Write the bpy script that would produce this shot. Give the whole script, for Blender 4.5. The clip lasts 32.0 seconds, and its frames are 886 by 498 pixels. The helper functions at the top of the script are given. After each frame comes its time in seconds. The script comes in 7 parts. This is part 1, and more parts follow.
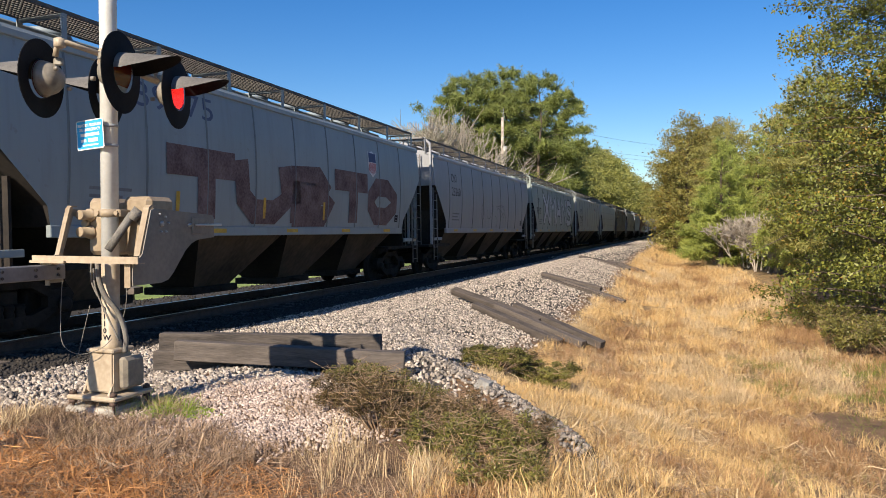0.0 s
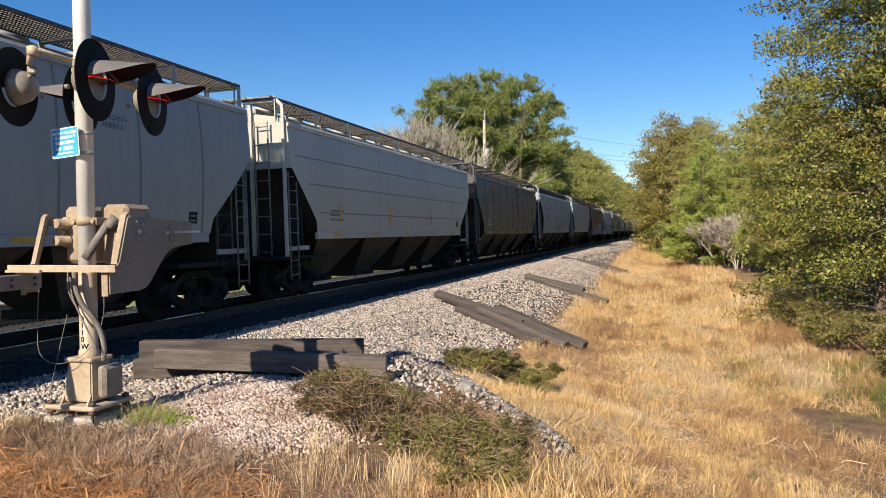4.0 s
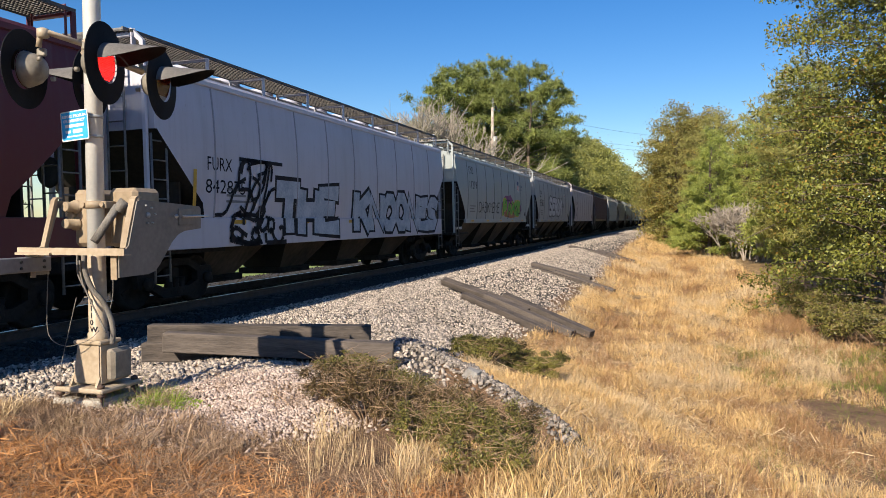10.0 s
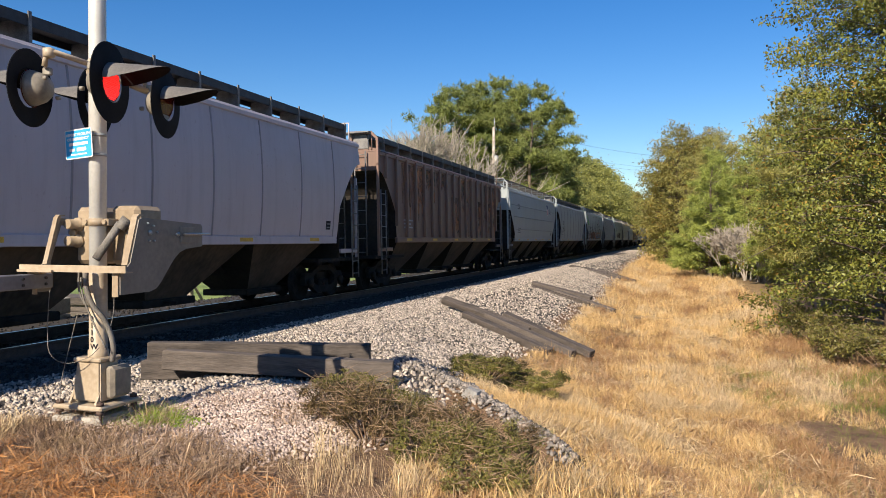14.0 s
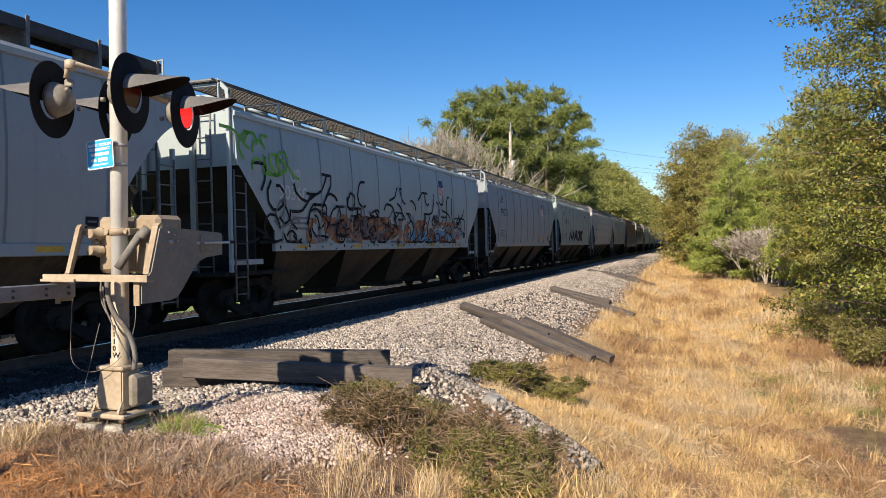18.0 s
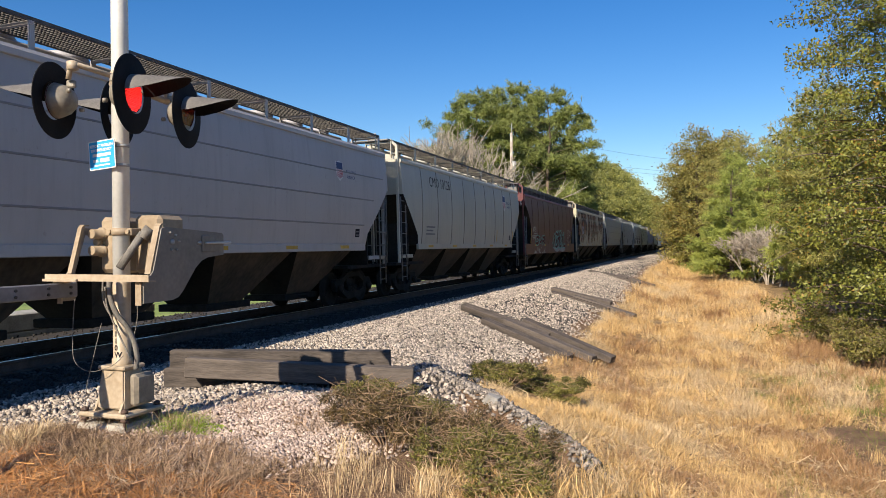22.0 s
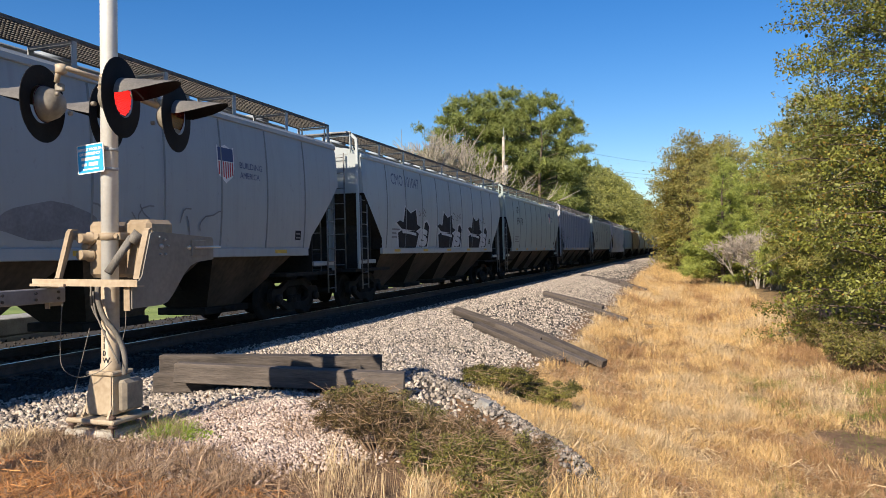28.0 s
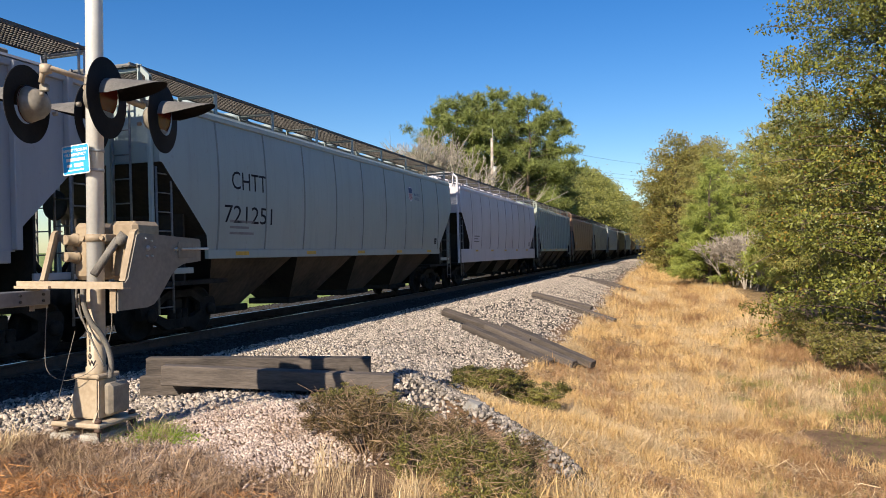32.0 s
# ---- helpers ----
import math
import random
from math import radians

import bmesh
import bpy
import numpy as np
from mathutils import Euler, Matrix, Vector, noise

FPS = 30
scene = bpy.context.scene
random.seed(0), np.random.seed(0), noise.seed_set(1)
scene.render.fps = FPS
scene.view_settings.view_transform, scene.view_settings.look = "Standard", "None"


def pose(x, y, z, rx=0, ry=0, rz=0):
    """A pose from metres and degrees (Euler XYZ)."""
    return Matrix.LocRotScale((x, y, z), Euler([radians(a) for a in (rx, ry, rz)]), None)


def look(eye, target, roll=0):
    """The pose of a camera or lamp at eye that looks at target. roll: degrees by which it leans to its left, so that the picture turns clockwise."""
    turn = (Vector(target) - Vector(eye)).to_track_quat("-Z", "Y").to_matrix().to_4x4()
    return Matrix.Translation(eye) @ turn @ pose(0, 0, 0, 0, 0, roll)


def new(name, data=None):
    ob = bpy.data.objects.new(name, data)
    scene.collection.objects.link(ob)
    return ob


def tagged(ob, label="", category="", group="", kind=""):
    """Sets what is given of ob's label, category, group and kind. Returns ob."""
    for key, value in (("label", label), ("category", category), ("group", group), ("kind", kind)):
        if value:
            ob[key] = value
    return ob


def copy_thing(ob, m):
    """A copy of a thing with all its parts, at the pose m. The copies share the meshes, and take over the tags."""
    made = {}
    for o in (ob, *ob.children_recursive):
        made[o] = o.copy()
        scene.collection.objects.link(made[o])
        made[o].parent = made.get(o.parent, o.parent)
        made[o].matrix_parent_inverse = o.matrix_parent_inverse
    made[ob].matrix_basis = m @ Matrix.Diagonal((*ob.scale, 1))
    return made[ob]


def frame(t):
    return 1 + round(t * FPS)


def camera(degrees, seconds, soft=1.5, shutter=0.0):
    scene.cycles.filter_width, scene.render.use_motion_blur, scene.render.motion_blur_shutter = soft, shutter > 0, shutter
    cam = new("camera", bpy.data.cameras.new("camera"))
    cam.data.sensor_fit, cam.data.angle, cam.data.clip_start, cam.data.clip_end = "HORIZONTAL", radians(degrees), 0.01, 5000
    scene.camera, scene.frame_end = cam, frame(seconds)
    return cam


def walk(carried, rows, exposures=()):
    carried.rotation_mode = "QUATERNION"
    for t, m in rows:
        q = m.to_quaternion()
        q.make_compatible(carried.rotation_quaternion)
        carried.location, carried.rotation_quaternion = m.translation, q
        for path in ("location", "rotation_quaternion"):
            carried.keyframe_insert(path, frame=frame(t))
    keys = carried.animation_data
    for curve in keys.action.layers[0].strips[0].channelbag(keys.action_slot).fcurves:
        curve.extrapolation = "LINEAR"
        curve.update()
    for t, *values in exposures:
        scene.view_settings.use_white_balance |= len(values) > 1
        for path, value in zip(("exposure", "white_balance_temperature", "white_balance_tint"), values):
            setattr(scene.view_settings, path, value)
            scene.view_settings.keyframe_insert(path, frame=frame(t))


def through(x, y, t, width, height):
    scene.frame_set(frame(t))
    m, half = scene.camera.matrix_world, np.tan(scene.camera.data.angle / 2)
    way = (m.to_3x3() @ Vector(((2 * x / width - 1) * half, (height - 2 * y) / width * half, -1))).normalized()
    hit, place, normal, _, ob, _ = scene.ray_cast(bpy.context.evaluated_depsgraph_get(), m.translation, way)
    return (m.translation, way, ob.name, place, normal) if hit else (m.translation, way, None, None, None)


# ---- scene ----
# x to the right of the near rail, y along the track, z above the rail head
cam = camera(61.64, 32.0, 0.75)
# seconds, place, tilt, turn to the left, lean
PATH = [
    (0, 9.300, 0.000, 1.620, 88.505, 18.000, 0.100),
    (0.5, 9.292, 0.001, 1.613, 88.401, 17.958, 0.129),
    (1, 9.293, 0.011, 1.613, 88.401, 17.918, 0.104),
    (1.5, 9.301, 0.008, 1.617, 88.504, 17.841, 0.021),
    (2, 9.318, -0.001, 1.621, 88.628, 17.698, -0.161),
    (2.5, 9.336, -0.011, 1.628, 88.706, 17.405, -0.286),
    (3, 9.343, -0.011, 1.629, 88.740, 17.071, -0.453),
    (3.5, 9.350, -0.017, 1.627, 88.753, 16.781, -0.613),
    (5.5, 9.334, 0.012, 1.622, 88.424, 16.962, -1.013),
    (6, 9.329, 0.010, 1.625, 88.249, 17.101, -0.922),
    (6.5, 9.329, 0.015, 1.625, 88.085, 17.186, -0.870),
    (7, 9.325, 0.015, 1.625, 87.939, 17.222, -0.766),
    (7.5, 9.327, 0.006, 1.619, 87.800, 17.292, -0.732),
    (8, 9.328, -0.001, 1.621, 87.683, 17.382, -0.548),
    (8.5, 9.327, 0.002, 1.621, 87.578, 17.435, -0.455),
    (9, 9.330, -0.004, 1.616, 87.598, 17.424, -0.344),
    (9.5, 9.333, -0.005, 1.621, 87.638, 17.346, -0.107),
    (10, 9.331, -0.005, 1.617, 87.776, 17.282, -0.141),
    (10.5, 9.323, 0.003, 1.617, 87.903, 17.221, -0.085),
    (11, 9.319, -0.001, 1.623, 88.043, 17.147, -0.043),
    (11.5, 9.328, -0.013, 1.620, 88.291, 17.102, -0.103),
    (12, 9.324, -0.015, 1.623, 88.532, 17.071, -0.094),
    (12.5, 9.332, -0.022, 1.628, 88.779, 17.122, -0.022),
    (13, 9.333, -0.027, 1.632, 88.960, 17.196, 0.046),
    (13.5, 9.335, -0.014, 1.629, 89.126, 17.289, 0.087),
    (14, 9.344, -0.027, 1.624, 89.209, 17.351, 0.186),
    (14.5, 9.338, -0.025, 1.625, 89.308, 17.405, 0.248),
    (16.5, 9.334, -0.018, 1.626, 89.464, 18.070, -0.104),
    (17, 9.324, -0.013, 1.632, 89.464, 18.309, -0.167),
    (17.5, 9.335, -0.029, 1.631, 89.543, 18.528, -0.344),
    (18, 9.327, -0.018, 1.635, 89.604, 18.678, -0.310),
    (18.5, 9.329, -0.024, 1.628, 89.718, 18.793, -0.429),
    (19, 9.330, -0.022, 1.638, 89.827, 18.869, -0.571),
    (19.5, 9.336, -0.034, 1.640, 89.893, 18.925, -0.688),
    (20, 9.338, -0.033, 1.635, 89.918, 18.977, -0.803),
    (20.5, 9.334, -0.030, 1.632, 89.853, 18.972, -0.767),
    (21, 9.333, -0.030, 1.630, 89.761, 18.936, -0.603),
    (21.5, 9.329, -0.025, 1.627, 89.694, 18.852, -0.502),
    (22, 9.340, -0.036, 1.623, 89.705, 18.776, -0.356),
    (22.5, 9.336, -0.026, 1.628, 89.710, 18.640, -0.187),
    (23, 9.340, -0.021, 1.619, 89.807, 18.503, -0.045),
    (23.5, 9.318, -0.003, 1.624, 89.883, 18.253, 0.160),
    (24, 9.327, -0.010, 1.622, 90.018, 18.066, 0.114),
    (24.5, 9.325, -0.009, 1.621, 90.105, 17.889, 0.060),
    (25, 9.329, -0.018, 1.628, 90.103, 17.782, -0.009),
    (25.5, 9.327, -0.018, 1.625, 90.123, 17.790, -0.144),
    (27.5, 9.339, -0.020, 1.631, 90.044, 18.171, -0.198),
    (28, 9.344, -0.017, 1.632, 89.986, 18.168, -0.312),
    (28.5, 9.341, -0.018, 1.628, 90.015, 18.104, -0.446),
    (29, 9.349, -0.018, 1.638, 90.010, 18.043, -0.519),
    (29.5, 9.355, -0.022, 1.638, 90.083, 17.976, -0.657),
    (30, 9.353, -0.018, 1.635, 90.156, 17.896, -0.691),
    (30.5, 9.361, -0.027, 1.628, 90.196, 17.768, -0.675),
    (31, 9.362, -0.016, 1.626, 90.191, 17.622, -0.636),
    (31.5, 9.347, -0.004, 1.626, 90.151, 17.434, -0.537),
    (32, 9.338, -0.002, 1.632, 90.075, 17.303, -0.409),
]
walk(cam, [(t, Matrix.Translation((x, y, z)) @ Matrix.Rotation(radians(turn), 4, "Z")
            @ Matrix.Rotation(radians(tilt), 4, "X") @ Matrix.Rotation(radians(lean), 4, "Z"))
           for t, x, y, z, tilt, turn, lean in PATH])

# ---- light: clear winter sky, sun behind the camera and a little beyond the train ----
SUN_WAY = Vector((0.29, 1.55, -1.0)).normalized()
sun = new("sun", bpy.data.lights.new("sun", "SUN"))
sun.data.energy, sun.data.angle, sun.data.color = 5.9, radians(0.53), (1.0, 0.87, 0.70)
sun.matrix_world = look((0, 0, 60), Vector((0, 0, 60)) + SUN_WAY)
world = bpy.data.worlds.new("sky")
scene.world = world
world.use_nodes = True
wn = world.node_tree
sky = wn.nodes.new("ShaderNodeTexSky")
sky.sky_type, sky.sun_disc = "NISHITA", False
sky.sun_elevation = math.asin(-SUN_WAY.z)
sky.sun_rotation = math.atan2(-SUN_WAY.x, -SUN_WAY.y)
sky.air_density, sky.dust_density, sky.ozone_density = 1.0, 0.3, 3.0
tint = wn.nodes.new("ShaderNodeHueSaturation")
tint.inputs["Saturation"].default_value = 1.38
tint.inputs["Hue"].default_value = 0.510
wn.links.new(sky.outputs[0], tint.inputs["Color"])
wn.links.new(tint.outputs[0], wn.nodes["Background"].inputs[0])
wn.nodes["Background"].inputs[1].default_value = 0.10
scene.view_settings.exposure = 0.40

# ---- materials ----
def material(name, dark, light, scale=8.0, rough=0.8, metal=0.0, bump=0.2, fine=60.0, island=0.0, thing=0.0, coord="Object", spec=0.5, dist=0.02, stretch=None):
    """Two colours mixed by noise at two scales, with fine relief; island and thing add a spread of value between pieces."""
    m = bpy.data.materials.new(name)
    m.use_nodes = True
    nt = m.node_tree
    b = nt.nodes["Principled BSDF"]
    tc = nt.nodes.new("ShaderNodeTexCoord")
    n1, n2 = nt.nodes.new("ShaderNodeTexNoise"), nt.nodes.new("ShaderNodeTexNoise")
    n1.inputs["Scale"].default_value, n1.inputs["Detail"].default_value = scale, 6
    n2.inputs["Scale"].default_value, n2.inputs["Detail"].default_value = fine, 4
    source = tc.outputs[coord]
    if stretch:
        mp = nt.nodes.new("ShaderNodeMapping")
        mp.inputs["Scale"].default_value = stretch
        nt.links.new(source, mp.inputs["Vector"])
        source = mp.outputs[0]
    for n in (n1, n2):
        nt.links.new(source, n.inputs["Vector"])
    add = nt.nodes.new("ShaderNodeMath")
    add.operation = "MULTIPLY_ADD"
    nt.links.new(n2.outputs[0], add.inputs[0])
    add.inputs[1].default_value = 0.6
    nt.links.new(n1.outputs[0], add.inputs[2])
    last = add.outputs[0]
    for amount, node, out in ((island, "ShaderNodeNewGeometry", "Random Per Island"), (thing, "ShaderNodeObjectInfo", "Random")):
        if amount:
            g, ma = nt.nodes.new(node), nt.nodes.new("ShaderNodeMath")
            ma.operation = "MULTIPLY_ADD"
            nt.links.new(g.outputs[out], ma.inputs[0])
            ma.inputs[1].default_value = amount
            nt.links.new(last, ma.inputs[2])
            last = ma.outputs[0]
    ramp = nt.nodes.new("ShaderNodeMapRange")
    ramp.inputs["From Min"].default_value = 0.55
    ramp.inputs["From Max"].default_value = 1.05 + island + thing
    nt.links.new(last, ramp.inputs["Value"])
    mix = nt.nodes.new("ShaderNodeMix")
    mix.data_type = "RGBA"
    mix.inputs["A"].default_value, mix.inputs["B"].default_value = (*dark, 1), (*light, 1)
    nt.links.new(ramp.outputs[0], mix.inputs["Factor"])
    nt.links.new(mix.outputs["Result"], b.inputs["Base Color"])
    b.inputs["Roughness"].default_value, b.inputs["Metallic"].default_value = rough, metal
    b.inputs["Specular IOR Level"].default_value = spec
    if bump:
        bp = nt.nodes.new("ShaderNodeBump")
        bp.inputs["Strength"].default_value, bp.inputs["Distance"].default_value = bump, dist
        nt.links.new(add.outputs[0], bp.inputs["Height"])
        nt.links.new(bp.outputs[0], b.inputs["Normal"])
    return m


def car_paint():
    """Weathered railcar paint in the object's own colour, with dirt, vertical streaks and rust specks."""
    m = bpy.data.materials.new("car_paint")
    m.use_nodes = True
    nt = m.node_tree
    b = nt.nodes["Principled BSDF"]
    info, tc = nt.nodes.new("ShaderNodeObjectInfo"), nt.nodes.new("ShaderNodeTexCoord")
    shift = nt.nodes.new("ShaderNodeVectorMath")
    shift.operation = "ADD"
    nt.links.new(tc.outputs["Object"], shift.inputs[0])
    comb = nt.nodes.new("ShaderNodeCombineXYZ")
    big = nt.nodes.new("ShaderNodeMath")
    big.operation = "MULTIPLY"
    big.inputs[1].default_value = 90
    nt.links.new(info.outputs["Random"], big.inputs[0])
    nt.links.new(big.outputs[0], comb.inputs[1])
    nt.links.new(comb.outputs[0], shift.inputs[1])
    last = info.outputs["Color"]
    for scale, lo, hi, amount, rgb in (((0.6, 0.5, 0.4), 0.45, 0.75, 0.4, (0.13, 0.115, 0.095)), ((6, 6, 0.35), 0.5, 0.8, 0.4, (0.10, 0.085, 0.07)),
                                       ((9, 9, 7), 0.62, 0.72, 0.45, (0.12, 0.06, 0.035)), ((2.2, 2.2, 0.5), 0.56, 0.72, 0.16, (0.62, 0.61, 0.60))):
        mp, nz, mr, mx = (nt.nodes.new(k) for k in ("ShaderNodeMapping", "ShaderNodeTexNoise", "ShaderNodeMapRange", "ShaderNodeMix"))
        mp.inputs["Scale"].default_value = scale
        nz.inputs["Scale"].default_value, nz.inputs["Detail"].default_value, nz.inputs["Roughness"].default_value = 1.0, 7, 0.62
        nt.links.new(shift.outputs[0], mp.inputs["Vector"])
        nt.links.new(mp.outputs[0], nz.inputs["Vector"])
        mr.inputs["From Min"].default_value, mr.inputs["From Max"].default_value, mr.inputs["To Max"].default_value = lo, hi, amount
        nt.links.new(nz.outputs[0], mr.inputs["Value"])
        mx.data_type = "RGBA"
        own = nt.nodes.new("ShaderNodeMix")
        own.data_type = "RGBA"
        own.inputs["Factor"].default_value, own.inputs["B"].default_value = 0.5, (*rgb, 1)
        nt.links.new(info.outputs["Color"], own.inputs["A"])
        nt.links.new(own.outputs["Result"], mx.inputs["B"])
        nt.links.new(mr.outputs[0], mx.inputs["Factor"])
        nt.links.new(last, mx.inputs["A"])
        last = mx.outputs["Result"]
    nt.links.new(last, b.inputs["Base Color"])
    b.inputs["Roughness"].default_value = 0.5
    b.inputs["Specular IOR Level"].default_value = 0.5
    nz = nt.nodes.new("ShaderNodeTexNoise")
    nz.inputs["Scale"].default_value = 2.5
    nt.links.new(shift.outputs[0], nz.inputs["Vector"])
    bp = nt.nodes.new("ShaderNodeBump")
    bp.inputs["Strength"].default_value, bp.inputs["Distance"].default_value = 0.25, 0.03
    nt.links.new(nz.outputs[0], bp.inputs["Height"])
    nt.links.new(bp.outputs[0], b.inputs["Normal"])
    return m


def plain(name, rgb, rough=0.6, metal=0.0, glow=0.0):
    m = bpy.data.materials.new(name)
    m.use_nodes = True
    b = m.node_tree.nodes["Principled BSDF"]
    b.inputs["Base Color"].default_value = (*rgb, 1)
    b.inputs["Roughness"].default_value, b.inputs["Metallic"].default_value = rough, metal
    if glow:
        b.inputs["Emission Color"].default_value, b.inputs["Emission Strength"].default_value = (*rgb, 1), glow
    return m


def foliage(name, dark, light, through=0.42):
    m = material(name, dark, light, 0.5, 0.55, 0, 0, 3, island=0.7)
    b = m.node_tree.nodes["Principled BSDF"]
    tl, mx, out = (m.node_tree.nodes.new(k) for k in ("ShaderNodeBsdfTranslucent", "ShaderNodeMixShader", "ShaderNodeOutputMaterial"))
    col = b.inputs["Base Color"].links[0].from_socket
    m.node_tree.links.new(col, tl.inputs["Color"])
    mx.inputs[0].default_value = through
    m.node_tree.links.new(b.outputs[0], mx.inputs[1])
    m.node_tree.links.new(tl.outputs[0], mx.inputs[2])
    for n in list(m.node_tree.nodes):
        if n.type == "OUTPUT_MATERIAL" and n != out:
            m.node_tree.nodes.remove(n)
    m.node_tree.links.new(mx.outputs[0], out.inputs[0])
    return m


PAINT = car_paint()
M_EARTH = material("earth", (0.08, 0.045, 0.025), (0.27, 0.165, 0.09), 4, 0.95, 0, 1.0, 45, dist=0.05)
M_BALLAST = material("ballast_bed", (0.025, 0.022, 0.02), (0.10, 0.09, 0.082), 14, 0.95, 0, 1.0, 70, dist=0.05)
# oil-stained stone, darkened further to paint in the train's shadow
M_OILSHADE = material("oily_shade_ballast", (0.008, 0.007, 0.006), (0.05, 0.042, 0.036), 5, 0.9, 0, 0.3, 40, island=0.8)
M_STONE = material("ballast_stone", (0.03, 0.024, 0.02), (0.70, 0.60, 0.50), 5, 0.9, 0, 0.3, 40, island=1.3)
M_PINKSTONE = material("pink_gravel", (0.17, 0.115, 0.09), (0.74, 0.61, 0.52), 5, 0.95, 0, 0.2, 40, island=0.9)
M_RIDGE = material("dumped_grey_stone", (0.02, 0.017, 0.015), (0.48, 0.42, 0.36), 5, 0.9, 0, 0.3, 40, island=1.4)
M_CONCRETE = material("grey_concrete", (0.22, 0.21, 0.20), (0.40, 0.39, 0.36), 4, 0.9, 0, 0.4, 30)
M_THATCH = material("straw_thatch", (0.10, 0.06, 0.03), (0.42, 0.28, 0.12), 2.5, 0.95, 0, 0.8, 45, dist=0.04)
M_LAWN = material("lawn", (0.10, 0.16, 0.03), (0.28, 0.34, 0.09), 0.6, 0.95, 0, 0.4, 12)
M_STRAW = foliage("dry_grass", (0.36, 0.19, 0.055), (0.95, 0.70, 0.34), 0.14)
M_DEAD = foliage("dead_weeds", (0.10, 0.06, 0.035), (0.62, 0.43, 0.27), 0.15)
M_RUSTWEED = foliage("rusty_weeds", (0.20, 0.10, 0.045), (0.55, 0.34, 0.16), 0.14)
M_PALE = foliage("pale_grass", (0.34, 0.22, 0.10), (0.86, 0.68, 0.42), 0.14)
M_NEEDLE = foliage("pine_needles", (0.15, 0.055, 0.018), (0.92, 0.47, 0.17), 0.1)
M_FRESH = foliage("fresh_weed", (0.16, 0.26, 0.03), (0.46, 0.56, 0.09))
M_WEED = foliage("green_weed", (0.10, 0.16, 0.02), (0.30, 0.36, 0.06))
M_RAIL = material("rail_steel", (0.07, 0.045, 0.035), (0.14, 0.09, 0.07), 6, 0.75, 0.3)
M_SHINE = plain("worn_steel", (0.55, 0.54, 0.52), 0.28, 1.0)
M_TIE = material("weathered_tie", (0.022, 0.018, 0.016), (0.17, 0.14, 0.118), 3, 0.9, 0, 0.8, 20, thing=0.3, stretch=(0.6, 4.5, 4.5), dist=0.015)
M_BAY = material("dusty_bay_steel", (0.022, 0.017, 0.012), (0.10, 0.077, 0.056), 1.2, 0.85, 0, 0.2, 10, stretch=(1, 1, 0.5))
# brake dust with the shade under the cars painted into the colour
M_GRIMESHADE = material("brake_dust_and_shade", (0.008, 0.006, 0.005), (0.032, 0.024, 0.018), 1.5, 0.9, 0, 0.2, 12)
M_IRON = material("dirty_iron", (0.009, 0.008, 0.0075), (0.032, 0.028, 0.024), 5, 0.85, 0.0, 0.2, spec=0.2)
M_BLACK = material("black_steel", (0.02, 0.02, 0.021), (0.05, 0.05, 0.051), 6, 0.6, 0.0, 0.1)
M_WALK = material("walkway_steel", (0.06, 0.055, 0.05), (0.15, 0.14, 0.125), 6, 0.7, 0.1, 0.1)
M_GALV = material("galvanised", (0.34, 0.34, 0.33), (0.52, 0.52, 0.50), 5, 0.5, 0.5, 0.1)
M_LADDER = material("ladder_steel", (0.11, 0.105, 0.10), (0.25, 0.24, 0.23), 7, 0.6, 0.3, 0.1)
M_BEIGE = material("beige_enamel", (0.33, 0.255, 0.17), (0.52, 0.43, 0.315), 3, 0.5, 0.0, 0.1, 25)
M_TAN = material("tan_enamel", (0.25, 0.185, 0.115), (0.40, 0.315, 0.215), 3, 0.55, 0.0, 0.1, 25)
# the tan enamel with shade painted in, for the gate's side plates
M_SHADETAN = material("shaded_tan_enamel", (0.17, 0.15, 0.125), (0.27, 0.24, 0.20), 3, 0.55, 0.0, 0.1, 25)
M_HOSE = material("braided_conduit", (0.11, 0.10, 0.088), (0.25, 0.23, 0.20), 8, 0.9, 0, 0.5, 120)
M_GREYBOX = material("grey_enamel", (0.14, 0.14, 0.15), (0.22, 0.22, 0.23), 3, 0.5, 0.1, 0.1, 25)
M_ALU = material("aluminium_mast", (0.66, 0.65, 0.60), (0.80, 0.79, 0.74), 4, 0.45, 0.2, 0.05, 40)
M_HOOD = material("black_hood", (0.006, 0.006, 0.007), (0.016, 0.016, 0.017), 4, 0.75, 0, 0.05, spec=0.15)
M_HOODTOP = material("weathered_hood", (0.09, 0.085, 0.08), (0.18, 0.17, 0.16), 5, 0.75, 0, 0.1)
M_BARK = material("bark", (0.07, 0.05, 0.035), (0.20, 0.155, 0.115), 6, 0.95, 0, 0.8, 30)
M_BARE = material("bare_twigs", (0.26, 0.22, 0.18), (0.52, 0.46, 0.39), 3, 0.95, 0, 0.3)
M_OAK = foliage("oak_leaves", (0.02, 0.034, 0.006), (0.29, 0.295, 0.045), 0.10)
M_TURN = foliage("turning_oak_leaves", (0.14, 0.075, 0.018), (0.50, 0.33, 0.06), 0.3)
M_PINE = foliage("pine_needles_green", (0.11, 0.16, 0.035), (0.58, 0.62, 0.15), 0.38)
M_YELLOWPINE = foliage("pine_needles_yellow", (0.13, 0.14, 0.04), (0.58, 0.53, 0.16), 0.38)
M_BIGPINE = foliage("loblolly_needles", (0.055, 0.085, 0.025), (0.42, 0.46, 0.13), 0.38)
M_DARKLEAF = foliage("cedar_leaves", (0.045, 0.06, 0.015), (0.36, 0.36, 0.09), 0.3)
M_BROWNLEAF = foliage("turning_leaves", (0.085, 0.09, 0.022), (0.48, 0.42, 0.12), 0.35)
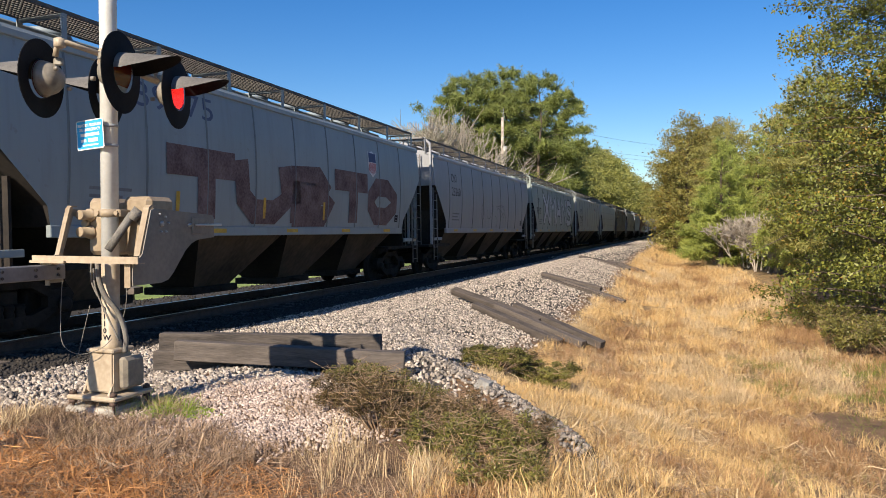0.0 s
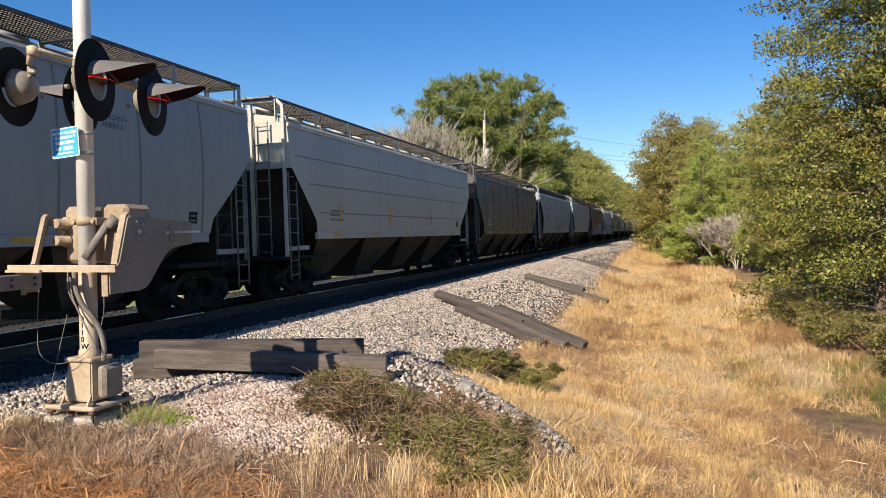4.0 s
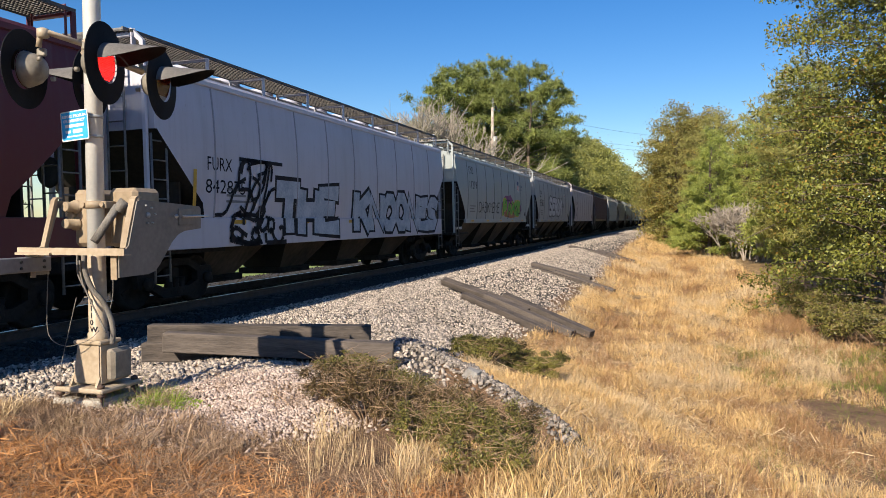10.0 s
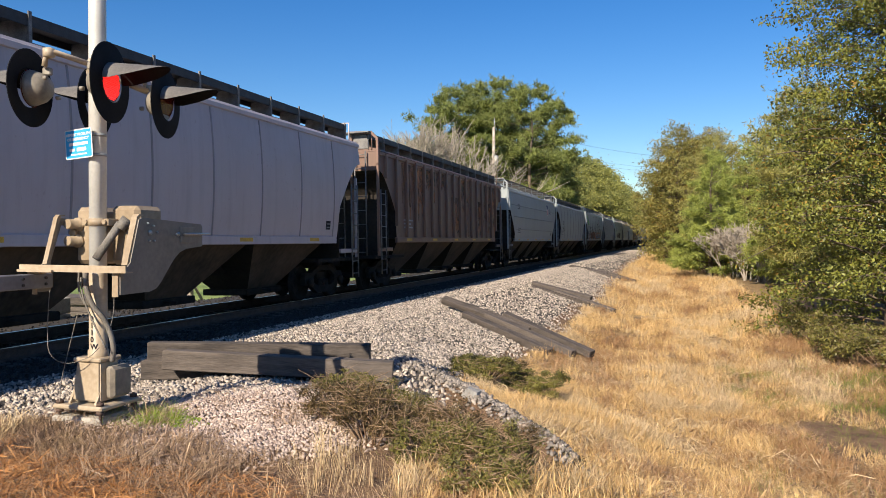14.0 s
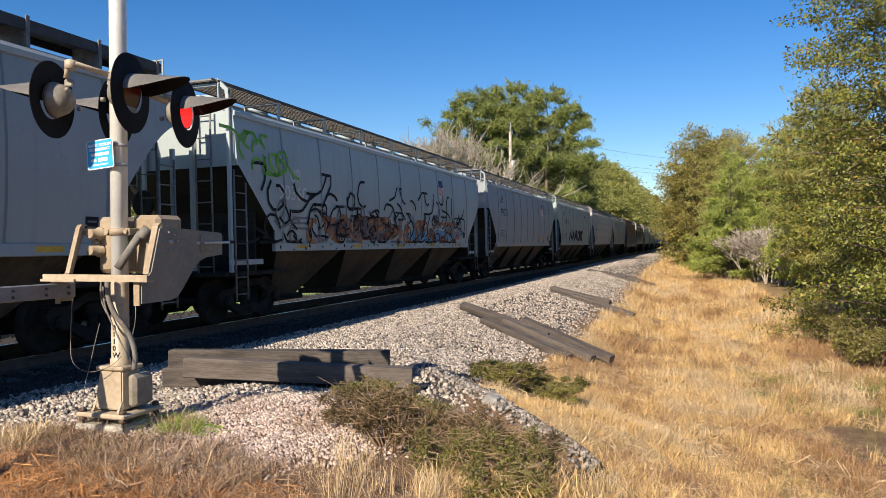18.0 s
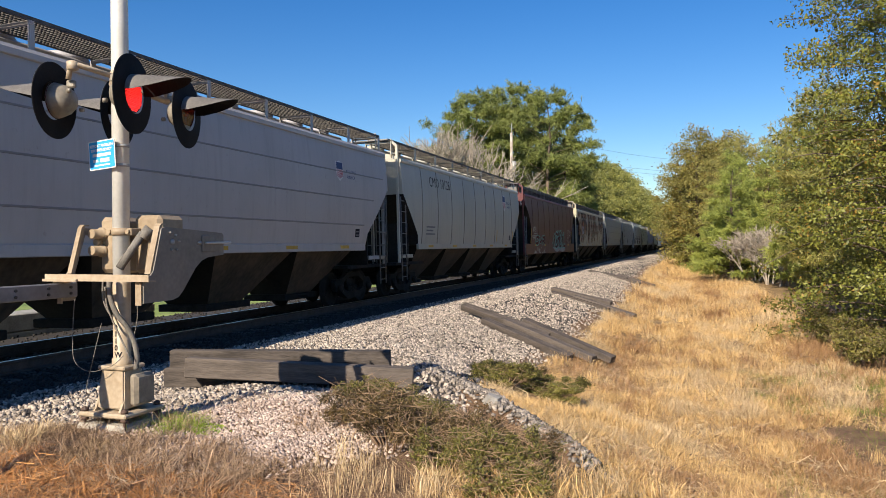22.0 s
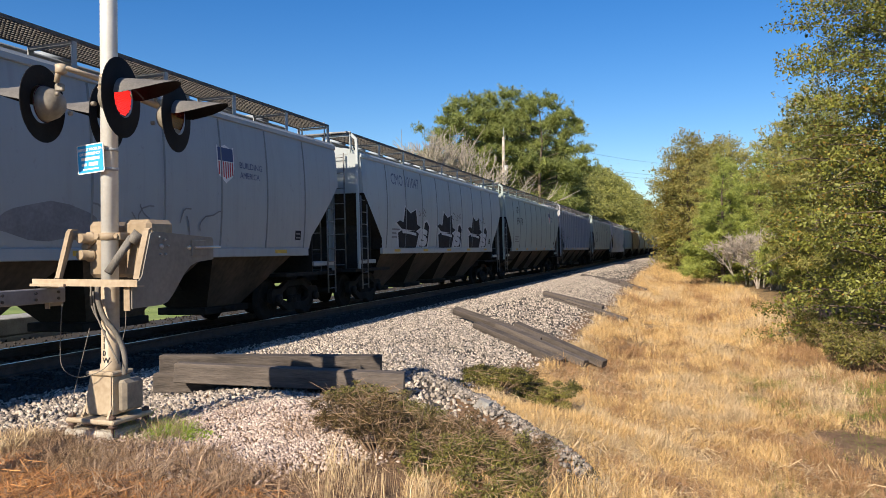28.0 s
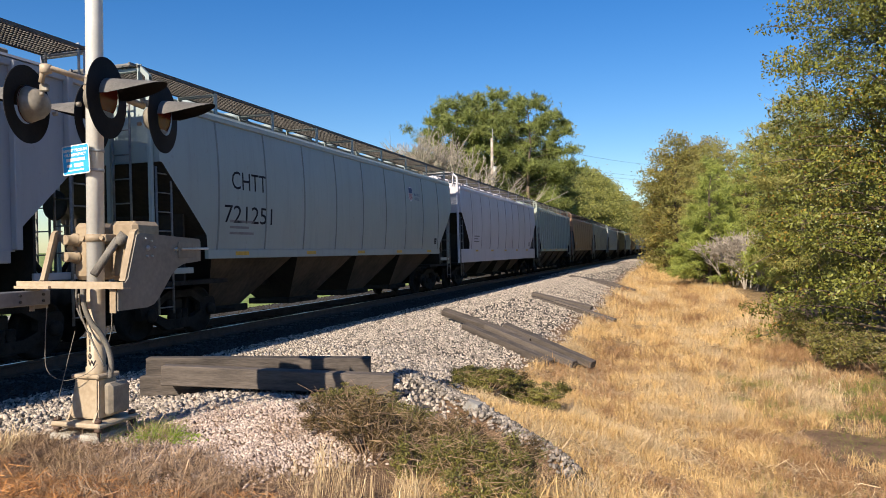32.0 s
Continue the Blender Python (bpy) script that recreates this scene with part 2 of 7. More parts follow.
M_FAROAK = foliage("far_oak_leaves", (0.08, 0.10, 0.025), (0.54, 0.53, 0.15), 0.38)
M_BUSH = foliage("bush_leaves", (0.012, 0.013, 0.005), (0.31, 0.28, 0.062), 0.12)
M_BROWNBUSH = foliage("browned_bush_leaves", (0.02, 0.014, 0.006), (0.20, 0.135, 0.045), 0.12)
M_WHITE = material("white_paint", (0.62, 0.61, 0.58), (0.8, 0.79, 0.77), 3, 0.6, 0, 0.05)
M_LETTER = material("dark_lettering", (0.012, 0.012, 0.016), (0.035, 0.035, 0.04), 6, 0.8, 0, 0, spec=0.1)
M_NAVY = plain("navy_paint", (0.03, 0.05, 0.14))
M_REDPAINT = plain("red_paint", (0.45, 0.05, 0.05))
M_YELLOW = material("yellow_reflector", (0.42, 0.24, 0.02), (0.68, 0.42, 0.05), 6, 0.5, 0, 0)


# ---- shared mesh code ----
def step(v):
    v = min(1.0, max(0.0, v))
    return v * v * (3 - 2 * v)


def mesh_of(name, verts, faces, mat, smooth=False):
    me = bpy.data.meshes.new(name)
    me.from_pydata(verts, [], faces)
    me.materials.append(mat)
    if smooth:
        me.polygons.foreach_set("use_smooth", [True] * len(me.polygons))
    me.update()
    return me


def part(name, bm, mat, parent, label="", smooth=False, m=None):
    """Links a bmesh as one mesh object under a thing or a part."""
    me = bpy.data.meshes.new(name)
    bmesh.ops.recalc_face_normals(bm, faces=bm.faces)
    bm.to_mesh(me)
    bm.free()
    me.materials.append(mat)
    if smooth:
        me.polygons.foreach_set("use_smooth", [True] * len(me.polygons))
    ob = new(name, me)
    ob.parent = parent
    if m:
        ob.matrix_basis = m
    if label:
        ob["label"] = label
    return ob


def thing(name, label, category, m=None, group="", kind=""):
    ob = new(name)
    ob.empty_display_size = 0.2
    if m:
        ob.matrix_basis = m
    return tagged(ob, label, category, group, kind)


def box(bm, x0, x1, y0, y1, z0, z1, bevel=0.0, m=None):
    vs = [bm.verts.new((x, y, z)) for x in (x0, x1) for y in (y0, y1) for z in (z0, z1)]
    fs = [bm.faces.new([vs[i] for i in f]) for f in ((0, 1, 3, 2), (4, 6, 7, 5), (0, 4, 5, 1), (2, 3, 7, 6), (0, 2, 6, 4), (1, 5, 7, 3))]
    if bevel:
        es = list({e for f in fs for e in f.edges})
        r = bmesh.ops.bevel(bm, geom=es, offset=bevel, segments=1, affect="EDGES")
        vs = list({v for f in r["faces"] for v in f.verts} | {v for v in vs if v.is_valid})
    if m:
        bmesh.ops.transform(bm, matrix=m, verts=[v for v in vs if v.is_valid])
    return bm


def tube(bm, a, b, r0, r1=None, n=8, caps=True):
    """A round bar from a to b."""
    a, b = Vector(a), Vector(b)
    r1 = r0 if r1 is None else r1
    q = (b - a).to_track_quat("Z", "Y").to_matrix()
    rings = []
    for c, r in ((a, r0), (b, r1)):
        rings.append([bm.verts.new(c + q @ Vector((r * math.cos(k * math.tau / n), r * math.sin(k * math.tau / n), 0))) for k in range(n)])
    for k in range(n):
        f = bm.faces.new((rings[0][k], rings[0][(k + 1) % n], rings[1][(k + 1) % n], rings[1][k]))
        f.smooth = True
    if caps:
        bm.faces.new(rings[0][::-1])
        bm.faces.new(rings[1])
    return bm


def bent(bm, pts, r, n=6):
    """One round bar swept along points."""
    P = [Vector(p) for p in pts]
    rings, side = [], None
    for k, p in enumerate(P):
        way = (P[min(k + 1, len(P) - 1)] - P[max(k - 1, 0)]).normalized()
        if side is None:
            side = way.orthogonal().normalized()
        side = (side - way * side.dot(way)).normalized()
        up = way.cross(side)
        rings.append([bm.verts.new(p + side * r * math.cos(q * math.tau / n) + up * r * math.sin(q * math.tau / n)) for q in range(n)])
    for a, b in zip(rings, rings[1:]):
        for q in range(n):
            bm.faces.new((a[q], a[(q + 1) % n], b[(q + 1) % n], b[q])).smooth = True
    bm.faces.new(rings[0][::-1])
    bm.faces.new(rings[-1])
    return bm


def plate(bm, outline, thick, axis="x", at=0.0):
    """A flat outline given as pairs, extruded along an axis."""
    put = {"x": lambda a, b, c: (c, a, b), "y": lambda a, b, c: (a, c, b), "z": lambda a, b, c: (a, b, c)}[axis]
    lo = [bm.verts.new(put(a, b, at)) for a, b in outline]
    hi = [bm.verts.new(put(a, b, at + thick)) for a, b in outline]
    n = len(outline)
    bm.faces.new(lo[::-1])
    bm.faces.new(hi)
    for k in range(n):
        bm.faces.new((lo[k], lo[(k + 1) % n], hi[(k + 1) % n], hi[k]))
    return bm


def turned(bm, profile, n=20, m=None):
    """A shape turned about z: pairs of radius and height."""
    rings = [[bm.verts.new((max(r, 1e-4) * math.cos(k * math.tau / n), max(r, 1e-4) * math.sin(k * math.tau / n), z)) for k in range(n)] for r, z in profile]
    for a, b in zip(rings, rings[1:]):
        for k in range(n):
            f = bm.faces.new((a[k], a[(k + 1) % n], b[(k + 1) % n], b[k]))
            f.smooth = True
    bm.faces.new(rings[0][::-1])
    bm.faces.new(rings[-1])
    if m:
        bmesh.ops.transform(bm, matrix=m, verts=[v for r in rings for v in r])
    return bm


# ---- ground ----
def bank(u):
    """The bank's height by its distance past the shoulder of the ballast."""
    if u < 0:
        return -0.2
    if u < 4.4:
        return -0.2 - 1.12 * (0.75 * u / 4.4 + 0.25 * step(u / 4.4))
    return -1.32 - 0.08 * step((u - 4.4) / 2) + 0.35 * step((u - 7.5) / 6)


def ridge_y(x):
    """The line of the stone ridge."""
    return 9.3 - 0.85 * (x - 5.7) - 0.05 * (x - 7.0) ** 2


def ground_z(x, y):
    if x < -1.0:
        return -0.2 - 0.28 * step((-3.6 - x) / 2.5)
    shift = 2.5 * step((14.5 - y) / 6) + 14 * step((6.4 - y) / 6)
    z = bank(x - 3.5 - shift)
    z += 0.26 * step((x - 3.0) / 1.5) * step((10 - y) / 3.5)
    z += 0.14 * math.exp(-((x - 6.0) ** 2 + (y - 5.9) ** 2) / 0.7)
    z += 0.09 * math.exp(-((x - 4.8) ** 2 + (y - 4.8) ** 2) / 0.45)
    if 5.4 < x < 9.2 and 5.5 < y < 11:
        # ridge of dumped stone running down the bank, steep on its far side
        off = y - ridge_y(x)
        z += 0.24 * math.exp(-(off / (0.24 if off > 0 else 0.45)) ** 2) * step((x - 5.4) / 0.8) * step((9.0 - x) / 0.8)
    far = step((y - 70) / 120)
    z += far * max(0.0, -0.45 - z) * 0.5
    if x > 3.5:
        z += 0.05 * noise.noise(Vector((x * 0.8, y * 0.8, 0))) + 0.02 * noise.noise(Vector((x * 3, y * 3, 5)))
    return z


def axis_steps(stops):
    out = []
    for a, b, s in stops:
        n = max(1, round((b - a) / s))
        out += [a + (b - a) * k / n for k in range(n)]
    return out + [stops[-1][1]]


gx = axis_steps([(-3000, -400, 500), (-400, -40, 40), (-40, -6, 6), (-6, -3.6, 0.4), (-3.6, 2.8, 0.8), (2.8, 5.4, 0.2), (5.4, 9.2, 0.1), (9.2, 14, 0.2), (14, 40, 2), (40, 400, 40), (400, 3000, 500)])
gy = axis_steps([(-3000, -600, 400), (-600, -20, 40), (-20, 2, 1), (2, 5.6, 0.2), (5.6, 10.6, 0.1), (10.6, 22, 0.2), (22, 60, 0.6), (60, 200, 5), (200, 900, 50), (900, 3000, 400)])
verts = [(x, y, ground_z(x, y)) for y in gy for x in gx]
nx = len(gx)
faces = [(j * nx + i, j * nx + i + 1, (j + 1) * nx + i + 1, (j + 1) * nx + i) for j in range(len(gy) - 1) for i in range(nx - 1)]
gm = mesh_of("ground", verts, faces, M_EARTH, True)
gm.materials.append(M_LAWN)
gm.materials.append(M_BALLAST)
gm.materials.append(M_OILSHADE)
gm.materials.append(M_THATCH)


def ballast_edge(y):
    """How far the loose stone reaches from the rail."""
    return 5.3 + 0.9 * step((70 - y) / 40) + 1.0 * step((9.5 - y) / 3) + 0.5 * math.exp(-((y - 8.2) / 1.3) ** 2) + 0.4 * noise.noise(Vector((0, y * 0.5, 3)))


# the oily bed out to x 1.6 also carries the train's painted shadow
for p in gm.polygons:
    cx, cy, _ = p.center
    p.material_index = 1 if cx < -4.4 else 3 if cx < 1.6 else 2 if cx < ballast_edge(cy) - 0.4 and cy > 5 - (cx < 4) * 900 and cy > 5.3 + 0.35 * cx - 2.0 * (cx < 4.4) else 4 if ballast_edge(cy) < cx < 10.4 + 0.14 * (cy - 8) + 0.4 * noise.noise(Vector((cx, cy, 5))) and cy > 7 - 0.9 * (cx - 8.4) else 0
tagged(new("ground", gm), "dry earth bank, ditch and lawn beside the railway", "ground", kind="structure")


def scatter_mesh(name, at, shapes, spin, size, mat, flat=False):
    """Many loose pieces in one mesh: at (n,3), shapes list of (verts, faces)."""
    rng = np.random.default_rng(7)
    vv, ff, base = [], [], 0
    pick = rng.integers(0, len(shapes), len(at))
    for k, (sv, sf) in enumerate(shapes):
        sel = np.where(pick == k)[0]
        if not len(sel):
            continue
        sv, sf = np.array(sv, float), np.array(sf)
        q = rng.normal(size=(len(sel), 4))
        if flat:
            q[:, 1:3] *= flat
            q[:, 1:3] *= np.abs(q[:, [0]]) + np.abs(q[:, [3]])
        q /= np.linalg.norm(q, axis=1)[:, None]
        w, x, y, z = q.T
        R = np.stack([1 - 2 * (y * y + z * z), 2 * (x * y - z * w), 2 * (x * z + y * w), 2 * (x * y + z * w), 1 - 2 * (x * x + z * z), 2 * (y * z - x * w),
                      2 * (x * z - y * w), 2 * (y * z + x * w), 1 - 2 * (x * x + y * y)], 1).reshape(-1, 3, 3)
        V = np.einsum("nij,vj->nvi", R, sv) * size[sel][:, None, None] + at[sel][:, None, :]
        vv.append(V.reshape(-1, 3))
        ff.append((sf[None] + (base + np.arange(len(sel)) * len(sv))[:, None, None]).reshape(-1, sf.shape[1]))
        base += len(sel) * len(sv)
    V, F = np.concatenate(vv), np.concatenate(ff)
    me = bpy.data.meshes.new(name)
    me.vertices.add(len(V))
    me.vertices.foreach_set("co", V.ravel())
    k = F.shape[1]
    me.loops.add(F.size)
    me.loops.foreach_set("vertex_index", F.ravel().astype(np.int32))
    me.polygons.add(len(F))
    me.polygons.foreach_set("loop_start", np.arange(0, F.size, k, dtype=np.int32))
    me.update(calc_edges=True)
    me.materials.append(mat)
    return me


def stone_shapes(n):
    out = []
    rng = random.Random(3)
    for _ in range(n):
        bm = bmesh.new()
        bmesh.ops.create_cone(bm, cap_ends=False, segments=rng.choice((4, 5)), radius1=1, radius2=rng.uniform(0.4, 0.8), depth=rng.uniform(1.0, 1.5))
        bmesh.ops.holes_fill(bm, edges=bm.edges[:])
        bmesh.ops.triangulate(bm, faces=bm.faces[:])
        for v in bm.verts:
            v.co += Vector([rng.uniform(-0.28, 0.28) for _ in range(3)])
        sx, sy, sz = rng.uniform(0.7, 1.25), rng.uniform(0.6, 1.0), rng.uniform(0.5, 0.85)
        cut = [Vector([rng.gauss(0, 1) for _ in range(3)]).normalized() for _ in range(5)]
        for v in bm.verts:
            for c in cut:
                d = v.co.dot(c) - 0.62
                if d > 0:
                    v.co -= c * d
            v.co = Vector((v.co.x * sx, v.co.y * sy, v.co.z * sz))
        bm.verts.index_update()
        out.append(([tuple(v.co) for v in bm.verts], [[v.index for v in f.verts] for f in bm.faces]))
        bm.free()
    return out


STONES = stone_shapes(14)
rng = random.Random(9)
CHIPS = []
for _ in range(8):
    CHIPS.append(([(rng.uniform(0.6, 1.1), 0.1, 0), (-rng.uniform(0.6, 1.1), 0, 0.1), (0, rng.uniform(0.5, 0.9), 0), (0.1, -rng.uniform(0.5, 0.9), 0), (0, 0, rng.uniform(0.4, 0.8)), (0.1, 0, -rng.uniform(0.4, 0.8))],
                  [(0, 2, 4), (2, 1, 4), (1, 3, 4), (3, 0, 4), (2, 0, 5), (1, 2, 5), (3, 1, 5), (0, 3, 5)]))


def strew(count, x0, x1, y0, y1, keep, seed, lift):
    rng = np.random.default_rng(seed)
    xy = np.stack([rng.uniform(x0, x1, count), rng.uniform(y0, y1, count)], 1)
    out = [(x, y, ground_z(x, y) + lift) for x, y in xy if keep(x, y)]
    return np.array(out)


def on_ballast(x, y):
    return x < ballast_edge(y) + random.uniform(-0.9, 0.25) and y > 5.5 + 0.35 * max(0, x - 4.2) - (1.8 if x < 4.2 else 0) + random.uniform(-0.3, 0.5)


for count, x0, x1, y0, y1, s0, s1, seed in ((52000, 1.5, 8.0, 3.6, 20, 0.022, 0.046, 1), (24000, 1.5, 7.0, 20, 48, 0.03, 0.06, 2),
                                            (9000, 0.9, 6.0, 48, 130, 0.05, 0.09, 3), (9000, -1.4, -0.1, 4, 60, 0.03, 0.05, 4), (16000, 0.1, 1.75, 3, 60, 0.025, 0.05, 6), (6000, -4.2, -1.4, 2, 80, 0.03, 0.06, 5)):
    # stones near the rails take the oily colour with the shadow painted in
    at = strew(count, x0, x1, y0, y1, on_ballast, seed, 0.008)
    size = np.random.default_rng(seed).uniform(s0, s1, len(at))
    tagged(new("ballast", scatter_mesh("ballast", at, CHIPS if y0 >= 20 or x1 < 1.8 else STONES, 1, size, M_OILSHADE if x1 < 1.8 else M_STONE)), "crushed grey and pinkish stone ballast of the railway", "ballast", kind="stuff")

rock = thing("rock", "grey brown rock among the stones of the bank", "rock", pose(7.25, 7.75, ground_z(7.25, 7.75) + 0.04, 12, 8, 40))
rock_mesh = bpy.data.meshes.new("rock_body")
rock_mesh.from_pydata([(0.13 * x, 0.11 * y, 0.12 * z) for x, y, z in STONES[3][0]], [], STONES[3][1])
rock_mesh.materials.append(M_CONCRETE)
new("rock_body", rock_mesh).parent = rock


def stone_ridge(x, y):
    off = y - ridge_y(x)
    return -0.36 * random.random() ** 0.8 < off < 0.40 * random.random() and x < 8.75 - 0.3 * random.random()


at = strew(24000, 5.5, 8.8, 6.0, 10.0, stone_ridge, 14, 0.02)
tagged(new("ballast", scatter_mesh("ballast", at, STONES, 1, np.random.default_rng(14).uniform(0.014, 0.042, len(at)), M_RIDGE)), "ridge of loose grey stones running down the bank", "ballast", kind="stuff")
at = strew(34000, 4.6, 7.6, 4.0, 7.8, lambda x, y: (x - 5.9) ** 2 / 2.2 + (y - 5.75) ** 2 / 2.2 < random.uniform(0.3, 1.2), 8, 0.006)
tagged(new("gravel", scatter_mesh("gravel", at, STONES, 1, np.random.default_rng(8).uniform(0.009, 0.024, len(at)), M_PINKSTONE)), "fine pinkish gravel heaped at the road's edge", "gravel", kind="stuff")

# ---- track ----
TRACK = -0.75
for x in (0.0, -1.5):
    t = thing("rail", "rusty steel rail with a bright worn head", "rail", group="rails of the track", kind="structure")
    t.location = (x, 0, 0)
    prof = [(-0.075, -0.185), (0.075, -0.185), (0.075, -0.172), (0.012, -0.15), (0.010, -0.05), (0.036, -0.035), (0.036, -0.006), (0.03, -0.001), (-0.03, -0.001), (-0.036, -0.006), (-0.036, -0.035), (-0.010, -0.05), (-0.012, -0.15), (-0.075, -0.172)]
    bm = bmesh.new()
    plate(bm, prof, 1500, "y", -600)
    part("rail_body", bm, M_RAIL, t)
    bm = bmesh.new()
    box(bm, -0.028, 0.028, -600, 900, 0.0, 0.002)
    part("rail_head", bm, M_SHINE, t, "bright worn running surface")
bm = bmesh.new()
box(bm, -1.3, 1.3, -0.115, 0.115, -0.18, 0.0, 0.008)
tie_mesh = bpy.data.meshes.new("railroad_tie")
bm.to_mesh(tie_mesh)
bm.free()
tie_mesh.materials.append(M_TIE)
rng = random.Random(5)
for k in range(110):
    ob = new("railroad_tie", tie_mesh)
    ob.matrix_basis = pose(TRACK + rng.uniform(-0.03, 0.03), 3 + k * 0.52 + rng.uniform(-0.02, 0.02), -0.186, 0, 0, rng.uniform(-0.6, 0.6))
    tagged(ob, "dark wooden railroad tie set in the ballast", "railroad tie", "ties under the track", "structure")

# ---- beyond the track ----
for row in range(3):
    for k in range(5 - row % 2):
        ob = new("railroad_tie", tie_mesh)
        ob.matrix_basis = pose(-6.0 + 0.08 * ((k * 7 + row * 3) % 4), 15.4 + 0.245 * k + 0.1 * (row % 2), -0.29 + 0.183 * row, 0, 0, ((k * 5 + row) % 3 - 1) * 0.8)
        tagged(ob, "old brown railroad tie in a stack on the lawn", "railroad tie", "ties of the stack beyond the track")
for y in (8.2, 11.0):
    slab = new("concrete_barrier", None)
    tagged(slab, "low grey concrete barrier beside the track", "barrier", "barriers beside the track")
    slab.location = (-4.2, y, -0.46)
    for z in (0.0, 0.37):
        bm = bmesh.new()
        box(bm, -0.4, 0.4, 0, 2.6, z, z + 0.35, 0.02)
        part("barrier_course", bm, M_CONCRETE, slab)
wp = thing("wooden_post", "short wooden post with two slanted braces on the lawn", "post", pose(-5.0, 19.6, -0.5))
for name, a, b, r in (("post", (0, 0, -0.1), (0, 0, 0.95), 0.1), ("brace", (0.15, 0.55, 0), (0, 0.05, 0.8), 0.045), ("brace", (0.1, -0.5, 0.1), (0.1, -0.5, 0.9), 0.03), ("rail", (0.1, -0.5, 0.55), (0, 0, 0.55), 0.03)):
    bm = bmesh.new()
    tube(bm, a, b, r, n=8)
    part(name, bm, M_BARE, wp)

# ---- loose ties on the bank ----
bm = bmesh.new()
box(bm, 0, 2.6, -0.11, 0.11, -0.085, 0.085, 0.01)
for v in bm.verts:
    v.co += Vector((0, 0.008 * noise.noise(v.co * 3), 0.006 * noise.noise(v.co * 4 + Vector((4, 0, 0)))))
loose_mesh = bpy.data.meshes.new("loose_tie")
bm.to_mesh(loose_mesh)
bm.free()
loose_mesh.materials.append(M_TIE)


def loose_tie(a, b, roll, label, group):
    """A tie whose axis starts at a and points at b."""
    a, b = Vector(a), Vector(b)
    way = (b - a).normalized()
    ob = new("railroad_tie", loose_mesh)
    side = Vector((0, 0, 1)).cross(way).normalized()
    up = way.cross(side)
    m = Matrix((way, side, up)).transposed().to_4x4()
    ob.matrix_basis = Matrix.Translation(a) @ m @ pose(0, 0, 0, roll)
    return tagged(ob, label, "railroad tie", group)


LOOSE = [
    # the pile by the crossing
    ((3.44, 7.28, 0.29), (6.0, 8.12, 0.27), 90, "a"), ((3.82, 7.06, 0.25), (6.24, 7.86, 0.12), 90, "a"), ((3.42, 7.2, 0.09), (5.9, 8.0, 0.09), 90, "a"),
    ((3.5, 7.5, 0.10), (6.0, 8.3, 0.07), 0, "a"),
    # three heaps down the bank
    ((3.55, 18.6, 0.02), (6.0, 17.9, -0.62), 20, "b"), ((4.35, 17.75, -0.26), (6.75, 16.75, -0.98), 8, "b"), ((5.25, 18.35, -0.30), (7.8, 17.25, -1.12), 5, "b"), ((4.85, 18.0, -0.30), (7.3, 16.95, -1.04), 0, "b"),
    ((3.85, 29.8, -0.18), (6.3, 29.0, -0.66), 10, "c"), ((4.9, 28.9, -0.42), (7.4, 27.9, -1.08), 5, "c"), ((3.95, 29.2, -0.30), (6.4, 28.2, -0.85), 0, "c"),
    ((2.9, 48.3, -0.12), (5.4, 47.4, -0.55), 10, "d"), ((3.9, 47.4, -0.25), (6.3, 46.2, -0.85), 5, "d"), ((4.7, 48.3, -0.35), (7.1, 47.2, -1.0), 0, "d"),
]
for a, b, roll, g in LOOSE:
    loose_tie(a, b, roll, "old weathered railroad tie lying on the ballast bank", "ties of heap " + g)


# ---- plants ----
BLADE = []
rng = random.Random(11)
for _ in range(8):
    lean, bend, w = rng.uniform(0, 0.25), rng.uniform(0.1, 0.55), rng.uniform(0.0055, 0.0105)
    BLADE.append(([(-w, 0, 0), (w, 0, 0), (-w * 0.8, lean * 0.5, 0.55), (w * 0.8, lean * 0.5, 0.55), (0, lean + bend, 0.95 - bend * 0.4), (0.001, lean + bend + 0.02, 0.96 - bend * 0.4)],
                  [(0, 1, 3, 2), (2, 3, 5, 4)]))


LITTER = []
for _ in range(8):
    w, b, c = rng.uniform(0.006, 0.014), rng.uniform(-0.15, 0.15), rng.uniform(0.05, 0.3)
    LITTER.append(([(-w, -0.5, 0.02), (w, -0.5, 0.02), (b - w, 0, c), (b + w, 0, c), (b * 0.5, 0.5, 0.1), (b * 0.5 + 0.004, 0.5, 0.1)], [(0, 1, 3, 2), (2, 3, 5, 4)]))


TALL = []
TUSSOCK = []
for _ in range(10):
    vv, ff = [], []
    for k in range(7):
        az, out, w = rng.uniform(0, math.tau), rng.uniform(0.10, 0.95), rng.uniform(0.006, 0.013)
        foot = Vector((rng.gauss(0, 0.10), rng.gauss(0, 0.10), 0))
        way, side = Vector((math.cos(az), math.sin(az), 0)), Vector((-math.sin(az), math.cos(az), 0)) * w
        tall = rng.uniform(0.55, 1.05)
        mid, tip = foot + way * out * 0.35 + Vector((0, 0, tall * 0.6)), foot + way * out + Vector((0, 0, tall * (1 - 0.35 * out)))
        b0 = len(vv)
        vv += [tuple(foot - side), tuple(foot + side), tuple(mid - side * 0.8), tuple(mid + side * 0.8), tuple(tip)]
        ff += [(b0, b0 + 1, b0 + 3), (b0, b0 + 3, b0 + 2), (b0 + 2, b0 + 3, b0 + 4)]
    TUSSOCK.append((vv, ff))
    TALL.append(([(x * 0.45, y * 0.45, z) for x, y, z in vv], ff))


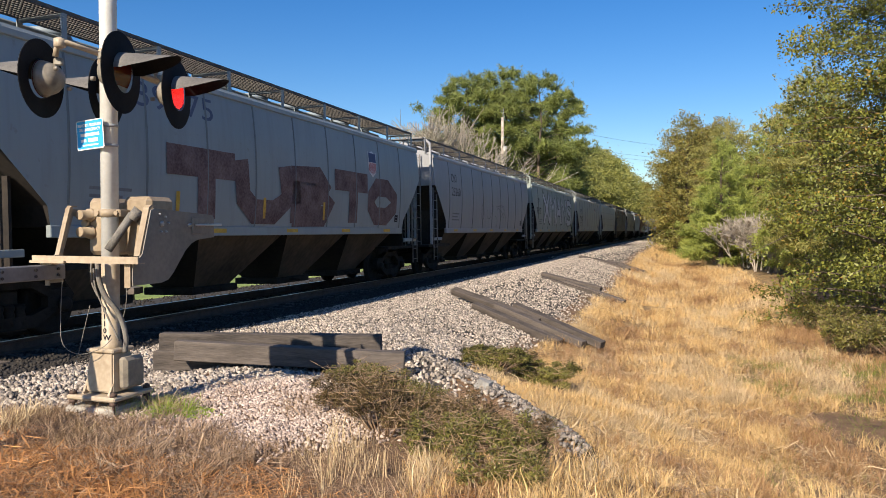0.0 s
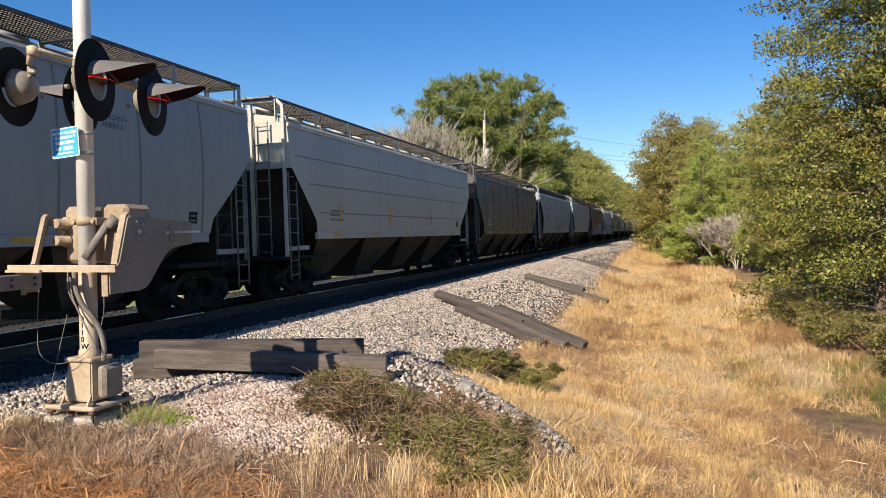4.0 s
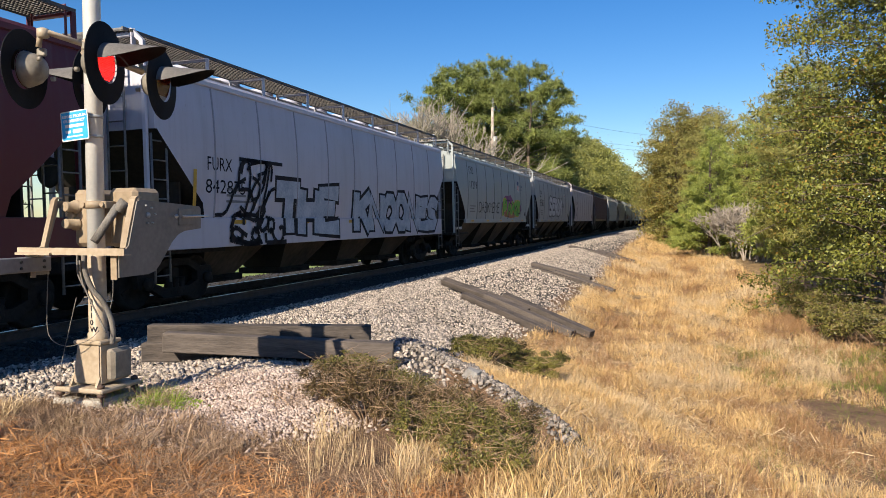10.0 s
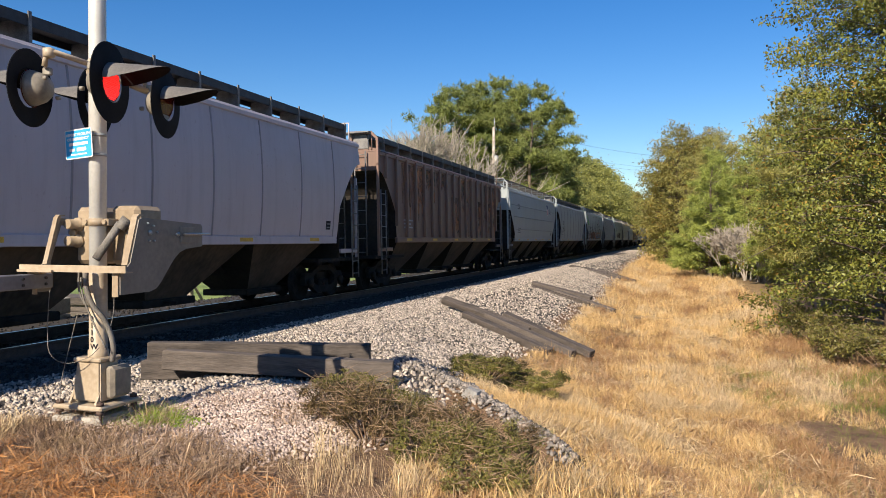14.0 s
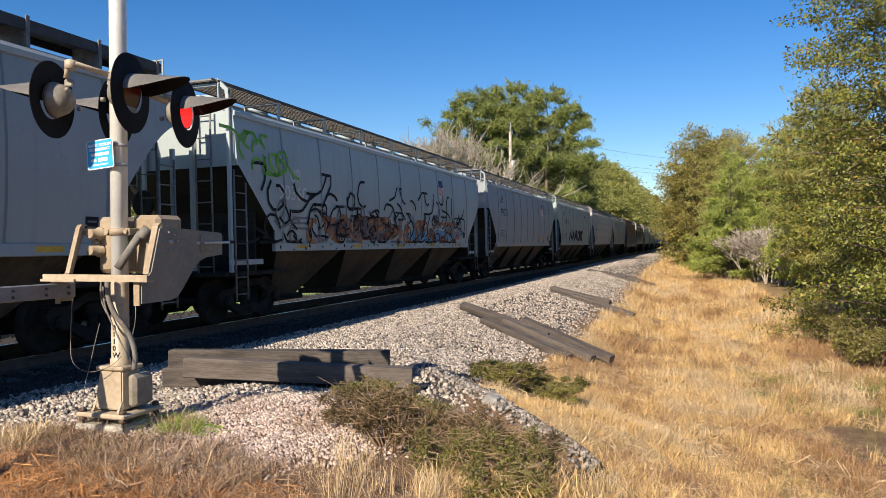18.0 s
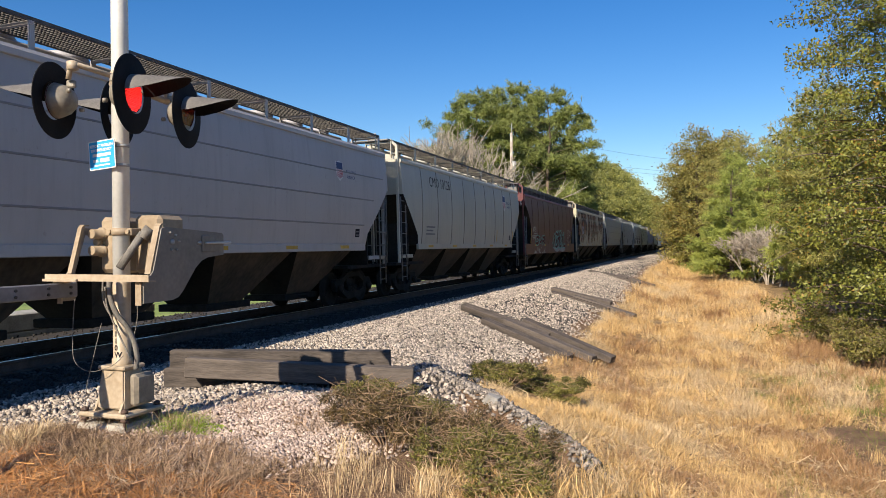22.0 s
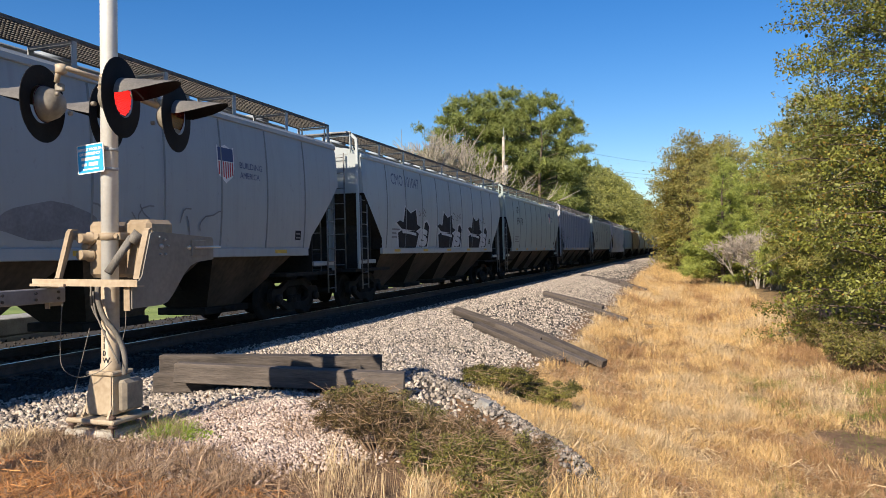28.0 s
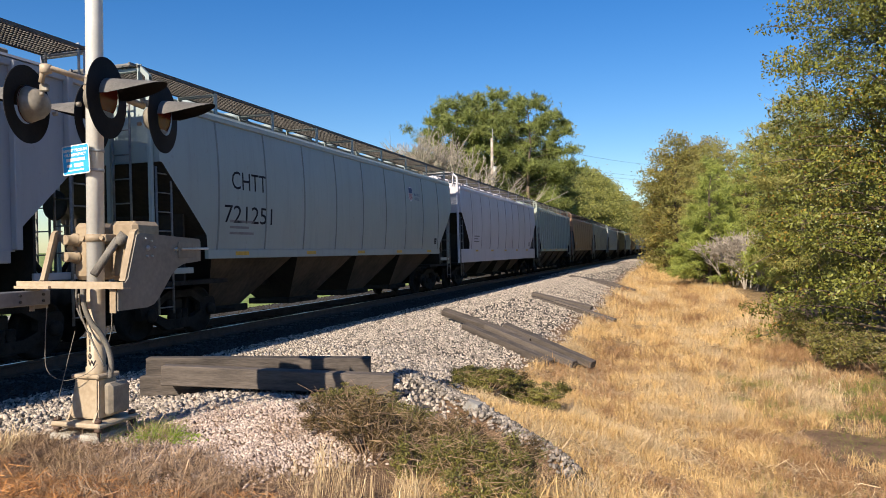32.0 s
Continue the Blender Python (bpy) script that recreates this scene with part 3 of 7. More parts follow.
def grass(name, label, count, area, keep, height, mat, seed, tilt=0.1, category="grass", shapes=BLADE):
    at = strew(count, *area, keep, seed, -0.02)
    size = np.random.default_rng(seed + 50).uniform(*height, len(at))
    size *= np.array([0.95 + 0.75 * noise.noise(Vector((x * 1.1, y * 0.9, seed))) + 0.35 * noise.noise(Vector((x * 4, y * 4, seed))) for x, y, _ in at]).clip(0.35, 1.6)
    return tagged(new(name, scatter_mesh(name, at, shapes, 1, size, mat, flat=tilt)), label, category, kind="stuff")


def in_ditch(x, y):
    e = ballast_edge(y) + 0.2 + 0.5 * noise.noise(Vector((y * 1.3, 7, 0)))
    road = 8.6 - 4.7 * step((x - 6.6) / 1.3) - 0.7 * step((x - 8.1) / 0.6) - 0.5 * step((x - 8.5) / 2)
    if y > 5.1 and x < 9.0 and y < ridge_y(x) + 0.5 and x < 8.75 - 0.18 * (y - 5.8):
        return False
    if (x - 6.8) ** 2 / 0.9 + (y - 11.6) ** 2 / 2.2 < random.uniform(0.5, 1.1):
        return False
    if (x - 12.0) ** 2 / 0.9 + (y - 12.5 + 0.8 * (x - 12.0)) ** 2 / 0.6 < 1 + 0.6 * noise.noise(Vector((x * 2, y * 2, 7))):
        return False
    if y < 24 and x > 10.9 + 0.18 * (y - 8.5) + 0.5 * noise.noise(Vector((x, y, 5))) and random.random() < 0.72:
        return False
    patch = noise.noise(Vector((x * 0.7, y * 0.5, 9))) + 0.5 * noise.noise(Vector((x * 2.3, y * 1.9, 4)))
    return x > e and y > road + 0.5 * noise.noise(Vector((x * 2, 1, 2))) and (patch > -0.30 - 0.35 * random.random() or y < 6.5)


def verge(x, y):
    """The road's verge in front of the gravel."""
    return y < 4.7 - 0.25 * step((x - 5.0) / 0.8) + 0.35 * noise.noise(Vector((x * 1.5, y, 1))) and (x - 4.8) ** 2 + (y - 4.95) ** 2 > 0.06


grass("dry_grass", "pale dry grass below the shrubs at the road's edge", 300, (7.0, 8.9, 3.2, 4.9), lambda x, y: y < 4.6 - 0.5 * max(0, x - 7.3) + 0.3 * noise.noise(Vector((x * 2.5, y * 2, 6))) and noise.noise(Vector((x * 3, y * 3, 16))) > -0.05, (0.16, 0.34), M_PALE, 41, 0.07, shapes=TALL)
grass("dead_weeds", "brown dead weeds between the shrubs and the stones", 9000, (6.3, 9.0, 3.8, 8.0), lambda x, y: x > 7.2 - 0.25 * (y - 5.5) and x < 8.6 - 0.15 * (y - 5.0) and y > 4.9 - 0.6 * max(0, x - 7.2) and y < 7.4, (0.06, 0.22), M_DEAD, 43, 0.3)
grass("green_weeds", "low green weeds between the shrubs", 4000, (7.3, 8.8, 3.8, 7.4), lambda x, y: noise.noise(Vector((x * 2.5, y * 2.5, 8))) > -0.1 and y > 4.9 - 0.6 * max(0, x - 7.2), (0.05, 0.18), M_WEED, 44, 0.3)
grass("green_weeds", "green weeds on the bare earth beside the trees", 12000, (9.8, 14.0, 7.0, 24), lambda x, y: x > 10.0 + 0.18 * (y - 8.5) and noise.noise(Vector((x * 0.9, y * 0.6, 51))) > -0.05, (0.07, 0.24), M_WEED, 45, 0.3)
GOLD = "tall golden dry grass in the trackside ditch"
def thatch(x, y):
    return in_ditch(x, y) and random.random() < 0.9


grass("straw_litter", "flattened bleached straw under the dry grass", 52000, (6.0, 12.4, 4.4, 20), thatch, (0.14, 0.40), M_PALE, 61, 0.16, shapes=LITTER)
grass("straw_litter", "flattened brown straw under the dry grass", 34000, (6.0, 12.4, 4.4, 22), thatch, (0.14, 0.40), M_DEAD, 62, 0.18, shapes=LITTER)
def patch(x, y):
    """Which growth stands here: bleached below -0.12, rusty above 0.16, else golden."""
    return 0.8 * noise.noise(Vector((x * 0.45, y * 0.22, 40))) + 0.5 * noise.noise(Vector((x * 1.4, y * 0.9, 12))) + 0.25 * step((x - 10.4) / 1.5) * step((18 - y) / 5) + random.uniform(-0.16, 0.16)


for mat, words, lo, hi, seed in ((M_STRAW, GOLD, -0.12, 0.2, 21), (M_PALE, "pale bleached dry grass in the ditch", -9, -0.12, 36), (M_RUSTWEED, "rusty brown dry weeds in the ditch", 0.2, 9, 29)):
    def grows(x, y, lo=lo, hi=hi):
        return in_ditch(x, y) and lo <= patch(x, y) < hi
    name = "dry_grass" if mat is M_STRAW else "bleached_grass" if mat is M_PALE else "dead_weeds"
    grass(name, words, 56000, (5.6, 12.6, 3.4, 15), grows, (0.08, 0.25), mat, seed, 0.14, shapes=TUSSOCK)
    grass(name, words, 20000, (5.2, 13.2, 15, 30), grows, (0.14, 0.34), mat, seed + 1, 0.12, shapes=TUSSOCK)
    grass(name, words, 12000, (4.6, 13.2, 30, 66), grows, (0.24, 0.5), mat, seed + 2, 0.1, shapes=TUSSOCK)
grass("dry_grass", "golden dry grass far along the ditch", 6000, (4.6, 12.6, 66, 190), lambda x, y: x > ballast_edge(y) + 0.2, (0.4, 0.8), M_STRAW, 23, 0.1, shapes=TUSSOCK)
grass("green_weeds", "yellowish green weeds beside the bare earth", 5200, (10.3, 14.2, 12.6, 18.5), lambda x, y: noise.noise(Vector((x * 0.8, y * 0.7, 61))) > -0.1 and y > 13.6 - 0.8 * (x - 11.9) - 0.3, (0.07, 0.22), M_WEED, 76, 0.2, shapes=TUSSOCK)
grass("dead_weeds", "rusty weeds at the foot of the trees", 3600, (11.2, 14.6, 14.5, 24), lambda x, y: noise.noise(Vector((x * 0.8, y * 0.7, 66))) > -0.05, (0.10, 0.34), M_RUSTWEED, 77, 0.2, shapes=TUSSOCK)
grass("green_weeds", "patches of green weeds in the dry grass", 9000, (6.4, 13.6, 9.0, 30), lambda x, y: noise.noise(Vector((x * 0.4, y * 0.3, 33))) > 0.22 and (x > 9.5 or x < 7.9), (0.08, 0.24), M_WEED, 30, 0.3)
grass("pale_grass", "pale bleached grass tufts at the road's edge", 560, (6.5, 8.2, 3.6, 5.4), lambda x, y: (x - 7.12 - 0.3 * (4.5 - y)) ** 2 / 0.10 + (y - 4.5) ** 2 / 0.35 < random.uniform(0.3, 1.1), (0.18, 0.38), M_PALE, 24, 0.07, shapes=TALL)
grass("pine_straw", "rusty pine straw on the verge", 32000, (4.0, 8.2, 2.6, 4.3), lambda x, y: y < 4.25 + 0.35 * noise.noise(Vector((x * 1.3, y * 1.3, 2))) - 0.25 * random.random(), (0.08, 0.26), M_NEEDLE, 25, 0.14, shapes=LITTER)
grass("dead_weeds", "tangled grey brown dead weeds on the verge", 15000, (3.2, 6.7, 3.7, 5.4), lambda x, y: y < 5.0 - 0.1 * (x - 4) + 0.4 * noise.noise(Vector((x * 1.8, y * 1.8, 21))) and noise.noise(Vector((x * 2.6, y * 2.6, 23))) > -0.22, (0.09, 0.26), M_DEAD, 71, 0.45, shapes=LITTER)
grass("dead_weeds", "upright tufts of dead weeds on the verge", 3600, (3.2, 6.6, 3.7, 5.3), lambda x, y: y < 5.0 - 0.1 * (x - 4) + 0.4 * noise.noise(Vector((x * 1.8, y * 1.8, 21))) and noise.noise(Vector((x * 2.2, y * 2.2, 27))) > -0.05, (0.08, 0.22), M_DEAD, 72, 0.3, shapes=TUSSOCK)
grass("dry_grass", "straw coloured tufts on the verge", 1500, (3.0, 5.2, 4.0, 5.4), lambda x, y: noise.noise(Vector((x * 2.2, y * 2.2, 29))) > 0.1, (0.10, 0.26), M_PALE, 73, 0.2, shapes=TUSSOCK)
grass("dead_litter", "bleached straw lying on the verge", 9000, (4.0, 8.0, 2.8, 6.4), lambda x, y: verge(x, y) or noise.noise(Vector((x * 1.4, y * 1.4, 8))) > 0.12, (0.08, 0.24), M_DEAD, 35, 0.14, shapes=LITTER)
grass("dead_weeds", "grey brown dead weeds on the verge", 24000, (4.0, 8.2, 3.0, 6.2), lambda x, y: (verge(x, y) or 0.2 * random.random() + noise.noise(Vector((x * 1.4, y * 1.4, 8))) > 0.32) and noise.noise(Vector((x * 1.7, y * 1.7, 14))) > -0.25, (0.06, 0.2), M_DEAD, 31, 0.35)
grass("green_weeds", "fresh green weeds at the foot of the mast", 13000, (4.8, 5.8, 4.6, 5.6), lambda x, y: (x - 5.2) ** 2 + (y - 5.05) ** 2 * 1.6 < 0.09 * (0.4 + random.random()) and noise.noise(Vector((x * 6, y * 6, 3))) > -0.15, (0.10, 0.26), M_FRESH, 26, 0.5)
grass("lawn_grass", "short green lawn grass beyond the track", 9000, (-24, -4.6, 4, 60), lambda x, y: True, (0.14, 0.3), M_WEED, 27, 0.3)

LEAF = [([(-0.5, 0, 0), (0, -0.28, 0.06), (0.5, 0, 0), (0, 0.28, 0.06)], [(0, 1, 2, 3)]), ([(-0.5, 0, 0), (0, -0.2, 0), (0.5, 0.05, 0.15), (0, 0.24, -0.08)], [(0, 1, 2, 3)])]




grass("dead_litter", "dead leaves on the bare earth", 7000, (10.2, 13.8, 9.8, 16.4), lambda x, y: (x - 11.9) ** 2 / 2.6 + (y - 12.6 + 0.8 * (x - 11.9)) ** 2 / 2.4 < 0.5 + random.random(), (0.03, 0.08), M_DEAD, 74, 0.25, shapes=LEAF)
grass("green_weeds", "fresh leafy green weeds at the foot of the mast", 1500, (4.9, 5.9, 4.75, 5.5), lambda x, y: (x - 5.38) ** 2 / 0.14 + (y - 5.12) ** 2 / 0.03 < random.uniform(0.2, 1.1), (0.025, 0.06), M_FRESH, 78, 0.4, shapes=LEAF).location.z = 0.03
grass("dead_litter", "dead leaves on the verge", 2600, (3.4, 7.0, 3.4, 6.2), lambda x, y: True, (0.02, 0.05), M_NEEDLE, 75, 0.3, shapes=LEAF)


def crown_points(blobs, count, seed, inner=0.55):
    """Leaf places in the outer shells of blobs (centre, radii)."""
    rng = np.random.default_rng(seed)
    vol = np.array([b[3] * b[4] * b[5] for b in blobs]) ** 0.72
    n = (vol / vol.sum() * count).astype(int) + 1
    out = []
    for b, k in zip(blobs, n):
        d = rng.normal(size=(k, 3))
        d /= np.linalg.norm(d, axis=1)[:, None]
        r = np.minimum(np.where(rng.random(k) < 0.3, np.abs(rng.normal(0.9, 0.28, k)), inner + (1 - inner) * rng.random(k) ** 0.5), 1.35)
        r *= 1 + 0.3 * np.sin(d[:, 0] * 7 + b[0]) * np.sin(d[:, 1] * 6 + b[1]) * np.sin(d[:, 2] * 8)
        out.append(np.array(b[:3]) + d * np.array(b[3:6]) * r[:, None])
    return np.concatenate(out)


def spray_points(H, radius, base, profile, boughs, count, seed, rise, droop, fan, thick, tip, lean=0.0):
    """Boughs as curved lines, and leaf places on the twigs that fan out from them in flat sprays."""
    rng = np.random.default_rng(seed)
    lines, out = [], []
    f = (np.arange(boughs) + rng.random(boughs)) / boughs
    L = radius * np.array([profile(v) for v in f]) * rng.uniform(0.75, 1.06, boughs)
    share = L ** 1.5 / (L ** 1.5).sum()
    for k in range(boughs):
        az = k * 2.39996 + rng.normal(0, 0.35)
        out_way, side = np.array((math.cos(az), math.sin(az), 0)), np.array((-math.sin(az), math.cos(az), 0))
        up = rise * rng.uniform(0.4, 1.5) + lean * f[k]
        sag = droop * rng.uniform(0.5, 1.4)
        start = np.array((0, 0, base + (H - base) * f[k]))
        bend = rng.normal(0, 0.16)

        def along(s):
            s = np.atleast_1d(s)[:, None]
            return start + L[k] * (out_way * s + side * bend * s * s + np.array((0, 0, 1)) * (up * s - sag * s * s))
        lines.append([tuple(v) for v in along(np.array((0.0, 0.35, 0.7, 0.98)))])
        twigs = max(6, int(20 * L[k] / radius))
        s0 = tip + (1 - tip) * rng.random(twigs) ** 0.8
        turn = rng.uniform(0.35, 1.1, twigs) * rng.choice((-1, 1), twigs)
        long = fan * L[k] * rng.uniform(0.5, 1.1, twigs) * (1.15 - s0 * 0.6)
        n = max(twigs, int(count * share[k]))
        pick = rng.integers(0, twigs, n)
        u = rng.random(n) ** 0.7
        way = out_way * np.cos(turn)[pick][:, None] + side * np.sin(turn)[pick][:, None]
        pts = along(s0)[pick] + way * (long[pick] * u)[:, None]
        pts += rng.normal(0, 1, (n, 3)) * np.array((1.0, 1.0, 0.75)) * thick * (0.45 + 0.75 * u)[:, None]
        pts[:, 2] += 0.12 * long[pick] * u - 0.20 * long[pick] * u * u
        out.append(pts)
    return lines, np.concatenate(out)


def clump_points(lines, count, wide, flat, seed):
    """Leaf places in dense flattened clumps along the boughs."""
    rng = np.random.default_rng(seed + 9)
    mids, size = [], []
    for line in lines:
        P = np.array(line)
        side = np.cross(P[3] - P[0], (0, 0, 1))
        side /= max(1e-6, np.linalg.norm(side))
        for s in (0.8, 1.5, 2.2, 2.85):
            k = min(2, int(s))
            mids.append(P[k] + (P[k + 1] - P[k]) * (s - k) + side * rng.normal(0, 0.32) + np.array((0, 0, rng.normal(0, 0.12))))
            size.append(wide * rng.uniform(0.7, 1.25))
    mids, size = np.array(mids), np.array(size)
    pick = rng.choice(len(mids), count, p=size ** 2 / (size ** 2).sum())
    d = rng.normal(size=(count, 3))
    d /= np.linalg.norm(d, axis=1)[:, None]
    r = rng.random(count) ** 0.4 * (1 + 0.3 * np.sin(d[:, 0] * 6 + pick) * np.sin(d[:, 1] * 5 + pick * 2))
    return mids[pick] + d * (r * size[pick])[:, None] * np.array((1, 1, flat))


def bough_tree(name, label, H, radius, base, profile, boughs, leaves, leaf, mat, seed, rise=0.25, droop=0.25, fan=0.3, thick=0.09, tip=0.3, shapes=None, turning=None, lean=0.0, clump=None):
    t = thing(name, label, "tree")
    lines, at = spray_points(H, radius, base, profile, boughs, leaves, seed, rise, droop, fan, thick, tip, lean)
    bm = bmesh.new()
    r0 = H * 0.014 + 0.04
    spine = [Vector((0.012 * H * math.sin(k * 1.3 + seed) * (k / 8), 0.012 * H * math.cos(k * 1.7 + seed) * (k / 8), H * 0.97 * k / 8 - 0.4 * (k == 0))) for k in range(9)]
    for k in range(8):
        tube(bm, spine[k], spine[k + 1], r0 * (1 - k / 9) * (1.3 if k == 0 else 1), r0 * (1 - (k + 1) / 9), 8)
    for line in lines:
        f = 1 - line[0][2] / (H * 1.1)
        for j in range(3):
            tube(bm, line[j], line[j + 1], r0 * 0.2 * f * (1 - j * 0.3) + 0.004, r0 * 0.2 * f * (0.7 - j * 0.3) + 0.003, 4, False)
    part("trunk", bm, M_BARK, t, "brown bark trunk and limbs")
    # clumps with hollows between them
    at = clump_points(lines, leaves, *clump, seed) if clump else at[np.array([noise.noise(Vector((x, y, z * 1.5 + seed)) * (3.4 / radius)) > -0.13 for x, y, z in at])]
    rng = np.random.default_rng(seed + 1)
    old = rng.random(len(at)) < (0.0 if turning is None else 0.08 + 0.08 * np.sin(at[:, 0] * 1.1) * np.sin(at[:, 2] * 0.9))
    for keep, m, words in ((~old, mat, ""), (old, turning, "rusty and yellow turning leaves")):
        if keep.any():
            ob = new("crown", scatter_mesh("crown", at[keep], shapes or LEAF, 1, rng.uniform(leaf * 0.6, leaf * 1.35, int(keep.sum())), m))
            ob.parent = t
            if words:
                ob["label"] = words
    return t


rng = random.Random(17)
TUFT = []
for _ in range(5):
    vv, ff = [], []
    for k in range(5):
        d = Vector((rng.gauss(0, 1), rng.gauss(0, 1), rng.gauss(0.35, 0.8))).normalized()
        n = d.orthogonal().normalized() * 0.085
        b0 = len(vv)
        vv += [tuple(-n * 0.6), tuple(n * 0.6), tuple(d * 0.55 + n), tuple(d * rng.uniform(0.85, 1.05) - n * 0.3)]
        ff.append((b0, b0 + 1, b0 + 2, b0 + 3))
    TUFT.append((vv, ff))


def bare_tree(name, label, height, seed, spread=0.5):
    t = thing(name, label, "tree")
    bm = bmesh.new()
    rng = random.Random(seed)

    def grow(a, way, length, r, depth):
        b = a + way * length
        tube(bm, a, b, r, max(0.02, r * 0.68), 6 if depth < 2 else 3, caps=False)
        if depth == 5:
            return
        for _ in range(3 if depth < 4 else 3):
            w = (way + Vector((rng.gauss(0, spread), rng.gauss(0, spread), rng.gauss(0.12, spread * 0.5)))).normalized()
            grow(a.lerp(b, rng.uniform(0.55, 1)), w, length * rng.uniform(0.6, 0.85), max(0.022, r * 0.62), depth + 1)
    for k in range(5):
        grow(Vector((rng.uniform(-0.5, 0.5), rng.uniform(-0.5, 0.5), -0.3)), Vector((rng.gauss(0, 0.32), rng.gauss(0, 0.32), 1)).normalized(), height * 0.27, height * 0.012, 0)
    part("branch_tangle", bm, M_BARE, t)
    return t


def stand(proto, spots, seed, z=None, lo=0.85, hi=1.15):
    """Copies of a tree at spots (x, y, scale)."""
    rng = random.Random(seed)
    for x, y, s in spots:
        c = copy_thing(proto, pose(x, y, ground_z(x, y) if z is None else z, 0, 0, rng.uniform(0, 360)) @ Matrix.Diagonal((s * rng.uniform(lo, hi), s * rng.uniform(lo, hi), s, 1)))
        c.scale = c.matrix_basis.to_scale()


def place(t, x, y, turn=0, s=1.0, z=None):
    t.matrix_basis = pose(x, y, (ground_z(x, y) if z is None else z), 0, 0, turn) @ Matrix.Diagonal((s, s, s, 1))
    return t

# trees beside the ditch
def column(f):
    return 0.92 + 0.12 * math.sin(f * 9) if f < 0.55 else max(0.1, (1.0 - f) / 0.45) ** 0.7


def dome(f):
    return max(0.12, math.sin(math.pi * (0.22 + 0.75 * f))) ** 0.8


def spire(f):
    return max(0.08, 1.0 - f) ** 0.75




oak = place(bough_tree("oak_tree", "dense evergreen oak with layered olive green sprays", 13.6, 4.15, 0.15, column, 220, 125000, 0.105, M_OAK, 1, 0.34, 0.30, 0.36, 0.19, 0.14, turning=M_TURN, clump=(0.62, 0.5)), 15.3, 24, 20)
oak_b = place(bough_tree("oak_tree", "evergreen oak with olive and rusty leaves", 10.2, 3.6, 0.4, dome, 190, 50000, 0.13, M_OAK, 2, 0.4, 0.25, 0.36, 0.26, 0.2, turning=M_TURN), 19.2, 33, 60)
pine = place(bough_tree("pine_tree", "bright green young pine at the edge of the ditch", 10.0, 3.6, 0.1, spire, 120, 13000, 0.25, M_PINE, 4, 0.42, 0.2, 0.28, 0.17, 0.3, shapes=TUFT), 12.03, 62)
yellow = place(bough_tree("pine_tree", "yellowish green pine behind the oak", 10.4, 3.0, 0.4, dome, 110, 12000, 0.20, M_YELLOWPINE, 9, 0.5, 0.2, 0.30, 0.16, 0.3, shapes=TUFT, lean=0.3), 16.3, 46, 0, 1.12)
rusty = place(bough_tree("oak_tree", "oak with turning brown leaves beside the railway", 16.2, 4.8, 0.2, dome, 230, 52000, 0.24, M_BROWNLEAF, 5, 0.4, 0.3, 0.36, 0.42, 0.2, turning=M_TURN), 9.56, 90)
cedar = place(bough_tree("cedar_tree", "dark green cedar at the edge of the ditch", 11.0, 3.0, 0.1, spire, 150, 30000, 0.19, M_DARKLEAF, 3, 0.4, 0.25, 0.3, 0.28, 0.15), 13.2, 74)
big_pine = place(bough_tree("pine_tree", "tall loblolly pine behind the train", 15.8, 5.0, 3.4, dome, 58, 24000, 0.32, M_BIGPINE, 6, 0.36, 0.14, 0.22, 0.30, 0.55, shapes=TUFT, lean=0.15), -12.2, 74, 0, 1.12)
stand(oak_b, [(21.5, 22, 1.0), (17.2, 46, 0.9)], 2)
stand(cedar, [(16.6, 66, 0.9), (12.2, 100, 1.25), (10.5, 118, 1.3), (13.5, 96, 1.2), (9.0, 132, 1.4)], 3)
stand(pine, [(12.9, 67, 1.0), (15.4, 70, 1.1), (17.2, 60, 1.0), (11.6, 84, 0.8), (17, 50, 1.1), (9.7, 104, 0.95)], 4)
stand(yellow, [(18.2, 54, 1.0), (13.6, 80, 1.15)], 6)
stand(rusty, [(13.4, 96, 1.0), (10.6, 122, 1.1), (10.2, 140, 1.15), (12, 130, 1.2), (17.5, 72, 0.8), (11.5, 205, 1.4)], 5)
# woods behind the train
stand(big_pine, [(-8.8, 77, 1.06), (-4.6, 74, 0.97), (-14.8, 82, 1.0), (-10.6, 88, 1.05), (-7.2, 92, 1.0)], 7, None, 0.92, 1.08)
far_oak = place(bough_tree("oak_tree", "olive green oak behind the train", 13.4, 4.6, 0.4, dome, 170, 34000, 0.32, M_FAROAK, 8, 0.4, 0.28, 0.36, 0.48, 0.15), -6.9, 98, 0, 1.12)
stand(far_oak, [(-9.5, 88, 0.9), (-7.4, 112, 1.0), (-8.2, 128, 1.1), (-7.8, 148, 1.2), (-8.4, 168, 1.32), (-8.8, 190, 1.4), (-9.5, 215, 1.45), (-10, 245, 1.45), (-14, 130, 1.1), (-16, 165, 1.2), (-15, 200, 1.3), (-9, 290, 1.5), (-8, 340, 1.5), (-2, 480, 1.8), (8, 440, 1.8), (-12, 400, 1.8), (9.6, 260, 1.2), (10, 160, 1.2), (12, 175, 1.4)], 9)
bare = place(bare_tree("bare_tree", "leafless grey tree behind the train", 18.0, 4, 0.36), -11.2, 65)
stand(bare, [(-14.0, 66, 0.95)], 10)
brush = place(bare_tree("brush", "tangled grey leafless brush at the edge of the trees", 5.4, 7, 0.5), 14.2, 56, 0, 1.1)
tagged(brush, category="brush")
stand(brush, [(13.7, 60, 1.0), (14.8, 53, 0.95)], 12)
rng = random.Random(31)
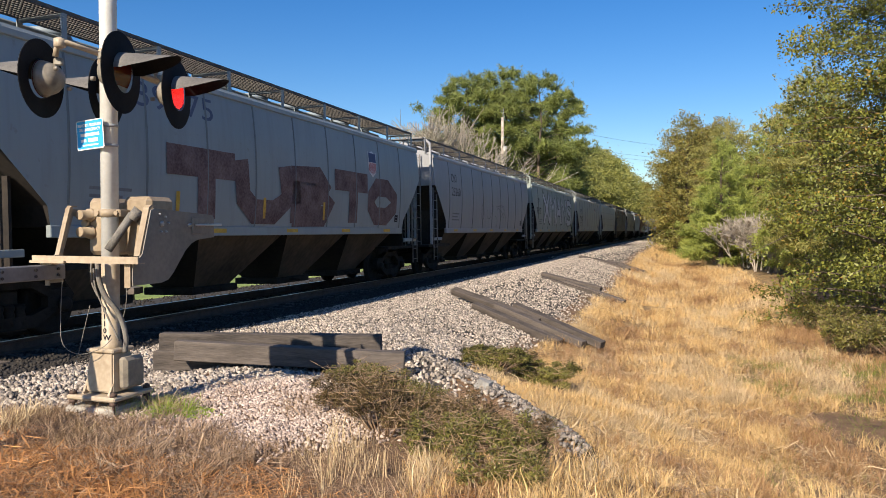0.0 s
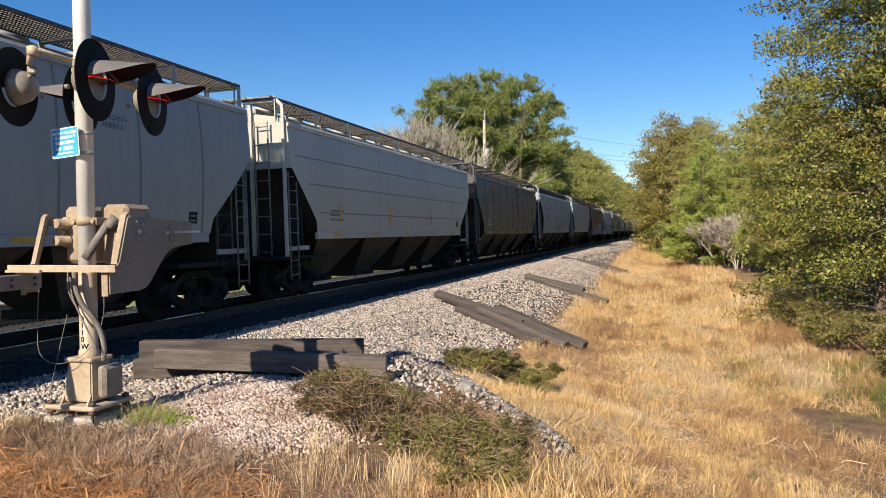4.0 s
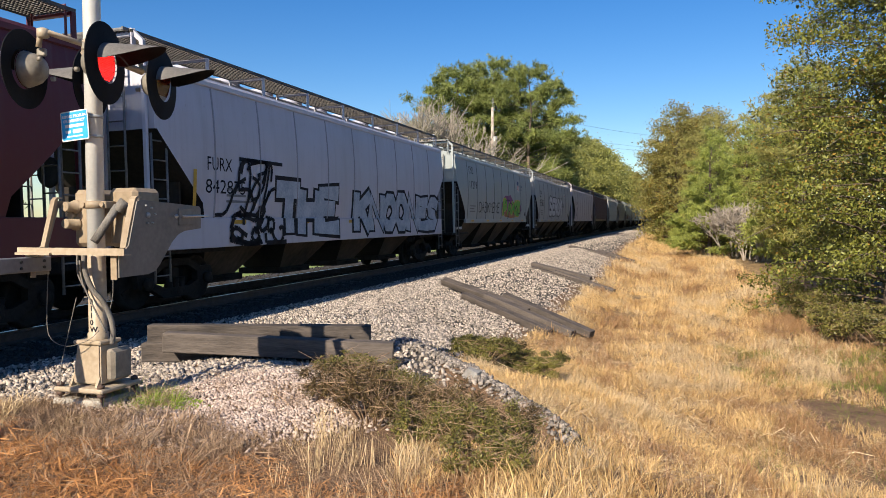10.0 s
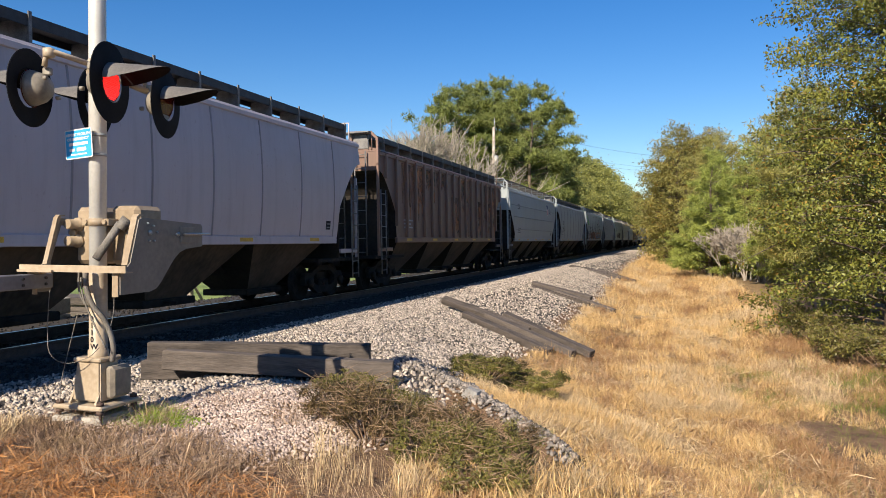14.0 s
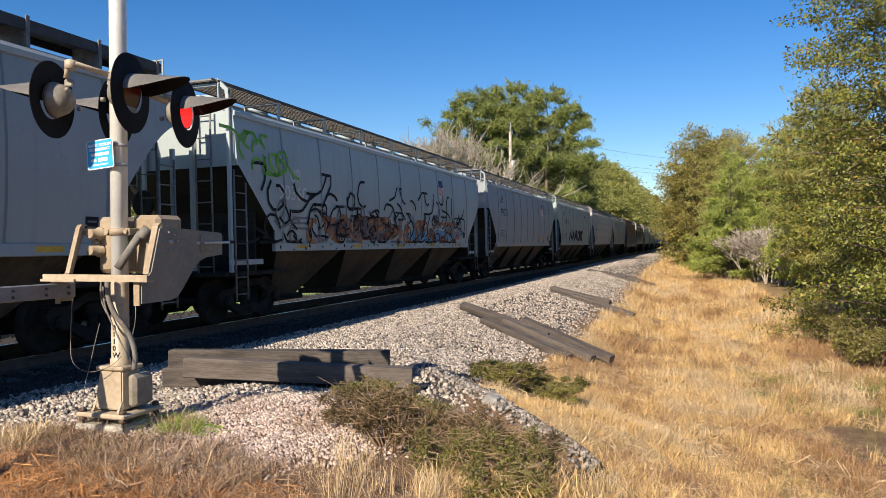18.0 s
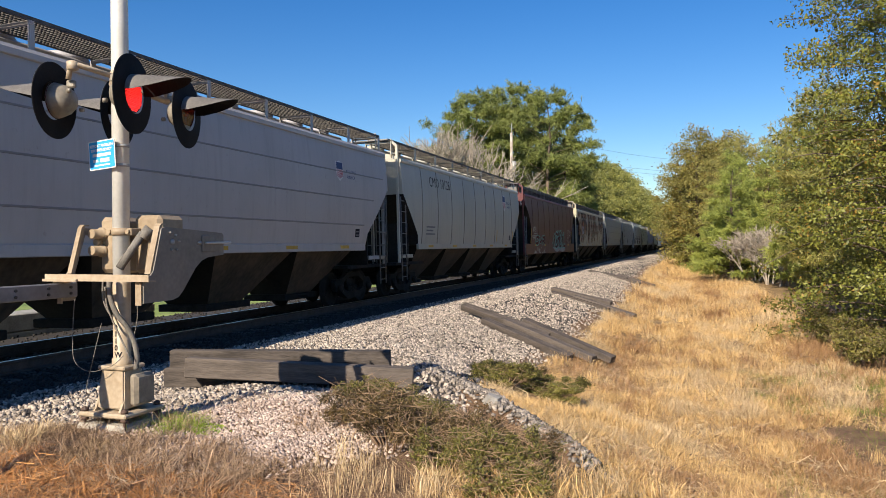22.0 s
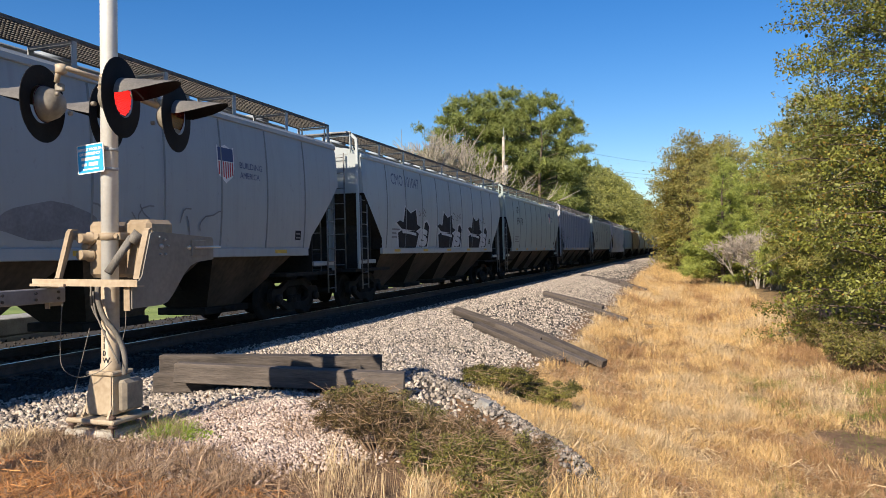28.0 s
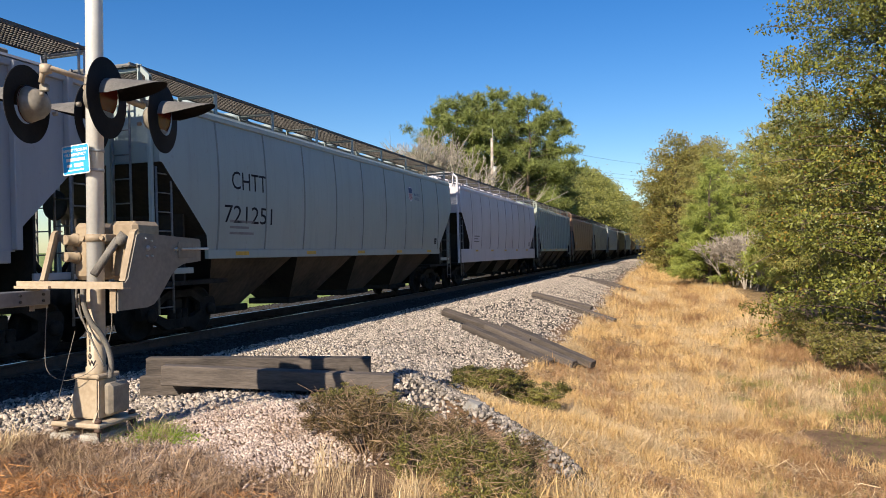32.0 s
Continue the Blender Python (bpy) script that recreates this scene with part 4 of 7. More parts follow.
ring = [(-70 - rng.uniform(0, 40), y, rng.uniform(0.9, 1.3)) for y in range(-40, 260, 14)] + [(70 + rng.uniform(0, 40), y, rng.uniform(0.9, 1.3)) for y in range(-40, 260, 24)]
woods = place(bough_tree("oak_tree", "green tree of the far woods round the fields", 12, 5.0, 0.5, dome, 50, 3000, 0.8, M_FAROAK, 18, 0.35, 0.2, 0.4, 0.7, 0.1), -85, -60)
stand(woods, ring, 32)
# utility pole and its wires beyond the train
up = thing("utility_pole", "weathered wooden utility pole behind the train", "utility pole", pose(-7.1, 68.6, -0.4))
bm = bmesh.new()
tube(bm, (0, 0, -0.3), (0, 0, 12.6), 0.19, 0.13, 12)
part("pole", bm, M_BARE, up)
bm = bmesh.new()
tube(bm, (0.05, 0, 12.4), (0.05, 0, 13.5), 0.05, 0.03, 8)
part("pole_pin", bm, M_GALV, up)
bm = bmesh.new()
tube(bm, (0.25, 0, 9.0), (0.25, 0, 9.9), 0.2, 0.2, 12)
part("transformer", bm, M_GALV, up, "grey transformer can")
for dz, x1 in ((13.0, 5.6), (11.4, 5.6), (10.9, 5.6)):
    bm = bmesh.new()
    a, b = Vector((-7.1, 68.6, dz - 0.4)), Vector((30, 160, dz + 7.5))
    bent(bm, [a.lerp(b, k / 16) - Vector((0, 0, 3.0 * (1 - (2 * k / 16 - 1) ** 2))) for k in range(17)], 0.014, 4)
    wire = part("overhead_wire", bm, M_IRON, None)
    tagged(wire, "thin dark overhead wire running to the utility pole", "wire", "wires of the utility pole")
# bushes at the road's edge


def bush(label, x, y, r, h, leaves, seed, z=None, leaf=(0.009, 0.026), mat=None):
    t = thing("bush", label, "bush", pose(x, y, ground_z(x, y) if z is None else z), "bushes by the crossing")
    rng = random.Random(seed)
    bl = [(r * rng.uniform(-0.7, 0.7), r * rng.uniform(-0.7, 0.7), h * rng.uniform(0.25, 0.8), r * rng.uniform(0.10, 0.20), r * rng.uniform(0.10, 0.20), h * rng.uniform(0.10, 0.22)) for _ in range(34)]
    bm = bmesh.new()
    for b in bl:
        tube(bm, (b[0] * 0.3, b[1] * 0.3, -0.05), b[:3], 0.008, 0.003, 5)
        for _ in range(7):
            q = Vector(b[:3]) + Vector((rng.gauss(0, r * 0.25), rng.gauss(0, r * 0.25), abs(rng.gauss(0, h * 0.16))))
            tube(bm, b[:3], q, 0.0026, 0.0012, 4)
    part("twig_tangle", bm, M_DEAD, t)
    at = crown_points(bl, int(leaves * 1.5), seed, 0.2)
    ob = new("leaves", scatter_mesh("leaves", at, LEAF, 1, np.random.default_rng(seed).uniform(*leaf, len(at)), mat or M_BUSH))
    ob.parent = t
    return t


bush("low olive green shrub on the gravel mound", 6.4, 6.6, 0.5, 0.28, 6500, 1)
bush("low olive green shrub on the bank", 6.9, 6.2, 0.5, 0.34, 7500, 2)
bush("twiggy green shrub on the slope", 7.5, 6.1, 0.5, 0.36, 7500, 3)
bush("brownish green shrub at the gravel's edge", 6.7, 5.6, 0.4, 0.35, 5000, 4, mat=M_BROWNBUSH)
bush("sprawling green shrub beside the dry grass", 6.5, 11.2, 0.65, 0.36, 8000, 5, leaf=(0.016, 0.045))
bush("sprawling green shrub beside the dry grass", 7.2, 11.6, 0.65, 0.34, 8000, 6, leaf=(0.016, 0.045))
bush("sprawling brownish shrub beside the dry grass", 6.5, 12.6, 0.6, 0.34, 6000, 17, leaf=(0.016, 0.045), mat=M_BROWNBUSH)
bush("sprawling olive shrub low on the bank", 8.0, 5.75, 0.45, 0.36, 6500, 7)
bush("dark green shrub at the road's edge", 8.1, 4.85, 0.38, 0.34, 5000, 13)
bush("dark green shrub at the road's edge", 7.75, 4.8, 0.35, 0.32, 4500, 14)
bush("dark green shrub at the road's edge", 8.3, 4.35, 0.34, 0.28, 4500, 15)
bush("brownish green shrub beside the stones", 8.3, 6.2, 0.4, 0.3, 4500, 16, mat=M_BROWNBUSH)
bush("dark twiggy shrub low on the bank", 7.55, 5.35, 0.45, 0.4, 5000, 10, mat=M_BROWNBUSH)
bush("dark twiggy shrub low on the bank", 8.05, 5.3, 0.4, 0.42, 4500, 11, mat=M_BROWNBUSH)
bush("brownish shrub low on the bank", 7.15, 5.2, 0.35, 0.4, 3500, 12, mat=M_BROWNBUSH)
bush("brown twiggy shrub under the dry grass", 7.3, 5.75, 0.5, 0.34, 5000, 8, mat=M_BROWNBUSH)
for x, y, r, h, k in ((13.5, 20.2, 1.2, 0.9, 21), (13.9, 18.2, 1.1, 0.8, 22), (14.0, 16.2, 1.0, 0.7, 23), (13.3, 22.8, 1.0, 0.9, 24), (13.4, 26.0, 1.1, 1.0, 25), (14.4, 14.4, 1.0, 0.7, 26)):
    bush("grey green weedy shrub at the foot of the oaks", x, y, r, h, 3500, k, leaf=(0.04, 0.09))
bush("small green shrub on the gravel mound", 6.1, 7.1, 0.35, 0.22, 4000, 9)


# ---- covered hopper cars ----
SILL, EAVE = 1.62, 4.28


def side_x(z, kind):
    """Half the body's width at height z."""
    if kind == "flat":
        return 1.46
    u = (z - SILL) / (EAVE - SILL)
    return 1.50 + 0.10 * math.sin(math.pi * min(1, max(0, u * 0.96 + 0.02))) ** 0.8


def end_z(u, bulge):
    """Lower edge of the body by the distance from its end: the end slope, high and bulging on some cars."""
    if u >= 1.46:
        return SILL
    top, foot = (3.70, 2.45) if bulge else (3.18, 1.92)
    if u > 1.38:
        return foot - (foot - SILL) * (u - 1.38) / 0.08
    f = max(0.0, u - 0.06) / 1.32
    return top - (top - foot) * (f ** 1.5 if bulge else f ** 0.95)


def sheet(bm, grid):
    """Quads over a grid of points."""
    vs = [[bm.verts.new(p) for p in row] for row in grid]
    for a, b in zip(vs, vs[1:]):
        for k in range(len(a) - 1):
            try:
                bm.faces.new((a[k], a[k + 1], b[k + 1], b[k]))
            except ValueError:
                pass
    return vs


def letters(text, size, spread=1.0, bold=0.0):
    """Flat letters of the built-in font as points and faces."""
    cu = bpy.data.curves.new("text", "FONT")
    cu.body, cu.size, cu.space_character, cu.offset, cu.resolution_u = text, size, spread, bold, 3
    ob = bpy.data.objects.new("text", cu)
    me = ob.to_mesh().copy()
    ob.to_mesh_clear()
    bpy.data.objects.remove(ob)
    return me


def side_piece(name, me_or_bm, mat, car, y, z, kind, label="", shear=0.0, lift=0.005, stretch=1.0):
    """Lays flat lettering or paint on the car's near side: its x runs along +y, its y up."""
    if isinstance(me_or_bm, bmesh.types.BMesh):
        bm = me_or_bm
    else:
        bm = bmesh.new()
        bm.from_mesh(me_or_bm)
    for v in bm.verts:
        v.co = Vector((v.co.z, y + v.co.x * stretch + shear * v.co.y, z + v.co.y))
    lo, hi = min(v.co.z for v in bm.verts), max(v.co.z for v in bm.verts)
    sill_top = SILL + 0.022
    for cut in [sill_top, sill_top - 0.003] + [SILL + (EAVE - SILL) * k / 12 for k in range(1, 12) if kind != "flat"]:
        if lo < cut < hi:
            bmesh.ops.bisect_plane(bm, geom=bm.verts[:] + bm.edges[:] + bm.faces[:], plane_co=(0, 0, cut), plane_no=(0, 0, 1))
    for v in bm.verts:
        k = (v.co.z - SILL) / (EAVE - SILL) * 12
        a = math.floor(k)
        za, zb = SILL + (EAVE - SILL) * a / 12, SILL + (EAVE - SILL) * (a + 1) / 12
        f = k - a
        on_sill = v.co.z < sill_top - 0.001
        v.co.x = (side_x(SILL, kind) + 0.046 if on_sill else side_x(za, kind) * (1 - f) + side_x(zb, kind) * f) + lift + v.co.x
    me = bpy.data.meshes.new(name)
    bm.to_mesh(me)
    bm.free()
    me.materials.append(mat)
    ob = new(name, me)
    ob.parent = car
    if label:
        ob["label"] = label
    return ob


def build_truck(car, y):
    truck = part("truck", box(box(bmesh.new(), -0.95, 0.95, -0.22, 0.22, 0.42, 0.72, 0.03), -0.35, 0.35, -0.2, 0.2, 0.72, 0.98), M_IRON, car, "dark iron bogie", m=pose(0, y, 0))
    for sx in (1, -1):
        bm = bmesh.new()
        o = [(-1.12, 0.60), (-1.05, 0.70), (-0.72, 0.70), (-0.34, 0.88), (0.34, 0.88), (0.72, 0.70), (1.05, 0.70), (1.12, 0.60), (1.08, 0.38), (0.78, 0.36), (0.40, 0.16), (-0.40, 0.16), (-0.78, 0.36), (-1.08, 0.38)]
        i1 = [(-0.62, 0.60), (-0.34, 0.74), (-0.34, 0.34), (-0.62, 0.44)]
        i2 = [(0.34, 0.74), (0.62, 0.60), (0.62, 0.44), (0.34, 0.34)]
        # frame bars round the two windows
        for bar in ([o[0], o[1], o[2], i1[0], i1[3], o[12], o[13]], [o[2], o[3], i1[1], i1[0]], [o[3], o[4], i2[0], i1[1]], [o[4], o[5], i2[1], i2[0]], [o[5], o[6], o[7], o[8], o[9], i2[2], i2[1]],
                    [i2[2], o[9], o[10], i2[3]], [i1[2], i2[3], o[10], o[11]], [i1[3], i1[2], o[11], o[12]]):
            plate(bm, bar, 0.13, "x", 0.93 if sx > 0 else -1.06)
        sf = part("side_frame", bm, M_IRON, truck)
        bm = bmesh.new()
        for k in (-0.18, 0, 0.18):
            turned(bm, [(0.075, 0.2), (0.085, 0.25), (0.07, 0.30), (0.085, 0.35), (0.07, 0.40), (0.085, 0.45), (0.075, 0.5)], 8, pose(sx * 0.99, k, 0.02))
        part("spring_set", bm, M_IRON, truck)
        for k in (-0.89, 0.89):
            bm = bmesh.new()
            turned(bm, [(0.10, 0), (0.12, 0.03), (0.12, 0.09), (0.06, 0.11)], 10, pose(sx * 1.06, k, 0.457, 0, 90 * sx, 0))
            part("bearing_cap", bm, M_IRON, truck)
    for k in (-0.89, 0.89):
        bm = bmesh.new()
        tube(bm, (-1.0, 0, 0), (1.0, 0, 0), 0.085, n=10)
        for sx in (0.75, -0.75):
            prof = [(0.10, -0.09), (0.12, -0.03), (0.38, -0.04), (0.40, -0.07), (0.485, -0.05), (0.457, -0.03), (0.457, 0.065), (0.40, 0.065), (0.37, 0.02), (0.12, 0.035), (0.10, 0.08)]
            turned(bm, prof, 24, pose(sx, 0, 0, 0, 90 if sx > 0 else -90, 0))
            # spoke-like casting marks that show the turning
            for a in range(3):
                box(bm, sx + (0.03 if sx > 0 else -0.05), sx + (0.05 if sx > 0 else -0.03), -0.03, 0.03, 0.16, 0.34, 0, pose(0, 0, 0, a * 120, 0, 0))
        ws = part("wheelset", bm, M_IRON, truck, m=pose(0, k, 0.457))
        WHEELSETS.append(ws)
    return truck


WHEELSETS = []


def ladder(car, x, y, z0, z1, wide, along, rungs, label="steel ladder"):
    bm = bmesh.new()
    d = Vector((0, wide, 0)) if along == "y" else Vector((wide, 0, 0))
    for k in (0, 1):
        tube(bm, Vector((x, y, z0)) + d * k, Vector((x, y, z1)) + d * k, 0.022, n=6)
    for k in range(rungs):
        z = z0 + 0.12 + (z1 - z0 - 0.24) * k / (rungs - 1)
        tube(bm, Vector((x, y, z)), Vector((x, y, z)) + d, 0.014, n=5)
    return part("ladder", bm, M_LADDER, car, label)


def hopper_car(length, kind, roof, bays, deep):
    """A covered hopper car from its lead coupler face at y = 0 to the last one at y = length."""
    car = thing("hopper_car", "grey covered hopper railcar", "railcar", group="cars of the freight train")
    e0, e1 = 0.86, length - 0.72
    bulge = roof == "black"
    ys = [0.0, 0.06, 0.25, 0.45, 0.65, 0.85, 1.05, 1.25, 1.38, 1.46, 1.9]
    st = [(e0 + u, u) for u in ys] + [(e1 - u, u) for u in reversed(ys)]
    K = 12
    # body shell with end slopes
    bm = bmesh.new()
    rows = []
    for y, u in st:
        zb = end_z(u, bulge)
        zs = [zb + (SILL + (EAVE - SILL) * k / K - zb) if SILL + (EAVE - SILL) * k / K > zb else zb for k in range(K + 1)]
        rows.append([(side_x(z, kind), y, z) for z in zs] + [(-side_x(z, kind), y, z) for z in reversed(zs)])
    vs = sheet(bm, [r + [r[0]] for r in rows])
    bm.faces.new(vs[0][:-1])
    bm.faces.new(vs[-1][:-1][::-1])
    bmesh.ops.remove_doubles(bm, verts=bm.verts, dist=0.0005)
    bmesh.ops.dissolve_degenerate(bm, dist=0.0005, edges=bm.edges)
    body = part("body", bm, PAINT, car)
    body.data.materials.append(M_GRIMESHADE)
    # undersides and low ends: grime, and painted shade where they face down
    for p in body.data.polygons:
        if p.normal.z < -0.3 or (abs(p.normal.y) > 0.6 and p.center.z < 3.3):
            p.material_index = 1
    # roof: rounded sheet with a raised hatch coaming
    bm = bmesh.new()
    prof = [(1.53, EAVE + 0.004), (1.50, EAVE + 0.05), (1.2, EAVE + 0.15), (0.75, EAVE + 0.23), (0.35, EAVE + 0.27), (-0.35, EAVE + 0.27), (-0.75, EAVE + 0.23), (-1.2, EAVE + 0.15), (-1.50, EAVE + 0.05), (-1.53, EAVE + 0.004)]
    plate(bm, prof, e1 - e0, "y", e0)
    part("roof", bm, PAINT, car)
    for sx in (1, -1):
        w = side_x(EAVE, kind)
        bm = bmesh.new()
        x0, x1 = sorted((sx * (w - 0.01), sx * (w + 0.05)))
        box(bm, x0, x1, e0 + 0.01, e1 - 0.01, EAVE - 0.11, EAVE - 0.003, 0.012)
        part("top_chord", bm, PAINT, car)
        w = side_x(SILL, kind)
        bm = bmesh.new()
        x0, x1 = sorted((sx * (w - 0.05), sx * (w + 0.045)))
        low = SILL - (0.56 if deep else 0.16)
        lead = e0 + 0.05 if deep else e0 + 1.42
        box(bm, x0, x1, lead, length - lead, low, SILL + 0.02, 0.012)
        part("side_sill", bm, PAINT, car)
    # seams or outside posts
    if kind == "long":
        for z in (2.15, 2.85, 3.5):
            for sx in (1, -1):
                bm = bmesh.new()
                a = e0 + (1.5 if z < 2.4 else 0.9 if z < 3 else 0.2)
                sheet(bm, [[(sx * (side_x(z, kind) + d), y, z + h) for d, h in ((-0.004, -0.02), (0.009, -0.012), (0.009, 0.012), (-0.004, 0.02))] for y in (a, length - a)])
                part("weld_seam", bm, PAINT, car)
    n = 18 if kind == "flat" else 0 if kind == "long" else 9
    for k in range(n):
        y = e0 + 0.5 + (e1 - e0 - 1.0) * k / (n - 1) if kind == "flat" else e0 + 1.75 + (e1 - e0 - 3.5) * k / (n - 1)
        u = min(y - e0, e1 - y)
        zb = end_z(u, bulge) + 0.02
        if kind == "flat":
            for sx in (1, -1):
                bm = bmesh.new()
                x0, x1 = sorted((sx * 1.455, sx * 1.56))
                box(bm, x0, x1, y - 0.055, y + 0.055, zb, EAVE - 0.03, 0.01)
                part("side_post", bm, PAINT, car)
        else:
            zz = [zb + (EAVE - 0.13 - zb) * j / 12 for j in range(13)]
            for sx in (1, -1):
                bm = bmesh.new()
                sheet(bm, [[(sx * (side_x(z, kind) + (0.016 if q in (1, 2) else -0.004)), y + (-0.025, -0.012, 0.012, 0.025)[q], z) for z in zz] for q in range(4)])
                part("weld_seam", bm, PAINT, car)
    # hopper bays
    room = length - 2 * (e0 + 1.7)
    for k in range(bays):
        a, b = e0 + 1.7 + room * k / bays, e0 + 1.7 + room * (k + 1) / bays
        c, h = (a + b) / 2, SILL - 0.02
        wide = 1.42
        bm = bmesh.new()
        lo = [bm.verts.new(p) for p in ((-0.5, c - 0.62, 0.42), (0.5, c - 0.62, 0.42), (0.5, c + 0.62, 0.42), (-0.5, c + 0.62, 0.42))]
        hi = [bm.verts.new(p) for p in ((-wide, a + 0.02, h), (wide, a + 0.02, h), (wide, b - 0.02, h), (-wide, b - 0.02, h))]
        bm.faces.new(lo[::-1])
        bm.faces.new(hi)
        for j in range(4):
            bm.faces.new((lo[j], lo[(j + 1) % 4], hi[(j + 1) % 4], hi[j]))
        bay = part("hopper_bay", bm, M_BAY, car, "grimy brown hopper bay, lead face painted as shade")
        bay.data.materials.append(M_GRIMESHADE)
        # shade painted on each bay's face towards the lead end
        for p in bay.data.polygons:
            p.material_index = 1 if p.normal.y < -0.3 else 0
        bm = bmesh.new()
        box(bm, -0.6, 0.6, c - 0.8, c + 0.8, 0.27, 0.42, 0.015)
        tube(bm, (-0.9, c - 0.2, 0.36), (0.9, c - 0.2, 0.36), 0.03, n=6)
        part("outlet_gate", bm, M_IRON, car, "iron outlet gate under the bay")
    bm = bmesh.new()
    box(bm, -0.16, 0.16, 0.9, length - 0.9, 0.78, 1.0)
    part("centre_sill", bm, M_IRON, car)
    # ends: platform, posts, ladders, coupler
    for end in (0, 1):
        def Y(u):
            return u if end == 0 else length - u
        bm = bmesh.new()
        y0, y1 = sorted((Y(0.62), Y(3.1)))
        box(bm, -1.42, 1.42, y0, y1, 0.98, 1.06)
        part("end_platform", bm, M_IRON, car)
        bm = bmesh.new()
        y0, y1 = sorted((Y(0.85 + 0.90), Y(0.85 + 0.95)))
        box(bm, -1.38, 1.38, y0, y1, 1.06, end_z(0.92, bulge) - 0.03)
        part("bolster_web", bm, M_GRIMESHADE, car)
        for sx in (1, -1):
            bm = bmesh.new()
            y0, y1 = sorted((Y(0.76), Y(0.83)))
            x0, x1 = sorted((sx * 1.42, sx * 1.50))
            box(bm, x0, x1, y0, y1, 1.06, 3.3 if end else 4.66, 0.01)
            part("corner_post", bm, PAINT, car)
            bm = bmesh.new()
            y0, y1 = sorted((Y(0.72), Y(1.9)))
            x0, x1 = sorted((sx * 1.44, sx * 1.49))
            box(bm, x0, x1, y0, y1, 1.20, 1.31, 0.01)
            part("step_bracket", bm, PAINT, car)
            a, b = sorted((Y(0.84), Y(1.24)))
            ladder(car, sx * 1.53, a, 0.50, 3.1, b - a, "y", 8)
            ladder(car, sx * 0.72, Y(0.74), 1.06, 4.3, sx * 0.36, "x", 8)
            # slanted brace from the platform to the slope sheet
            bm = bmesh.new()
            tube(bm, (sx * 0.9, Y(0.95), 1.06), (sx * 0.7, Y(1.7), 2.05), 0.045, n=6)
            part("end_brace", bm, M_IRON, car)
        if end == 0:
            # bent frame over the lead end that carries the roof walk
            bm = bmesh.new()
            prof = [(1.42, 4.60), (1.50, 4.60), (1.50, 4.68), (1.27, 4.90), (0.55, 4.92), (0.55, 1.10), (0.63, 1.10), (0.63, 4.83), (1.23, 4.82), (1.42, 4.66)]
            for sx in (1, -1):
                for q in ([0, 1, 2, 9], [9, 2, 3, 8], [8, 3, 4, 7], [7, 4, 5, 6]):
                    plate(bm, [(sx * prof[j][0], prof[j][1]) for j in q], 0.07, "y", 0.755)
            part("end_frame", bm, PAINT, car, "bent steel frame at the end of the roof walk")
            bm = bmesh.new()
            for j in range(9):
                box(bm, -1.25, 1.25, 0.60 + 0.05 * j, 0.612 + 0.05 * j, 4.845, 4.875)
            for x in (-1.25, -0.6, 0.0, 0.6, 1.25):
                box(bm, x - 0.015, x + 0.015, 0.56, 1.02, 4.83, 4.88)
            part("end_walkway", bm, M_LADDER, car, "steel grating across the end of the roof")["kind"] = "stuff"
        bm = bmesh.new()
        y0, y1 = sorted((Y(0.12), Y(1.0)))
        box(bm, -0.1, 0.1, y0, y1, 0.76, 0.94)
        y0, y1 = sorted((Y(-0.02), Y(0.24)))
        box(bm, -0.16, 0.14, y0, y1, 0.70, 0.98, 0.03)
        part("coupler", bm, M_IRON, car)
        build_truck(car, Y(2.05))
    # brake wheel and reservoir on the lead end
    bm = bmesh.new()
    turned(bm, [(0.26, 0), (0.28, 0.02), (0.26, 0.04), (0.22, 0.03), (0.04, 0.02)], 18, pose(-0.55, 0.72, 2.5, 90, 0, 0))
    part("brake_wheel", bm, M_IRON, car)
    bm = bmesh.new()
    tube(bm, (-0.6, 1.2, 1.32), (0.6, 1.2, 1.32), 0.2, n=12)
    part("air_tank", bm, M_IRON, car)
    # roof walk
    zr = EAVE + 0.58
    if roof == "mesh":
        for k in range(2):
            bm = bmesh.new()
            x0, x1 = (0.45, 1.30) if k == 0 else (-1.30, -0.45)
            y = e0 - 0.15
            while y < e1 + 0.15:
                box(bm, x0, x1, y, y + 0.012, zr - 0.03, zr)
                y += 0.065
            for x in [x0 + (x1 - x0) * j / 10 for j in range(11)]:
                box(bm, x - 0.006, x + 0.006, e0 - 0.15, e1 + 0.15, zr - 0.034, zr + 0.004)
            for x in (x0, x1):
                box(bm, x - 0.012, x + 0.012, e0 - 0.15, e1 + 0.15, zr - 0.05, zr + 0.006)
            part("running_board", bm, M_WALK, car, "dark steel grating walkway on the roof")
            for j in range(9):
                y = e0 - 0.1 + (e1 - e0 + 0.2) * j / 8
                bm = bmesh.new()
                box(bm, x0 - 0.02, x1 + 0.02, y - 0.04, y + 0.04, zr - 0.10, zr - 0.05)
                for x in (x0, x1):
                    box(bm, x - 0.012, x + 0.012, y - 0.05, y + 0.05, EAVE + 0.10, zr - 0.05)
                part("walkway_bracket", bm, PAINT, car)
    else:
        bm = bmesh.new()
        box(bm, -0.42, 0.42, e0 + 0.6, e1 - 0.6, EAVE + 0.26, EAVE + 0.44, 0.03)
        part("hatch_trough", bm, M_BLACK, car, "black hatch trough along the roof")
